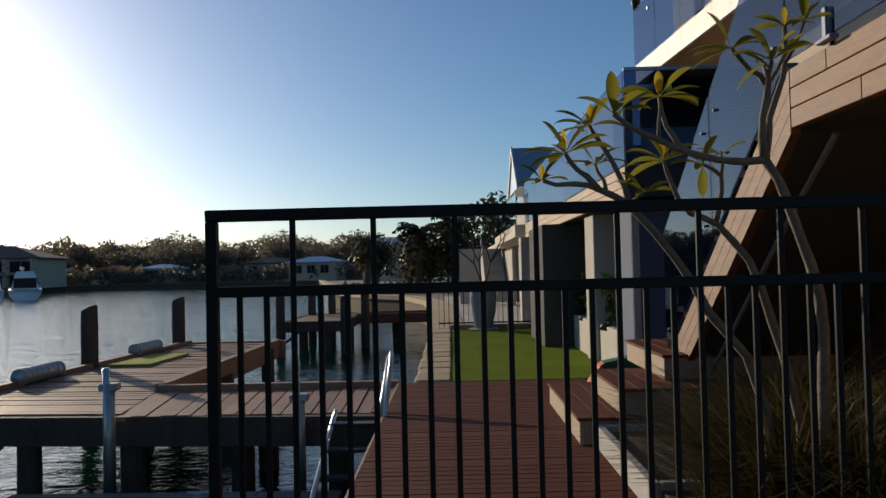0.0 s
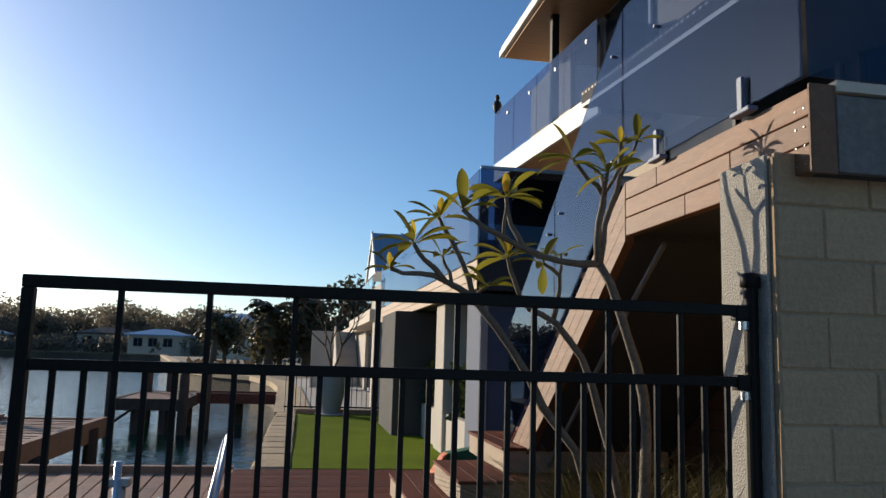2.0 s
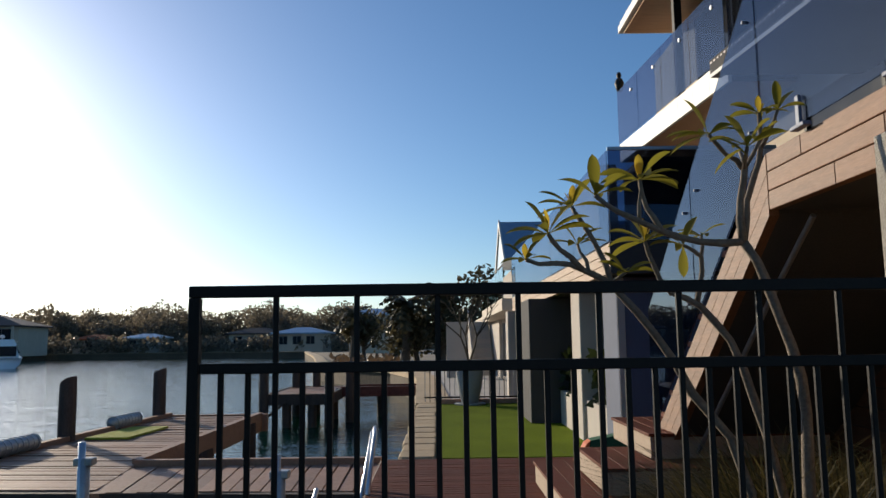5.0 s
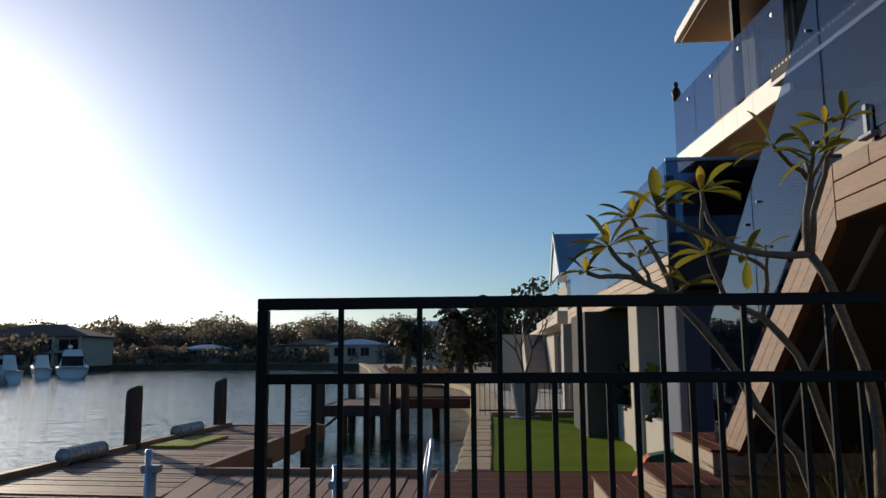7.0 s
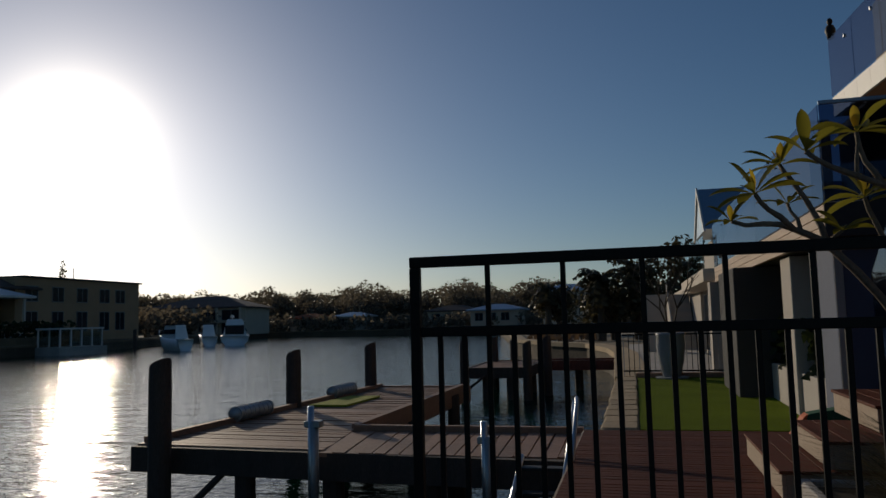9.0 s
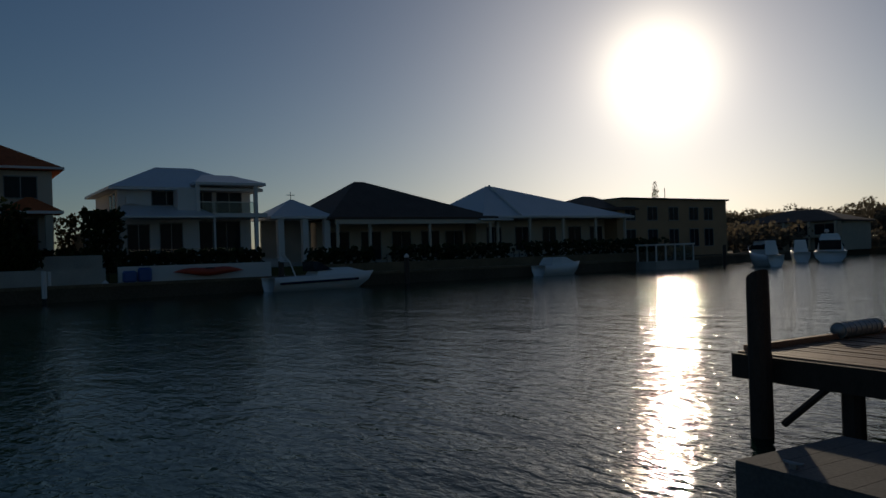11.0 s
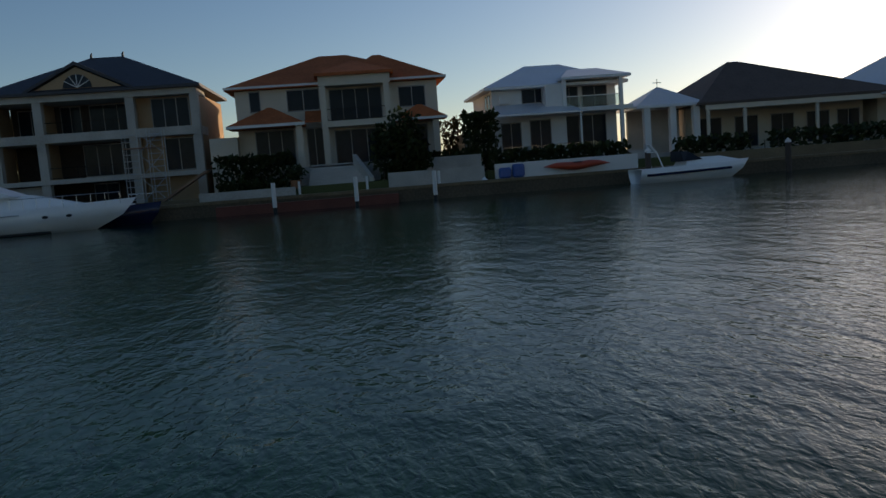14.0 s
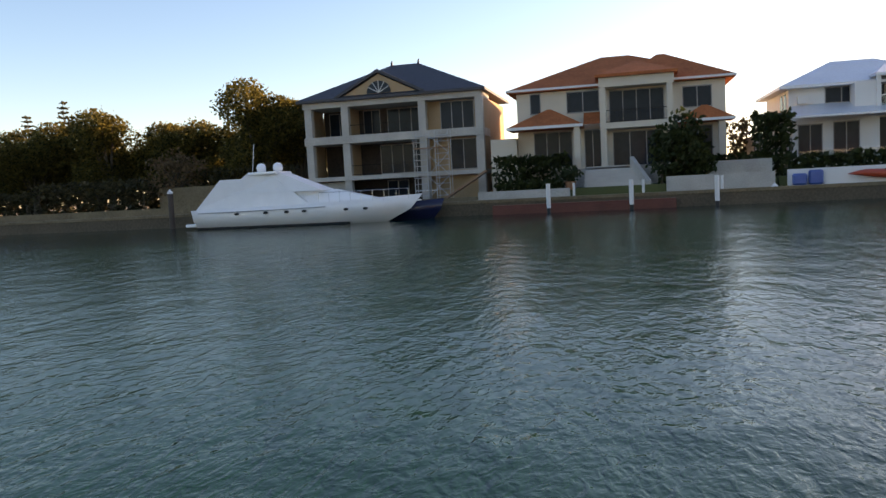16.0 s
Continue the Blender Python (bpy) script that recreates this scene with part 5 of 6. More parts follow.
for s0, s1, z0, z1, k in ((-20.2, -17.0, 6.9, 9.0, 2), (-22.4, -20.9, 6.9, 9.0, 1), (-21.0, -16.9, 3.5, 5.9, 3), (-14.9, -12.1, 6.8, 9.0, 2), (-14.2, -12.0, 3.5, 5.9, 1), (-20.5, -18.6, 1.2, 2.8, 1), (-25.6, -23.7, 6.9, 8.9, 1)):
    window(h, s0, s1, z0, z1, n0 + (1.3 if s0 > -16 else 3.5), k)
m = Mesh()
hip(m, -27.0, n0 - 0.5, -10.8, n0 + 12.6, 9.85, -20.4, -17.9, n0 + 6.2, 13.2)
part("roof", m, TILE_BLACK, h)
m = Mesh()
m.solid([(-23.3, n0 - 0.15, 9.76), (-16.0, n0 - 0.15, 9.76), (-19.7, n0 - 0.15, 11.6)], [(-23.3, n0 + 0.3, 9.76), (-16.0, n0 + 0.3, 9.76), (-19.7, n0 + 0.3, 11.6)])
gable = part("gable", m, SAND_BRICK, h)
m = Mesh()
m.solid([(-23.6, n0 - 0.4, 9.72), (-19.7, n0 - 0.4, 11.72), (-15.7, n0 - 0.4, 9.72), (-15.7, n0 - 0.4, 9.95), (-19.7, n0 - 0.4, 11.98), (-23.6, n0 - 0.4, 9.95)], [(-23.6, n0 + 5, 9.72), (-19.7, n0 + 5, 11.72), (-15.7, n0 + 5, 9.72), (-15.7, n0 + 5, 9.95), (-19.7, n0 + 5, 11.98), (-23.6, n0 + 5, 9.95)])
part("gable_roof", m, TILE_BLACK, h)
m = Mesh()
ring = [(-19.7 + 1.05 * math.cos(math.pi * i / 12), n0 - 0.2, 10.05 + 1.0 * math.sin(math.pi * i / 12)) for i in range(13)]
m.solid(ring, [(x, y + 0.04, z) for x, y, z in ring])
fan = part("fan_window", m, GLASS_DARK, gable)
for i in range(1, 6):
    a = math.pi * i / 6
    m = Mesh()
    m.tube([(-19.7, n0 - 0.23, 10.07), (-19.7 + 1.02 * math.cos(a), n0 - 0.23, 10.07 + 0.98 * math.sin(a))], 0.035, 5)
    part("glazing_bar", m, WHITE, gable)
for s in (-20.4, -17.9):
    m = Mesh()
    m.tube([(s, n0 + 6.2, 13.1), (s + 0.03, n0 + 6.2, 13.45), (s + 0.1, n0 + 6.2, 13.6)], [0.12, 0.08, 0.03], 6)
    part("finial", m, TILE_BLACK, h)
for z0 in (3.4, 6.8):
    railing(h, -22.6, -16.6, n0 + 0.4, z0, z0 + 0.85, STEEL_BLACK, 6)
pieces(h, "garage_door", WHITE_DIRTY, (-25.6, n0 + 0.7, 1.0, -23.4, n0 + 0.8, 2.9))
scaf = thing("scaffold_tower", "aluminium scaffold tower against the loggias", "scaffold", at=BANK)
for s in (-16.7, -15.6, -14.9, -13.8):
    m = Mesh()
    for n in (n0 - 1.3, n0 - 0.4):
        m.tube([(s, n, 1.0), (s, n, 6.6)], 0.028, 6)
    part("standard", m, GALV, scaf)
for i in range(11):
    for a, b in ((-16.7, -15.6), (-14.9, -13.8)):
        m = Mesh()
        m.tube([(a, n0 - 1.3, 1.4 + i * 0.48), (b, n0 - 1.3, 1.4 + i * 0.48)], 0.03, 5)
        part("rung", m, GALV, scaf)
for i, (z0, z1) in enumerate(((1.2, 3.0), (3.0, 4.8), (4.8, 6.4))):
    m = Mesh()
    m.tube([(-15.6, n0 - 1.3, z0), (-13.8, n0 - 1.3, z1)], 0.03, 5)
    m.tube([(-13.8, n0 - 1.3, z0), (-15.6, n0 - 1.3, z1)], 0.03, 5)
    part("brace", m, GALV, scaf)
pieces(scaf, "platform", JETTY, (-16.7, n0 - 1.35, 5.2, -13.8, n0 - 0.4, 5.27))
m = Mesh()
m.solid([(-14.6, n0 - 1.6, 1.0), (-14.3, n0 - 1.6, 1.0), (-10.6, n0 - 1.6, 3.2), (-10.9, n0 - 1.6, 3.2)], [(-14.6, n0 - 0.6, 1.0), (-14.3, n0 - 0.6, 1.0), (-10.6, n0 - 0.6, 3.2), (-10.9, n0 - 0.6, 3.2)])
tagged(part("timber_ramp", m, JETTY), "long weathered timber ramp beside the loggias", "ramp").matrix_world = BANK

# white house with red tiled roofs
h = house("red_roof_house", "two-storey cream house with terracotta tiled roofs")
n0 = 10.0
pieces(h, "wall", CREAM, (-8.5, n0, 1.5, 7.4, n0 + 11, 9.15))
pieces(h, "portico", CREAM, (-1.95, n0 - 1.6, 9.0, 3.6, n0 + 0.1, 9.85), (-1.95, n0 - 1.6, 5.85, 3.6, n0 + 0.1, 6.3))
pieces(h, "column", CREAM, (-1.9, n0 - 1.55, 2.9, -1.45, n0 - 1.1, 9.0), (3.05, n0 - 1.55, 6.3, 3.5, n0 - 1.1, 9.0), (3.05, n0 - 1.55, 2.9, 3.5, n0 - 1.1, 5.85), (-3.85, n0 - 2.9, 2.9, -3.4, n0 - 2.5, 6.2), (6.7, n0 - 1.7, 2.9, 7.2, n0 - 1.3, 5.9))
m = Mesh()
hip(m, -9.2, n0 - 0.6, 8.1, n0 + 11.6, 9.4, -1.9, 0.4, n0 + 5.5, 12.3)
hip(m, -2.2, n0 - 1.9, 3.9, n0 + 6, 9.95, 0.7, 1.0, n0 + 2.2, 11.3)
hip(m, -0.8, n0 - 0.55, 8.05, n0 + 9, 9.43, 2.6, 3.2, n0 + 3.8, 11.9)
part("roof", m, TILE_RED, h)
m = Mesh()
hip(m, -8.9, n0 - 3.1, -3.2, n0 - 0.05, 6.3, -6.0, -5.7, n0 - 0.8, 7.7)
part("porch_roof", m, TILE_RED, h)
m = Mesh()
hip(m, 3.8, n0 - 2.0, 7.8, n0 - 0.05, 6.15, 5.6, 6.0, n0 - 0.7, 7.2)
part("porch_roof", m, TILE_RED, h)
m = Mesh()
m.solid([(-3.2, n0 - 1.5, 6.3), (-1.95, n0 - 1.5, 6.3), (-1.95, n0 - 0.05, 7.2), (-3.2, n0 - 0.05, 7.2)], [(-3.2, n0 - 1.5, 6.4), (-1.95, n0 - 1.5, 6.4), (-1.95, n0 - 0.05, 7.3), (-3.2, n0 - 0.05, 7.3)])
part("porch_roof", m, TILE_RED, h)
pieces(h, "gutter", WHITE, (-9.25, n0 - 0.66, 9.25, 8.15, n0 - 0.6, 9.42), (-8.95, n0 - 3.17, 6.08, -3.15, n0 - 3.1, 6.3), (3.75, n0 - 2.07, 5.95, 7.85, n0 - 2.0, 6.15))
for s0, s1, z0, z1, k in ((-7.4, -6.6, 7.5, 9.0, 0), (-4.5, -2.0, 7.4, 8.95, 1), (-1.2, 2.9, 6.4, 8.8, 3), (4.3, 6.4, 7.2, 8.7, 1), (-7.2, -4.2, 3.2, 5.9, 2), (-3.2, -1.95, 3.0, 5.9, 1), (-1.0, 2.8, 3.0, 5.6, 2), (4.4, 6.4, 3.1, 5.7, 1)):
    window(h, s0, s1, z0, z1, n0, k)
railing(h, -1.45, 3.05, n0 - 1.4, 6.3, 7.25, STEEL_BLACK, 14)
pieces(h, "side_wing", CREAM, (-10.6, n0 - 1.0, 1.2, -8.5, n0 + 6, 5.6))
for i in range(9):
    pieces(h, "stair_step", CONCRETE, (-3.0 - 0.02 * i, n0 - 3.1 - i * 0.36, 1.0, 0.2 + 0.13 * i, n0 - 3.1 - i * 0.36 + 0.357, 3.0 - i * 0.21))
m = Mesh()
m.solid([(0.2, n0 - 3.1, 1.0), (0.5, n0 - 3.1, 1.0), (1.6, n0 - 6.3, 1.0), (1.3, n0 - 6.3, 1.0)], [(0.2, n0 - 3.1, 3.6), (0.5, n0 - 3.1, 3.6), (1.6, n0 - 6.3, 1.8), (1.3, n0 - 6.3, 1.8)])
part("stair_wall", m, WHITE_DIRTY, h)
pieces(h, "porch_floor", WHITE_DIRTY, (-8.6, n0 - 3.1, 1.0, 7.5, n0, 2.9))

# white house with verandah and balcony
h = house("white_house", "two-storey white house with pale metal roof and verandah")
n0 = 11.0
pieces(h, "wall", WHITE, (12.3, n0 + 1.5, 1.2, 18.0, n0 + 11, 8.15), (18.0, n0 + 2.2, 1.2, 23.4, n0 + 11, 8.35), (16.6, n0, 6.2, 18.3, n0 + 2.2, 8.2), (12.2, n0 + 1.2, 1.2, 18.6, n0 + 1.5, 6.1))
m = Mesh()
hip(m, 11.5, n0 + 0.6, 24.0, n0 + 11.6, 8.35, 16.2, 19.4, n0 + 5.5, 10.5)
hip(m, 17.9, n0 - 0.4, 23.9, n0 + 8, 8.75, 19.6, 22.2, n0 + 3.5, 9.75)
part("roof", m, METAL_PALE, h)
m = Mesh()
m.solid([(11.7, n0 - 1.6, 5.75), (19.2, n0 - 1.6, 5.75), (18.4, n0 + 1.45, 6.75), (12.6, n0 + 1.45, 6.75)], [(11.7, n0 - 1.6, 5.9), (19.2, n0 - 1.6, 5.9), (18.4, n0 + 1.45, 6.9), (12.6, n0 + 1.45, 6.9)])
part("verandah_roof", m, METAL_PALE, h)
for s in (12.0, 19.0):
    pieces(h, "verandah_post", WHITE, (s, n0 - 1.5, 2.3, s + 0.14, n0 - 1.36, 5.75))
pieces(h, "balcony_slab", WHITE, (17.9, n0 - 0.3, 5.85, 24.0, n0 + 2.2, 6.2))
pieces(h, "balcony_post", WHITE, (18.0, n0 - 0.25, 6.2, 18.3, n0 + 0.05, 8.6), (22.9, n0 - 0.25, 1.5, 23.2, n0 + 0.05, 8.6))
for i in range(4):
    pieces(h, "balcony_glass", GLASS_CLEAR, (18.35 + i * 1.15, n0 - 0.2, 6.25, 19.45 + i * 1.15, n0 - 0.185, 7.1))
m = Mesh()
m.box(18.3, n0 - 0.22, 7.1, 23.0, n0 - 0.16, 7.15)
part("balcony_rail", m, ALUMINIUM, h)
for s0, s1, z0, z1, k, nn in ((14.9, 17.2, 6.95, 8.05, 1, n0 + 1.5), (18.5, 20.0, 6.3, 8.1, 1, n0 + 2.2), (20.4, 22.6, 6.3, 8.1, 1, n0 + 2.2), (12.9, 14.6, 3.0, 5.3, 1, n0 + 1.2), (15.4, 17.2, 2.6, 5.4, 1, n0 + 1.2), (18.8, 22.4, 2.4, 5.6, 2, n0 + 2.2)):
    window(h, s0, s1, z0, z1, nn, k)
for i in range(2):
    pieces(h, "side_window", GLASS_DARK, (12.27, n0 + 2.4 + i * 1.4, 6.7, 12.298, n0 + 3.2 + i * 1.4, 7.9))
pieces(h, "air_conditioner", WHITE, (12.9, n0 + 1.15, 7.0, 13.7, n0 + 1.48, 7.6))
pieces(h, "terrace", WHITE_DIRTY, (11.2, n0 - 2.6, 1.0, 23.4, n0 + 1.2, 2.3))
for i in range(5):
    pieces(h, "terrace_glass", GLASS_CLEAR, (12.2 + i * 1.6, n0 - 2.45, 2.35, 13.7 + i * 1.6, n0 - 2.43, 3.3))
for i in range(7):
    pieces(h, "stair_step", CONCRETE, (21.4, n0 - 3.0 - i * 0.36, 1.0, 24.2, n0 - 3.0 - i * 0.36 + 0.357, 2.3 - i * 0.18))
pieces(h, "side_shed", WHITE_DIRTY, (9.8, n0 + 2, 1.2, 12.2, n0 + 8, 4.8))
m = Mesh()
m.solid([(9.4, n0 + 1.5, 4.9), (12.2, n0 + 1.5, 6.0), (12.2, n0 + 9, 6.0), (9.4, n0 + 9, 4.9)], [(9.4, n0 + 1.5, 5.05), (12.2, n0 + 1.5, 6.15), (12.2, n0 + 9, 6.15), (9.4, n0 + 9, 5.05)])
part("shed_roof", m, TILE_BROWN, h)

gz = thing("garden_pavilion", "white garden pavilion with a pyramid roof", "pavilion", at=BANK)
m = Mesh()
hip(m, 24.3, n0 - 0.3, 30.4, n0 + 5, 5.95, 27.1, 27.4, n0 + 2.2, 7.6)
part("roof", m, METAL_PALE, gz)
for s in (25.0, 27.3, 29.4):
    pieces(gz, "post", WHITE, (s, n0 - 0.1, 1.6, s + 0.55, n0 + 0.4, 5.75))
pieces(gz, "wall", WHITE_DIRTY, (25.0, n0 + 4, 1.2, 29.9, n0 + 4.3, 5.75), (24.8, n0 - 0.5, 1.0, 30.0, n0 + 4.5, 1.9))
m = Mesh()
m.tube([(27.2, n0 + 2.2, 7.55), (27.2, n0 + 2.2, 8.3)], 0.03, 5)
m.tube([(26.8, n0 + 2.2, 8.0), (27.6, n0 + 2.2, 8.0)], 0.03, 5)
part("weathervane", m, BLACK, gz)

h = house("brown_roof_house", "single-storey house with broad brown hipped roof")
pieces(h, "wall", BEIGE, (30.3, n0 + 3.6, 1.0, 47.6, n0 + 11, 5.6))
pieces(h, "verandah_beam", CREAM, (30.2, n0 - 0.75, 5.2, 48.2, n0 - 0.55, 5.62))
pieces(h, "verandah_floor", WHITE_DIRTY, (30.0, n0 - 0.7, 0.95, 48.0, n0 + 3.6, 1.75))
pieces(h, "verandah_ceiling", WHITE_DIRTY, (30.3, n0 - 0.5, 5.56, 48.0, n0 + 3.6, 5.6))
m = Mesh()
hip(m, 29.6, n0 - 0.8, 48.6, n0 + 12, 5.85, 35.2, 36.2, n0 + 5.0, 9.7)
hip(m, 36, n0 - 0.85, 48.7, n0 + 12, 5.88, 42.0, 44.0, n0 + 5.5, 8.1)
part("roof", m, TILE_BROWN, h)
for s in (31.5, 35, 38.5, 42, 45):
    window(h, s, s + 2.2, 1.9, 4.6, n0 + 3.6, 1)
for s in (30.3, 33.6, 40.2, 47.6):
    pieces(h, "column", CREAM, (s, n0 - 0.74, 1.7, s + 0.24, n0 - 0.54, 5.2))
pieces(h, "awning", METAL_PALE, (46.2, n0 - 1.2, 5.5, 50.4, n0 + 0.5, 5.68))
h = house("pale_roof_house", "single-storey house with wide pale metal roof")
pieces(h, "wall", BEIGE, (48.6, n0 + 3.0, 1.0, 68.0, n0 + 12, 5.7))
pieces(h, "verandah_floor", WHITE_DIRTY, (48.4, n0 - 0.5, 0.95, 68.2, n0 + 3.0, 2.0))
pieces(h, "verandah_post", CREAM, *((x, n0 - 0.45, 2.0, x + 0.25, n0 - 0.2, 5.75) for x in (48.8, 53.2, 58, 63, 67.8)))
railing(h, 53.4, 67.8, n0 - 0.35, 2.0, 3.0, CREAM, 30)
m = Mesh()
hip(m, 46.9, n0 - 0.6, 69.2, n0 + 13, 6.0, 51.6, 52.6, n0 + 5.0, 9.6)
hip(m, 53, n0 - 0.65, 69.3, n0 + 12, 6.03, 59.0, 62.0, n0 + 5.2, 8.0)
part("roof", m, METAL_PALE, h)
m = Mesh()
m.tube([(51.9, n0 - 0.62, 6.1), (52.0, n0 + 4.95, 9.66)], 0.12, 6)
part("ridge_cap", m, WHITE, h)
for s in (50, 54, 58, 62, 65.5):
    window(h, s, s + 2.0, 2.4, 4.9, n0 + 3.0, 1)
h = house("flat_roof_house", "long dark two-storey house with parapet roof")
pieces(h, "wall", SAND_BRICK, (68.6, n0 + 1.5, 1.0, 89.8, n0 + 12, 8.15))
pieces(h, "parapet", WALL_DARK, (69.5, n0 + 1.2, 8.15, 90.1, n0 + 12, 8.35))
m = Mesh()
hip(m, 62.5, n0 + 1, 72, n0 + 12, 7.0, 66.5, 68, n0 + 5, 8.7)
part("roof", m, TILE_BROWN, h)
for s in (70, 74, 78, 82, 85):
    window(h, s, s + 1.8, 5.6, 7.2, n0 + 1.5, 1)
    window(h, s, s + 1.8, 2.2, 4.4, n0 + 1.5, 1)
m = Mesh()
m.tube([(80.4, n0 + 4, 8.3), (80.4, n0 + 4, 9.9)], 0.05, 5)
part("mast", m, GALV, h)

# garden terraces, walls and edges along the far bank
gd = tagged(new("wall_gardens"), "low white and stone garden walls behind the sea wall", "garden wall", "", "structure")
gd.matrix_world = BANK
pieces(gd, "wall_run", WHITE_DIRTY, (-10.6, 2.6, 0.95, -4.0, 2.9, 1.55), (2.6, 3.0, 0.95, 9.6, 3.3, 2.0), (5.4, 5.2, 0.95, 9.8, 5.5, 2.9))
pieces(gd, "wall_run", WHITE, (10.4, 3.0, 0.95, 21.2, 3.3, 2.05))
pieces(gd, "wall_run", SEAWALL_CAP, (-60, 3.6, 0.95, -28.5, 3.9, 1.5), (-40, 7.5, 0.95, -28.0, 7.8, 3.2), (-28.5, 2.2, 0.95, -10.6, 2.5, 1.25), (24.5, 3.0, 0.95, 70, 3.3, 1.7))
m = Mesh()
m.box(-8.6, 3.35, 0.9, 9.8, 9.9, 1.5)
m.box(9.9, 3.4, 0.9, 30, 8.3, 1.6)
m.box(30.1, 3.4, 0.9, 70, 11.8, 1.5)
ob = structure("lawn_far", m, GRASS_DULL, "dull green garden terraces in front of the houses", "lawn")
ob.matrix_world = BANK
m = Mesh()
m.box(-9.0, -0.75, -0.6, 3.0, -0.12, 0.62)
ob = structure("landing", m, RED_TIMBER, "red-brown timber boat landing along the sea wall", "landing")
ob.matrix_world = BANK
rng = random.Random(41)
for s, z in ((-5.1, 2.0), (0.2, 2.0), (5.4, 2.0)):
    post = thing("mooring_post", "white sleeved mooring post in front of the sea wall", "post", "mooring posts", at=BANK)
    m = Mesh()
    m.tube([(s, -1.6, 0.35), (s, -1.6, 1.95)], 0.14, 12)
    part("sleeve", m, WHITE, post)
    m = Mesh()
    m.tube([(s, -1.6, -1), (s, -1.6, 0.36)], 0.13, 12)
    part("foot", m, BLACK, post)
for s in (-3.6, 1.0, 6.0):
    m = Mesh()
    m.tube([(s, 1.0, 0.9), (s, 1.0, 1.9)], 0.09, 10)
    tagged(part("short_post", m, WHITE), "short white post on the sea wall", "post", "short posts").matrix_world = BANK
for s, n, z in ((20.3, -1.2, 2.35), (-33.4, -1.0, 2.9), (30.4, -1.5, 2.3), (9.1, 0.4, 1.2)):
    post = thing("dark_mooring_pile", "dark timber mooring pile with a pale cap", "pile", "far mooring piles", at=BANK)
    m = Mesh()
    m.tube([(s, n, -1), (s, n, z - 0.25)], 0.20, 12)
    part("shaft", m, JETTY_BEAM, post)
    m = Mesh()
    m.lathe(s, n, [(0.21, z - 0.27), (0.21, z - 0.15), (0.001, z + 0.08)], 12)
    part("cap", m, WHITE, post)
kay = thing("kayak", "red plastic kayak leaning along the white wall", "kayak", at=BANK)
m = Mesh()
pts = [(13.9 + i * 0.5, 2.55, 1.55 + 0.05 * math.sin(i)) for i in range(11)]
m.tube(pts, [0.02, 0.16, 0.27, 0.33, 0.36, 0.37, 0.36, 0.33, 0.27, 0.16, 0.02], 12, 0.8)
part("hull", m, RED_PLASTIC, kay, "", True)
m = Mesh()
m.lathe(16.4, 2.42, [(0.35, 1.72), (0.33, 1.80), (0.28, 1.80)], 14)
part("cockpit_rim", m, BLACK, kay)
bl = thing("blue_tarp_bundle", "blue plastic bundle against the white wall", "bundle", at=BANK)
m = Mesh()
m.box(10.6, 2.5, 0.98, 11.5, 2.95, 1.75, 0.12)
m.box(11.6, 2.6, 0.98, 12.5, 2.95, 1.95, 0.12)
part("cover", m, BLUE_PLASTIC, bl)
for s, n, z, r in ((-4.0, 3.6, 1.5, 0.75), (3.2, 3.8, 1.5, 0.5)):
    pt = thing("terracotta_planter", "terracotta pot with a clipped round bush", "pot", "garden pots", at=BANK)
    m = Mesh()
    m.lathe(s, n, [(0.001, z - 0.1), (0.32, z - 0.1), (0.42, z + 0.45), (0.46, z + 0.5), (0.001, z + 0.5)], 16)
    part("pot", m, TERRACOTTA, pt)
    m = Mesh()
    crown(m, [(s, n, z + 1.05, r, r, r * 0.7)], 320, 0.22, rng)
    part("bush", m, LEAF_GREEN, pt)
for a in ((-9.8, 5.0, 1.4, -4.2, 6.6, 3.9, 900), (-9.2, 3.2, 1.0, -4.6, 4.0, 2.0, 350), (5.6, 5.6, 1.5, 9.4, 6.6, 3.2, 450), (2.2, 3.6, 1.5, 5.6, 5.0, 2.6, 350), (10.4, 4.0, 1.6, 21.0, 5.0, 2.9, 1000), (9.0, 6.0, 1.5, 11.4, 8.6, 6.0, 900), (25, 4.2, 1.5, 31, 5.4, 2.8, 500), (33, 4.2, 1.5, 46, 6.5, 2.9, 900), (48, 4.2, 1.5, 68, 6.5, 3.0, 1200)):
    hedge("garden_hedge", BANK, *a[:6], "dark clipped hedge in front of a canal house", LEAF_GREEN, rng, a[6], 0.42)


def far_tree(s, n, z, hgt, wid, label, leaf, count=1500, size=0.42, trunk=0.4, name="tree"):
    p = far_at(s, n, z)
    return tree(name, p.x, p.y, p.z, hgt, wid, label, leaf, rng, count, size, trunk=trunk)


far_tree(3.6, 5.0, 1.2, 4.9, 5.0, "leafy citrus tree in front of the cream house", LEAF_GREEN, 2200, 0.34, 0.28)
far_tree(-8.8, 16, 1.2, 5.2, 3.0, "small tree between two houses", LEAF_DARK, 500, 0.3)
far_tree(9.2, 17, 1.2, 5.4, 3.0, "small tree between two houses", LEAF_DARK, 500, 0.3)
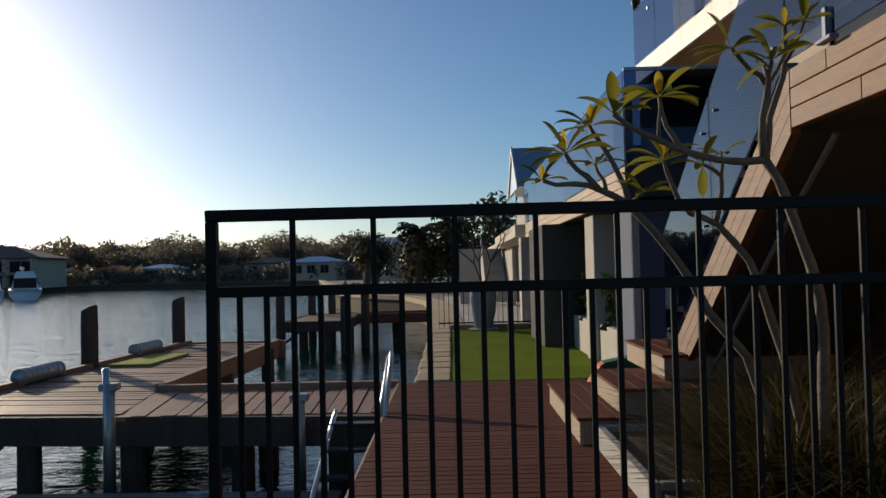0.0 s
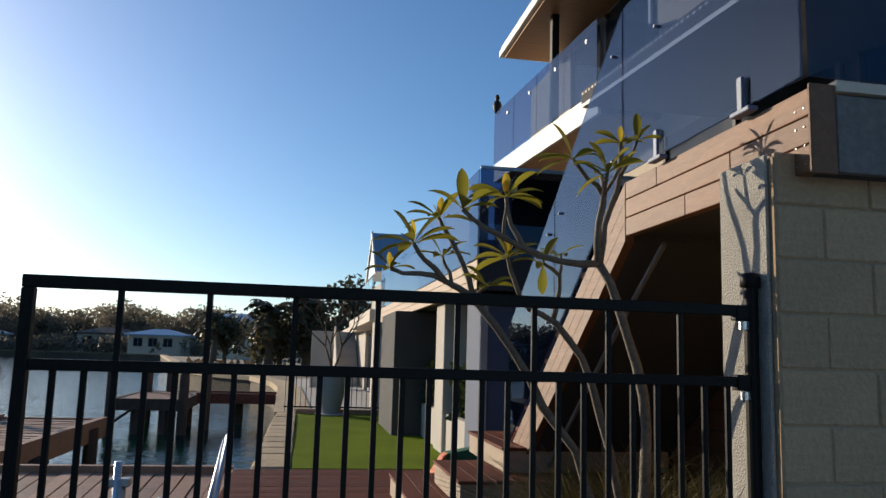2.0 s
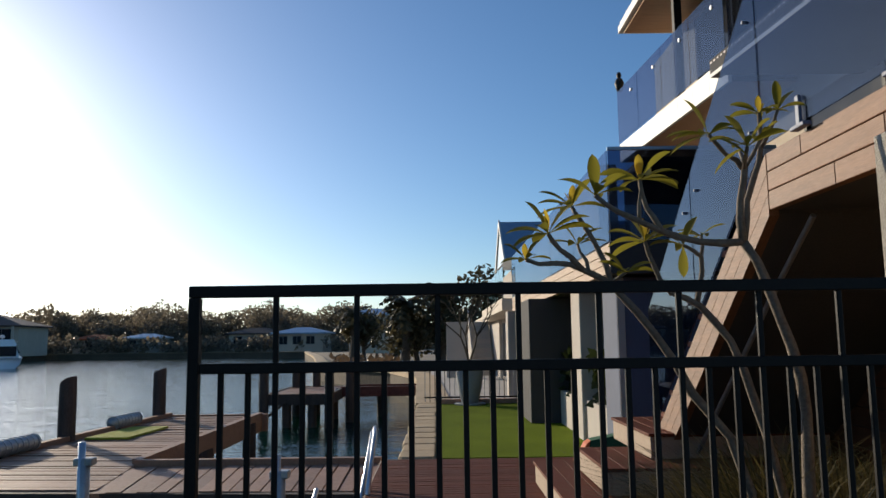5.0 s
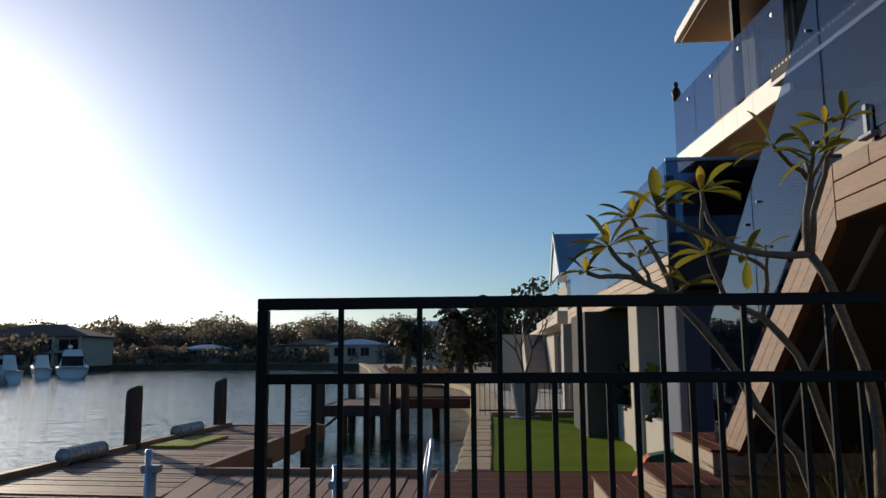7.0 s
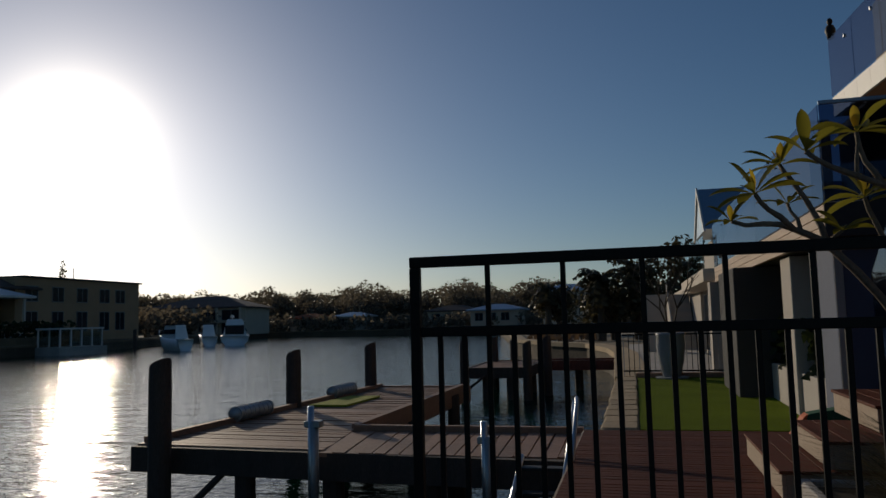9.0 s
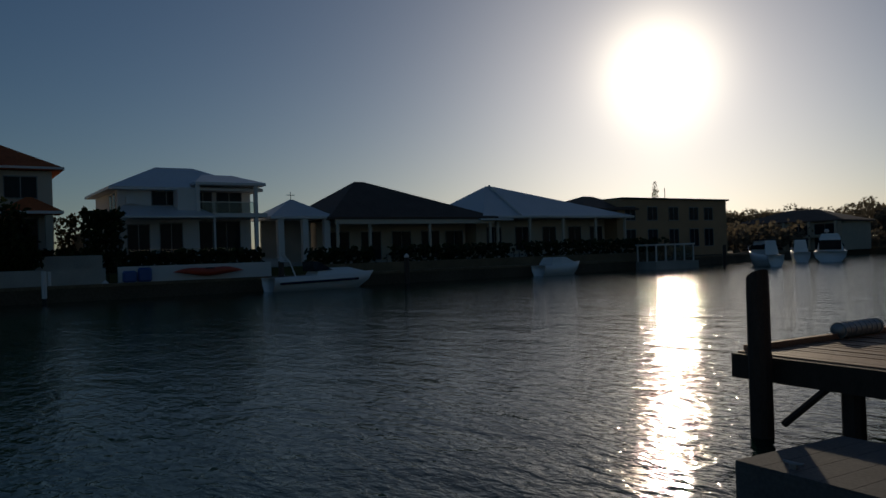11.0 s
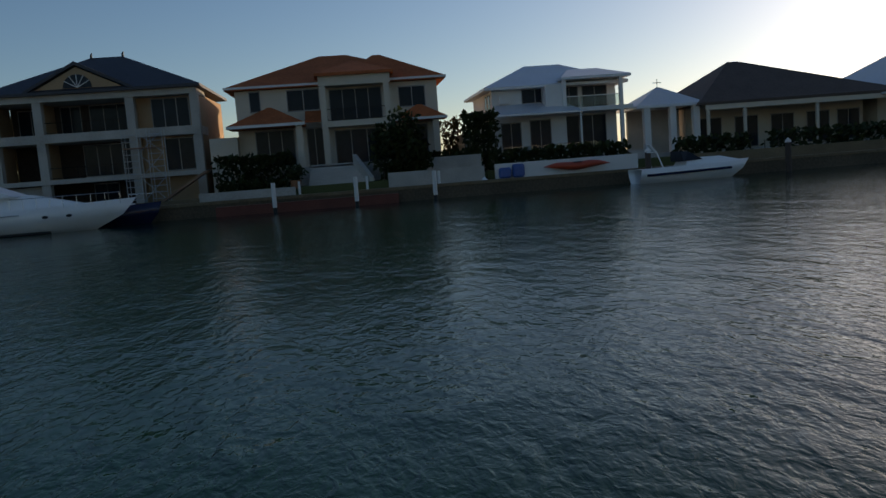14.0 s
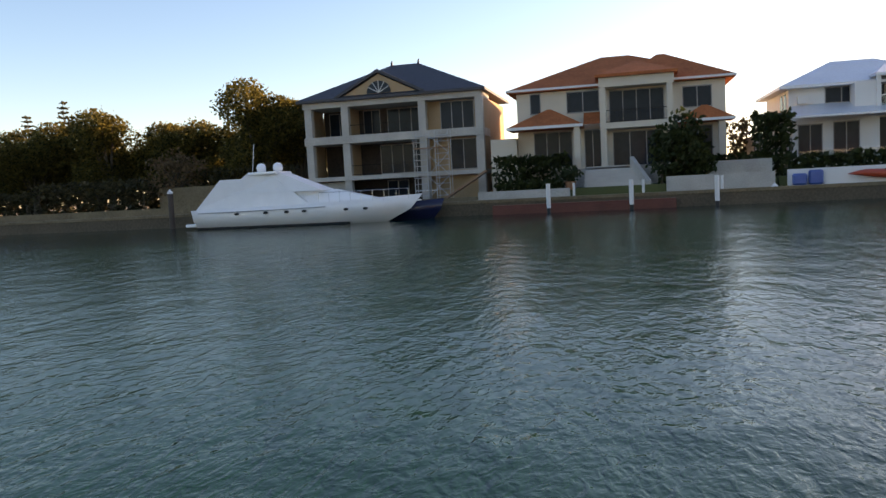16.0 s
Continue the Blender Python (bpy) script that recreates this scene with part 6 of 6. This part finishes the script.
# trees beside the loggia house
far_tree(-32.8, 13, 1.0, 11.8, 9.5, "tall dense coastal tree beside the loggia house", LEAF_GUM, 19000, 0.27, 0.2)
far_tree(-29.8, 16, 1.0, 10.6, 7.0, "tall dense coastal tree beside the loggia house", LEAF_GUM, 12000, 0.27, 0.2)
for s, n, hh, ww in ((-38.5, 17, 8.6, 8), (-42.5, 15, 9.0, 8.5), (-46.5, 18, 9.6, 8.5), (-50.5, 15, 10.2, 9), (-54.5, 18, 9.6, 9), (-58.5, 14, 9.6, 9), (-63.0, 18, 9.4, 9.5), (-67, 14, 9.2, 9), (-71, 18, 9.0, 9.5), (-76, 15, 9.0, 10), (-82, 16, 9.0, 10)):
    far_tree(s, n, 1.0, hh, ww, "bushy coastal tree with sunlit crown", LEAF_GUM, 13000, 0.27, 0.26)
far_tree(-39.0, 8.6, 1.0, 5.6, 5.4, "dry twiggy tree with a bent pale trunk", LEAF_DRY, 1300, 0.3, 0.5)
for a in ((-52, 6.0, 1.0, -40.5, 8.6, 4.0, 1500), (-60, 6.5, 1.0, -53, 8.5, 3.4, 800), (-70, 7, 1.0, -61, 9, 3.4, 900), (-37, 9, 1.0, -28, 11, 4.6, 1000), (-84, 9, 1.0, -70, 12, 5.0, 900), (-95, 22, 1.0, -60, 26, 7.0, 3200), (-60, 22, 1.0, -26, 26, 7.0, 3200)):
    hedge("canal_shrub", BANK, *a[:6], "dense dark shrubs behind the sea wall", LEAF_DARK, rng, a[6], 1.2 if a[1] > 20 else 0.42, "shrub")
for s, n, top in ((-67.5, 30, 14.9), (-63.1, 30, 13.7), (-72.9, 30, 13.4)):
    p = far_at(s, n, 0.86)
    np_ = thing("norfolk_pine", "tiered norfolk pine rising behind the trees", "tree", "norfolk pines")
    m = Mesh()
    m.tube([p, p + Vector((0, 0, top - 1))], [0.25, 0.03], 6)
    part("trunk", m, BARK_DARK, np_)
    m = Mesh()
    for i in range(15):
        z = top * (0.35 + 0.62 * i / 15)
        L = 2.6 * (1 - i / 16)
        for k in range(6):
            w = k * 1.047 + i * 0.4
            a = p + Vector((0, 0, z))
            b = a + Vector((math.cos(w) * L, math.sin(w) * L, 0.12 * L))
            m.tube([a, b], [0.14, 0.04], 4)
            for q in range(5):
                leaf_quad(m, a.lerp(b, 0.3 + 0.16 * q), 0.35, rng, 0.6)
    part("crown", m, LEAF_DARK, np_)
p = far_at(78.5, 15, 1)
cy = thing("cypress", "slim dark cypress against the sky", "tree")
m = Mesh()
m.tube([p, p + Vector((0, 0, 9.2))], [0.2, 0.03], 6)
part("trunk", m, BARK_DARK, cy)
m = Mesh()
crown(m, [(p.x, p.y, p.z + 2 + i, 1.2 * (1 - i / 10), 1.2 * (1 - i / 10), 0.9) for i in range(8)], 1800, 0.22, rng)
part("crown", m, LEAF_DARK, cy)


# ---- boats ----
def hull(mm, s0, s1, n, beam_w, sheer0, sheer1, flare=0.82, bow=0.45, k=18, z0=-0.4, tz0=None):
    """A planing hull from transom s0 to stem s1: deck edge, chine and keel rings."""
    rows = []
    for i in range(k + 1):
        t = i / k
        w = beam_w / 2 * (1 if t < bow else math.cos((t - bow) / (1 - bow) * math.pi / 2) ** 0.75)
        z = sheer0 + (sheer1 - sheer0) * t ** 1.6
        s = s0 + (s1 - s0) * t
        rake = 0.16 * (s1 - s0) * max(0, t - 0.55) / 0.45
        rows.append([(s, n - w, z), (s - rake * 0.35, n - w * flare - 0.0, z * 0.45), (s - rake, n - w * 0.62, -0.02), (s - rake, n, z0 * (1 - t * 0.6)), (s - rake, n + w * 0.62, -0.02), (s - rake * 0.35, n + w * flare, z * 0.45), (s, n + w, z)])
    b = len(mm.v)
    for r in rows:
        mm.v += r
    for i in range(k):
        for j in range(6):
            a = b + i * 7 + j
            mm.f.append((a, a + 1, a + 8, a + 7))
    mm.f.append(tuple(b + j for j in range(7)))
    for i in range(k):
        mm.f.append((b + i * 7, b + i * 7 + 7, b + i * 7 + 13, b + i * 7 + 6))
    return mm


def cabin(mm, s0, s1, n, w0, w1, z0, z1, fwd, aft):
    mm.solid([(s0, n - w0 / 2, z0), (s1, n - w1 / 2, z0), (s1, n + w1 / 2, z0), (s0, n + w0 / 2, z0)],
             [(s0 + aft, n - w0 * 0.38, z1), (s1 - fwd, n - w1 * 0.36, z1), (s1 - fwd, n + w1 * 0.36, z1), (s0 + aft, n + w0 * 0.38, z1)])
    return mm


c = thing("motor_cruiser", "large white motor cruiser under canvas covers", "boat", at=BANK @ Matrix.Translation((-1.45, 0, 0)) @ Matrix.Diagonal((0.89, 1, 1, 1)))
CN = -3.2
m = Mesh()
hull(m, -31.0, -13.2, CN, 4.4, 1.35, 1.75, 0.9, 0.5)
part("hull", m, GELCOAT, c, "", True)
m = Mesh()
m.box(-31.8, CN - 1.9, 0.22, -30.9, CN + 1.9, 0.42, 0.05)
part("swim_platform", m, GELCOAT, c)
m = Mesh()
ring = []
for i in range(15):
    t = i / 18
    wd = 2.2 * (1 if t < 0.5 else math.cos((t - 0.5) / 0.5 * math.pi / 2) ** 0.75)
    ring.append((-31.0 + 17.8 * t - 0.16 * 17.8 * max(0, t - 0.55) / 0.45, CN - wd * 0.66 - 0.02, 0.05))
m.tube(ring, 0.11, 6)
part("boot_stripe", m, BLACK, c)
m = Mesh()
cabin(m, -25.0, -15.6, CN, 3.4, 0.7, 1.40, 2.35, 4.4, 0.2)
part("foredeck", m, GELCOAT, c, "", False)
m = Mesh()
cabin(m, -30.7, -21.5, CN, 4.0, 3.0, 1.36, 3.35, 3.0, 1.9)
part("canvas_cover", m, CANVAS, c, "taut white canvas cover")
m = Mesh()
cabin(m, -28.6, -20.6, CN, 3.3, 2.4, 2.3, 3.65, 3.6, 1.9)
part("screen_cover", m, CANVAS, c)
m = Mesh()
m.box(-26.6, CN - 1.3, 3.55, -24.2, CN + 1.3, 3.75, 0.06)
part("radar_arch", m, GELCOAT, c)
for s in (-26.1, -24.7):
    m = Mesh()
    m.lathe(s, CN, [(0.2, 3.75), (0.34, 3.82), (0.38, 4.0), (0.34, 4.2), (0.2, 4.34), (0.001, 4.38)], 16)
    part("radar_dome", m, GELCOAT, c, "white radar dome", True)
m = Mesh()
m.tube([(-26.9, CN, 3.6), (-26.6, CN, 5.7)], 0.025, 6)
part("aerial", m, WHITE, c)
for s in (-27.2, -24.8, -23.1, -21.7, -18.4, -16.9):
    m = Mesh()
    m.tube([(s - 0.17, CN - 2.155, 1.0), (s, CN - 2.16, 1.0), (s + 0.17, CN - 2.155, 1.0)], [0.06, 0.10, 0.06], 10)
    part("porthole", m, BLACK, c)
m = Mesh()
for s in range(9):
    x = -20.5 + s * 0.82
    w = 2.1 * (1 if s < 3 else math.cos((s - 3) / 6.2 * 1.4) ** 0.75)
    m.tube([(x, CN - w, 1.5), (x, CN - w, 2.15)], 0.018, 5)
    if s:
        m.tube([(px_, CN - pw_, 2.15), (x, CN - w, 2.15)], 0.02, 5)
    px_, pw_ = x, w
part("bow_rail", m, STAINLESS, c)
m = Mesh()
m.tube([(-30.4, CN - 2.21, 1.14), (-24, CN - 2.22, 1.17), (-20, CN - 2.15, 1.22)], 0.035, 6)
part("rub_strip", m, GALV, c)
b2 = thing("navy_boat", "small navy-hulled boat behind the cruiser's bow", "boat", at=BANK)
m = Mesh()
hull(m, -17.2, -12.2, -1.3, 1.8, 1.15, 1.35, 0.85, 0.4, 12)
part("hull", m, NAVY, b2, "", True)
m = Mesh()
m.box(-16.9, -2.1, 1.16, -14.0, -0.5, 1.32, 0.05)
part("cover", m, CANVAS, b2)
m = Mesh()
m.tube([(-14.0, -1.9, 1.2), (-14.0, -1.9, 1.9), (-12.6, -1.5, 1.9)], 0.02, 5)
part("rail", m, STAINLESS, b2)

b3 = thing("sports_boat", "white sports boat with a navy stripe at its mooring", "boat", at=BANK)
BN = -2.0
m = Mesh()
hull(m, 19.0, 27.2, BN, 2.5, 0.95, 1.2, 0.9, 0.45, 14)
part("hull", m, GELCOAT, b3, "", True)
m = Mesh()
for i in range(8):
    t0, t1 = 19.4 + i * 0.75, 19.4 + (i + 1) * 0.75
    m.tube([(t0, BN - 1.235 + max(0, t0 - 23) * 0.10, 0.55 + 0.015 * i), (t1, BN - 1.235 + max(0, t1 - 23) * 0.10, 0.56 + 0.015 * i)], 0.09, 6)
part("stripe", m, NAVY, b3)
m = Mesh()
cabin(m, 22.2, 27.0, BN, 2.0, 0.5, 1.02, 1.5, 2.0, 0.2)
part("foredeck", m, GELCOAT, b3)
m = Mesh()
m.solid([(22.0, BN - 1.0, 1.3), (22.1, BN - 1.0, 1.3), (23.6, BN - 0.6, 1.35), (23.6, BN + 0.6, 1.35), (22.1, BN + 1.0, 1.3), (22.0, BN + 1.0, 1.3)], [(21.9, BN - 0.8, 2.0), (21.95, BN - 0.8, 2.0), (22.6, BN - 0.5, 1.95), (22.6, BN + 0.5, 1.95), (21.95, BN + 0.8, 2.0), (21.9, BN + 0.8, 2.0)])
part("windscreen", m, GLASS_DARK, b3)
m = Mesh()
m.tube([(20.6, BN - 1.0, 1.0), (20.2, BN - 0.95, 2.05), (20.2, BN + 0.95, 2.05), (20.6, BN + 1.0, 1.0)], 0.05, 8)
part("arch", m, GELCOAT, b3)
m = Mesh()
m.tube([(20.2, BN - 0.8, 2.05), (19.7, BN - 0.8, 2.6)], 0.09, 8)
part("light_mast", m, WHITE, b3)
b4 = thing("small_runabout", "small covered runabout on the far sea wall", "boat", at=BANK)
m = Mesh()
hull(m, 44.0, 49.0, -1.2, 1.9, 0.9, 1.2, 0.9, 0.4, 12)
part("hull", m, GELCOAT, b4, "", True)
m = Mesh()
cabin(m, 44.8, 48.4, -1.2, 1.7, 0.8, 0.95, 1.6, 1.4, 0.4)
part("cover", m, CANVAS, b4)

barge = thing("house_barge", "small barge with a glazed white cabin", "boat")
barge.matrix_world = Matrix.Translation((-51.5, 61.5, 0)) @ Matrix.Rotation(radians(-8), 4, "Z")
pieces(barge, "deck", WHITE_DIRTY, (-1.6, -2.6, -0.2, 1.6, 2.9, 0.75))
pieces(barge, "roof", WHITE, (-1.5, -2.5, 2.35, 1.5, 2.6, 2.5))
for y in (-2.4, -1.2, 0.0, 1.2, 2.4):
    pieces(barge, "post", WHITE, (1.3, y, 0.75, 1.42, y + 0.12, 2.35), (-1.42, y, 0.75, -1.3, y + 0.12, 2.35))
pieces(barge, "glazing", GLASS_CLEAR, (1.35, -2.3, 0.9, 1.37, 2.4, 2.3), (-1.37, -2.3, 0.9, -1.35, 2.4, 2.3))


def cruiser_far(x, y, turn, L, label, fly=True):
    ob = thing("moored_cruiser", label, "boat", "far moored boats")
    ob.matrix_world = Matrix.Translation((x, y, 0)) @ Matrix.Rotation(radians(turn), 4, "Z")
    mm = Mesh()
    hull(mm, -L / 2, L / 2, 0, L * 0.3, 1.1, 1.5, 0.9, 0.4, 12)
    part("hull", mm, GELCOAT, ob, "", True)
    mm = Mesh()
    cabin(mm, -L * 0.36, L * 0.28, 0, L * 0.25, L * 0.2, 1.15, 2.5, L * 0.14, 0.3)
    cab = part("cabin", mm, GELCOAT, ob)
    mm = Mesh()
    cabin(mm, -L * 0.33, L * 0.25, 0, L * 0.262, L * 0.205, 1.65, 2.2, L * 0.06, 0.12)
    part("window_band", mm, GLASS_DARK, cab)
    if fly:
        part("saloon_door", Mesh().box(-L * 0.37, -L * 0.10, 1.3, -L * 0.335, L * 0.10, 2.36, 0.02), GLASS_DARK, cab, "dark glazed saloon door")
        mm = Mesh()
        cabin(mm, -L * 0.3, L * 0.08, 0, L * 0.2, L * 0.17, 2.5, 3.1, 0.5, 0.1)
        part("flybridge", mm, GELCOAT, ob)
        for q in (-0.2, -0.05):
            mm = Mesh()
            mm.tube([(L * q, 0.3, 3.0), (L * q, 0.3, 3.25), (L * q, 0.3, 3.3), (L * q, 0.3, 3.5), (L * q, 0.3, 3.62)], [0.05, 0.05, 0.24, 0.24, 0.08], 10)
            part("radar_post", mm, WHITE, ob)
    else:
        mm = Mesh()
        mm.box(-L * 0.3, -L * 0.11, 2.5, L * 0.15, L * 0.11, 2.62)
        part("canopy", mm, NAVY, ob)
    mm = Mesh()
    mm.tube([(L * 0.3, 0.6, 1.5), (L * 0.46, 0.2, 2.0), (L * 0.46, -0.2, 2.0), (L * 0.3, -0.6, 1.5)], 0.03, 5)
    part("bow_rail", mm, STAINLESS, ob)
    return ob


cruiser_far(-44.6, 67.5, 150, 5.4, "small dark-topped cabin cruiser at a far mooring", False)
cruiser_far(-48.1, 86, 119, 11, "white flybridge cruiser seen from its stern", True)
cruiser_far(-49.6, 82, 128, 6.0, "white runabout moored beside the flybridge cruiser", False)
for x, y in ((-47.8, 66), (-45.5, 70), (-50, 78)):
    pile("far_mooring_pile", x, y, -1, 2.2, 0.16, "dark timber mooring pile in the canal", "pile", "canal piles")

# ---- north shore ----
rng = random.Random(77)
for x, y, w, hh, rf, lb in ((-52, 137, 6.5, 2.7, METAL_PALE, "low far house with pale hipped roof"), (-33, 138, 9, 3.2, TILE_BROWN, "low far house among trees"), (-22.4, 124, 8.0, 3.0, METAL_BLUE, "far house with blue-grey roof above the bend"),
                            (-72, 116, 17, 4.6, TILE_BROWN, "large far two-storey house behind the boats"), (-62, 138, 7, 2.6, TILE_RED, "low far house with tiled roof"), (-8, 100, 7, 5.0, METAL_BLUE, "blue-grey roofed house behind the palms")):
    ob = thing("shore_house", lb, "house", "far shore houses")
    ob.matrix_world = Matrix.Translation((x, y, 0.8)) @ Matrix.Rotation(rng.uniform(-0.2, 0.2), 4, "Z")
    pieces(ob, "wall", BEIGE if rf is not METAL_PALE or w > 6.5 else WALL_GREY, (-w / 2, 0, 0, w / 2, w * 0.7, hh))
    m = Mesh()
    hip(m, -w / 2 - 0.6, -0.6, w / 2 + 0.6, w * 0.7 + 0.6, hh + 0.15, -w * 0.15, w * 0.15, w * 0.35, hh + w * 0.13)
    part("roof", m, rf, ob)
    if w < 15:
        for k in range(3):
            window(ob, -w * 0.4 + k * w * 0.28, -w * 0.4 + k * w * 0.28 + w * 0.17, hh * 0.45, hh * 0.85, 0, 1)
    else:
        for k in range(4):
            a = -w * 0.46 + k * w * 0.24
            for z in (0.3, hh * 0.55):
                window(ob, a, a + w * 0.19, z, z + hh * 0.36, 0, 1)
        for k in range(5):
            a = -w * 0.475 + k * w * 0.237
            pieces(ob, "balcony_post", BEIGE, (a - 0.15, -1.3, 0, a + 0.15, -1.0, hh))
        pieces(ob, "balcony", BEIGE, (-w * 0.5, -1.4, hh * 0.46, w * 0.5, -0.01, hh * 0.51))
m = Mesh()
for i in range(230):
    t = rng.random()
    x = -165 + 162 * t
    y = rng.choice((150, 160, 172)) + rng.uniform(-5, 5) - 40 * max(0, t - 0.82)
    hgt = (y - 130) * 0.06 + rng.uniform(5.0, 7.6) + (1.4 if rng.random() < 0.2 else 0)
    for q in range(5):
        cx, cy_, r = x + rng.uniform(-3, 3), y + rng.uniform(-2, 2), rng.uniform(1.7, 3.0)
        crown(m, [(cx, cy_, 0.9 + hgt - r * 0.8 - q * 1.3, r, r, r * 0.75)], 190, 0.42, rng)
    m.tube([(x, y, 0.8), (x, y, hgt * 0.8)], [0.25, 0.1], 5)
tagged(part("far_woods", m, LEAF_SHORE), "low belt of dark trees along the far shore", "woods", "", "stuff")
m = Mesh()
for i in range(120):
    x = -72 + i * 0.5 + rng.uniform(-0.6, 0.6)
    y = 132 + rng.uniform(0, 5) - 0.9 * max(0, x + 39) * 0.5
    crown(m, [(x, y + rng.choice((0, 4, 9)), 1.6 + rng.uniform(0, 1.2), 1.6, 1.6, 1.3)], 55, 0.6, rng)
tagged(part("shore_scrub", m, LEAF_SHORE), "low dark scrub along the far shore", "scrub", "", "stuff")
m = Mesh()
for i in range(110):
    t = i / 109
    s, n = 72 + 40 * t + rng.uniform(-2, 2), 14 + rng.uniform(0, 16)
    q = far_at(s, n)
    crown(m, [(q.x, q.y, 2.6 + rng.uniform(0, 1.8), 2.4, 2.4, 1.7)], 45, 0.7, rng)
tagged(part("bank_woods", m, LEAF_SHORE), "dark trees behind the far moorings", "woods", "", "stuff")
for x, y, w, hh in ((-12.5, 108, 9, 1.9),):
    m = Mesh()
    m.box(x, y, 0.9, x + w, y + 0.4, 0.9 + hh, 0.02)
    structure("wall_shore_limestone", m, LIMESTONE, "sunlit limestone garden wall by the bend", "wall")
m = Mesh()
for i in range(260):
    x, y = rng.uniform(-9, -2.2), rng.uniform(44, 62)
    if x < -12 + (75 - y) * 0.17 + 1.2:
        continue
    leaf_quad(m, Vector((x, y, 0.95)), 0.6, rng)
tagged(part("dry_grass", m, LEAF_DRY), "dry tawny grass on the bank by the bend", "grass", "", "stuff")


# ---- laid pieces: deck boards, cap stones, wall blocks ----
board_mesh = Mesh().box(-0.02, 0, 0, 3.24, 0.0925, 0.052, 0.004).made("board")
board_mesh.materials.append(DECK_RED)
for i in range(70):
    y = 2.05 + i * 0.0992
    ob = new("board", board_mesh)
    ob.location = (-0.62, y, 0.948 + rnd(-0.0015, 0.0015))
    ob.parent = deck
caps = tagged(new("trim_cap_stones"), "sandstone cap stones edging the lawn", "sea wall", "", "structure")
rng = random.Random(3)
for i in range(13):
    y0 = 9.02 + i * 0.585
    x0, x1, z1, c = -0.46 + rng.uniform(-0.015, 0.015), -0.03 + rng.uniform(-0.01, 0.01), 1.02 + rng.uniform(-0.008, 0.012), 0.035
    mm = Mesh()
    mm.box(x0, y0 + 0.008, 0.80, x1, y0 + 0.577, z1, c)
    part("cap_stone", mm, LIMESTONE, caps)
block_mesh = Mesh().box(0, 0, 0, 0.385, 0.03, 0.192, 0.006).made("block")
block_mesh.materials.append(BLOCK)
half_mesh = Mesh().box(0, 0, 0, 0.19, 0.03, 0.192, 0.006).made("block")
half_mesh.materials.append(BLOCK)
for r in range(11):
    z = 0.895 + r * 0.2
    x = 1.72
    first = True
    while x < 3.9:
        me = half_mesh if (first and r % 2) else block_mesh
        ob = new("block", me)
        ob.location = (x, 2.666 + rnd(-0.003, 0.003), z)
        ob.parent = BLOCK_PIER
        x += 0.196 if me is half_mesh else 0.392
        first = False
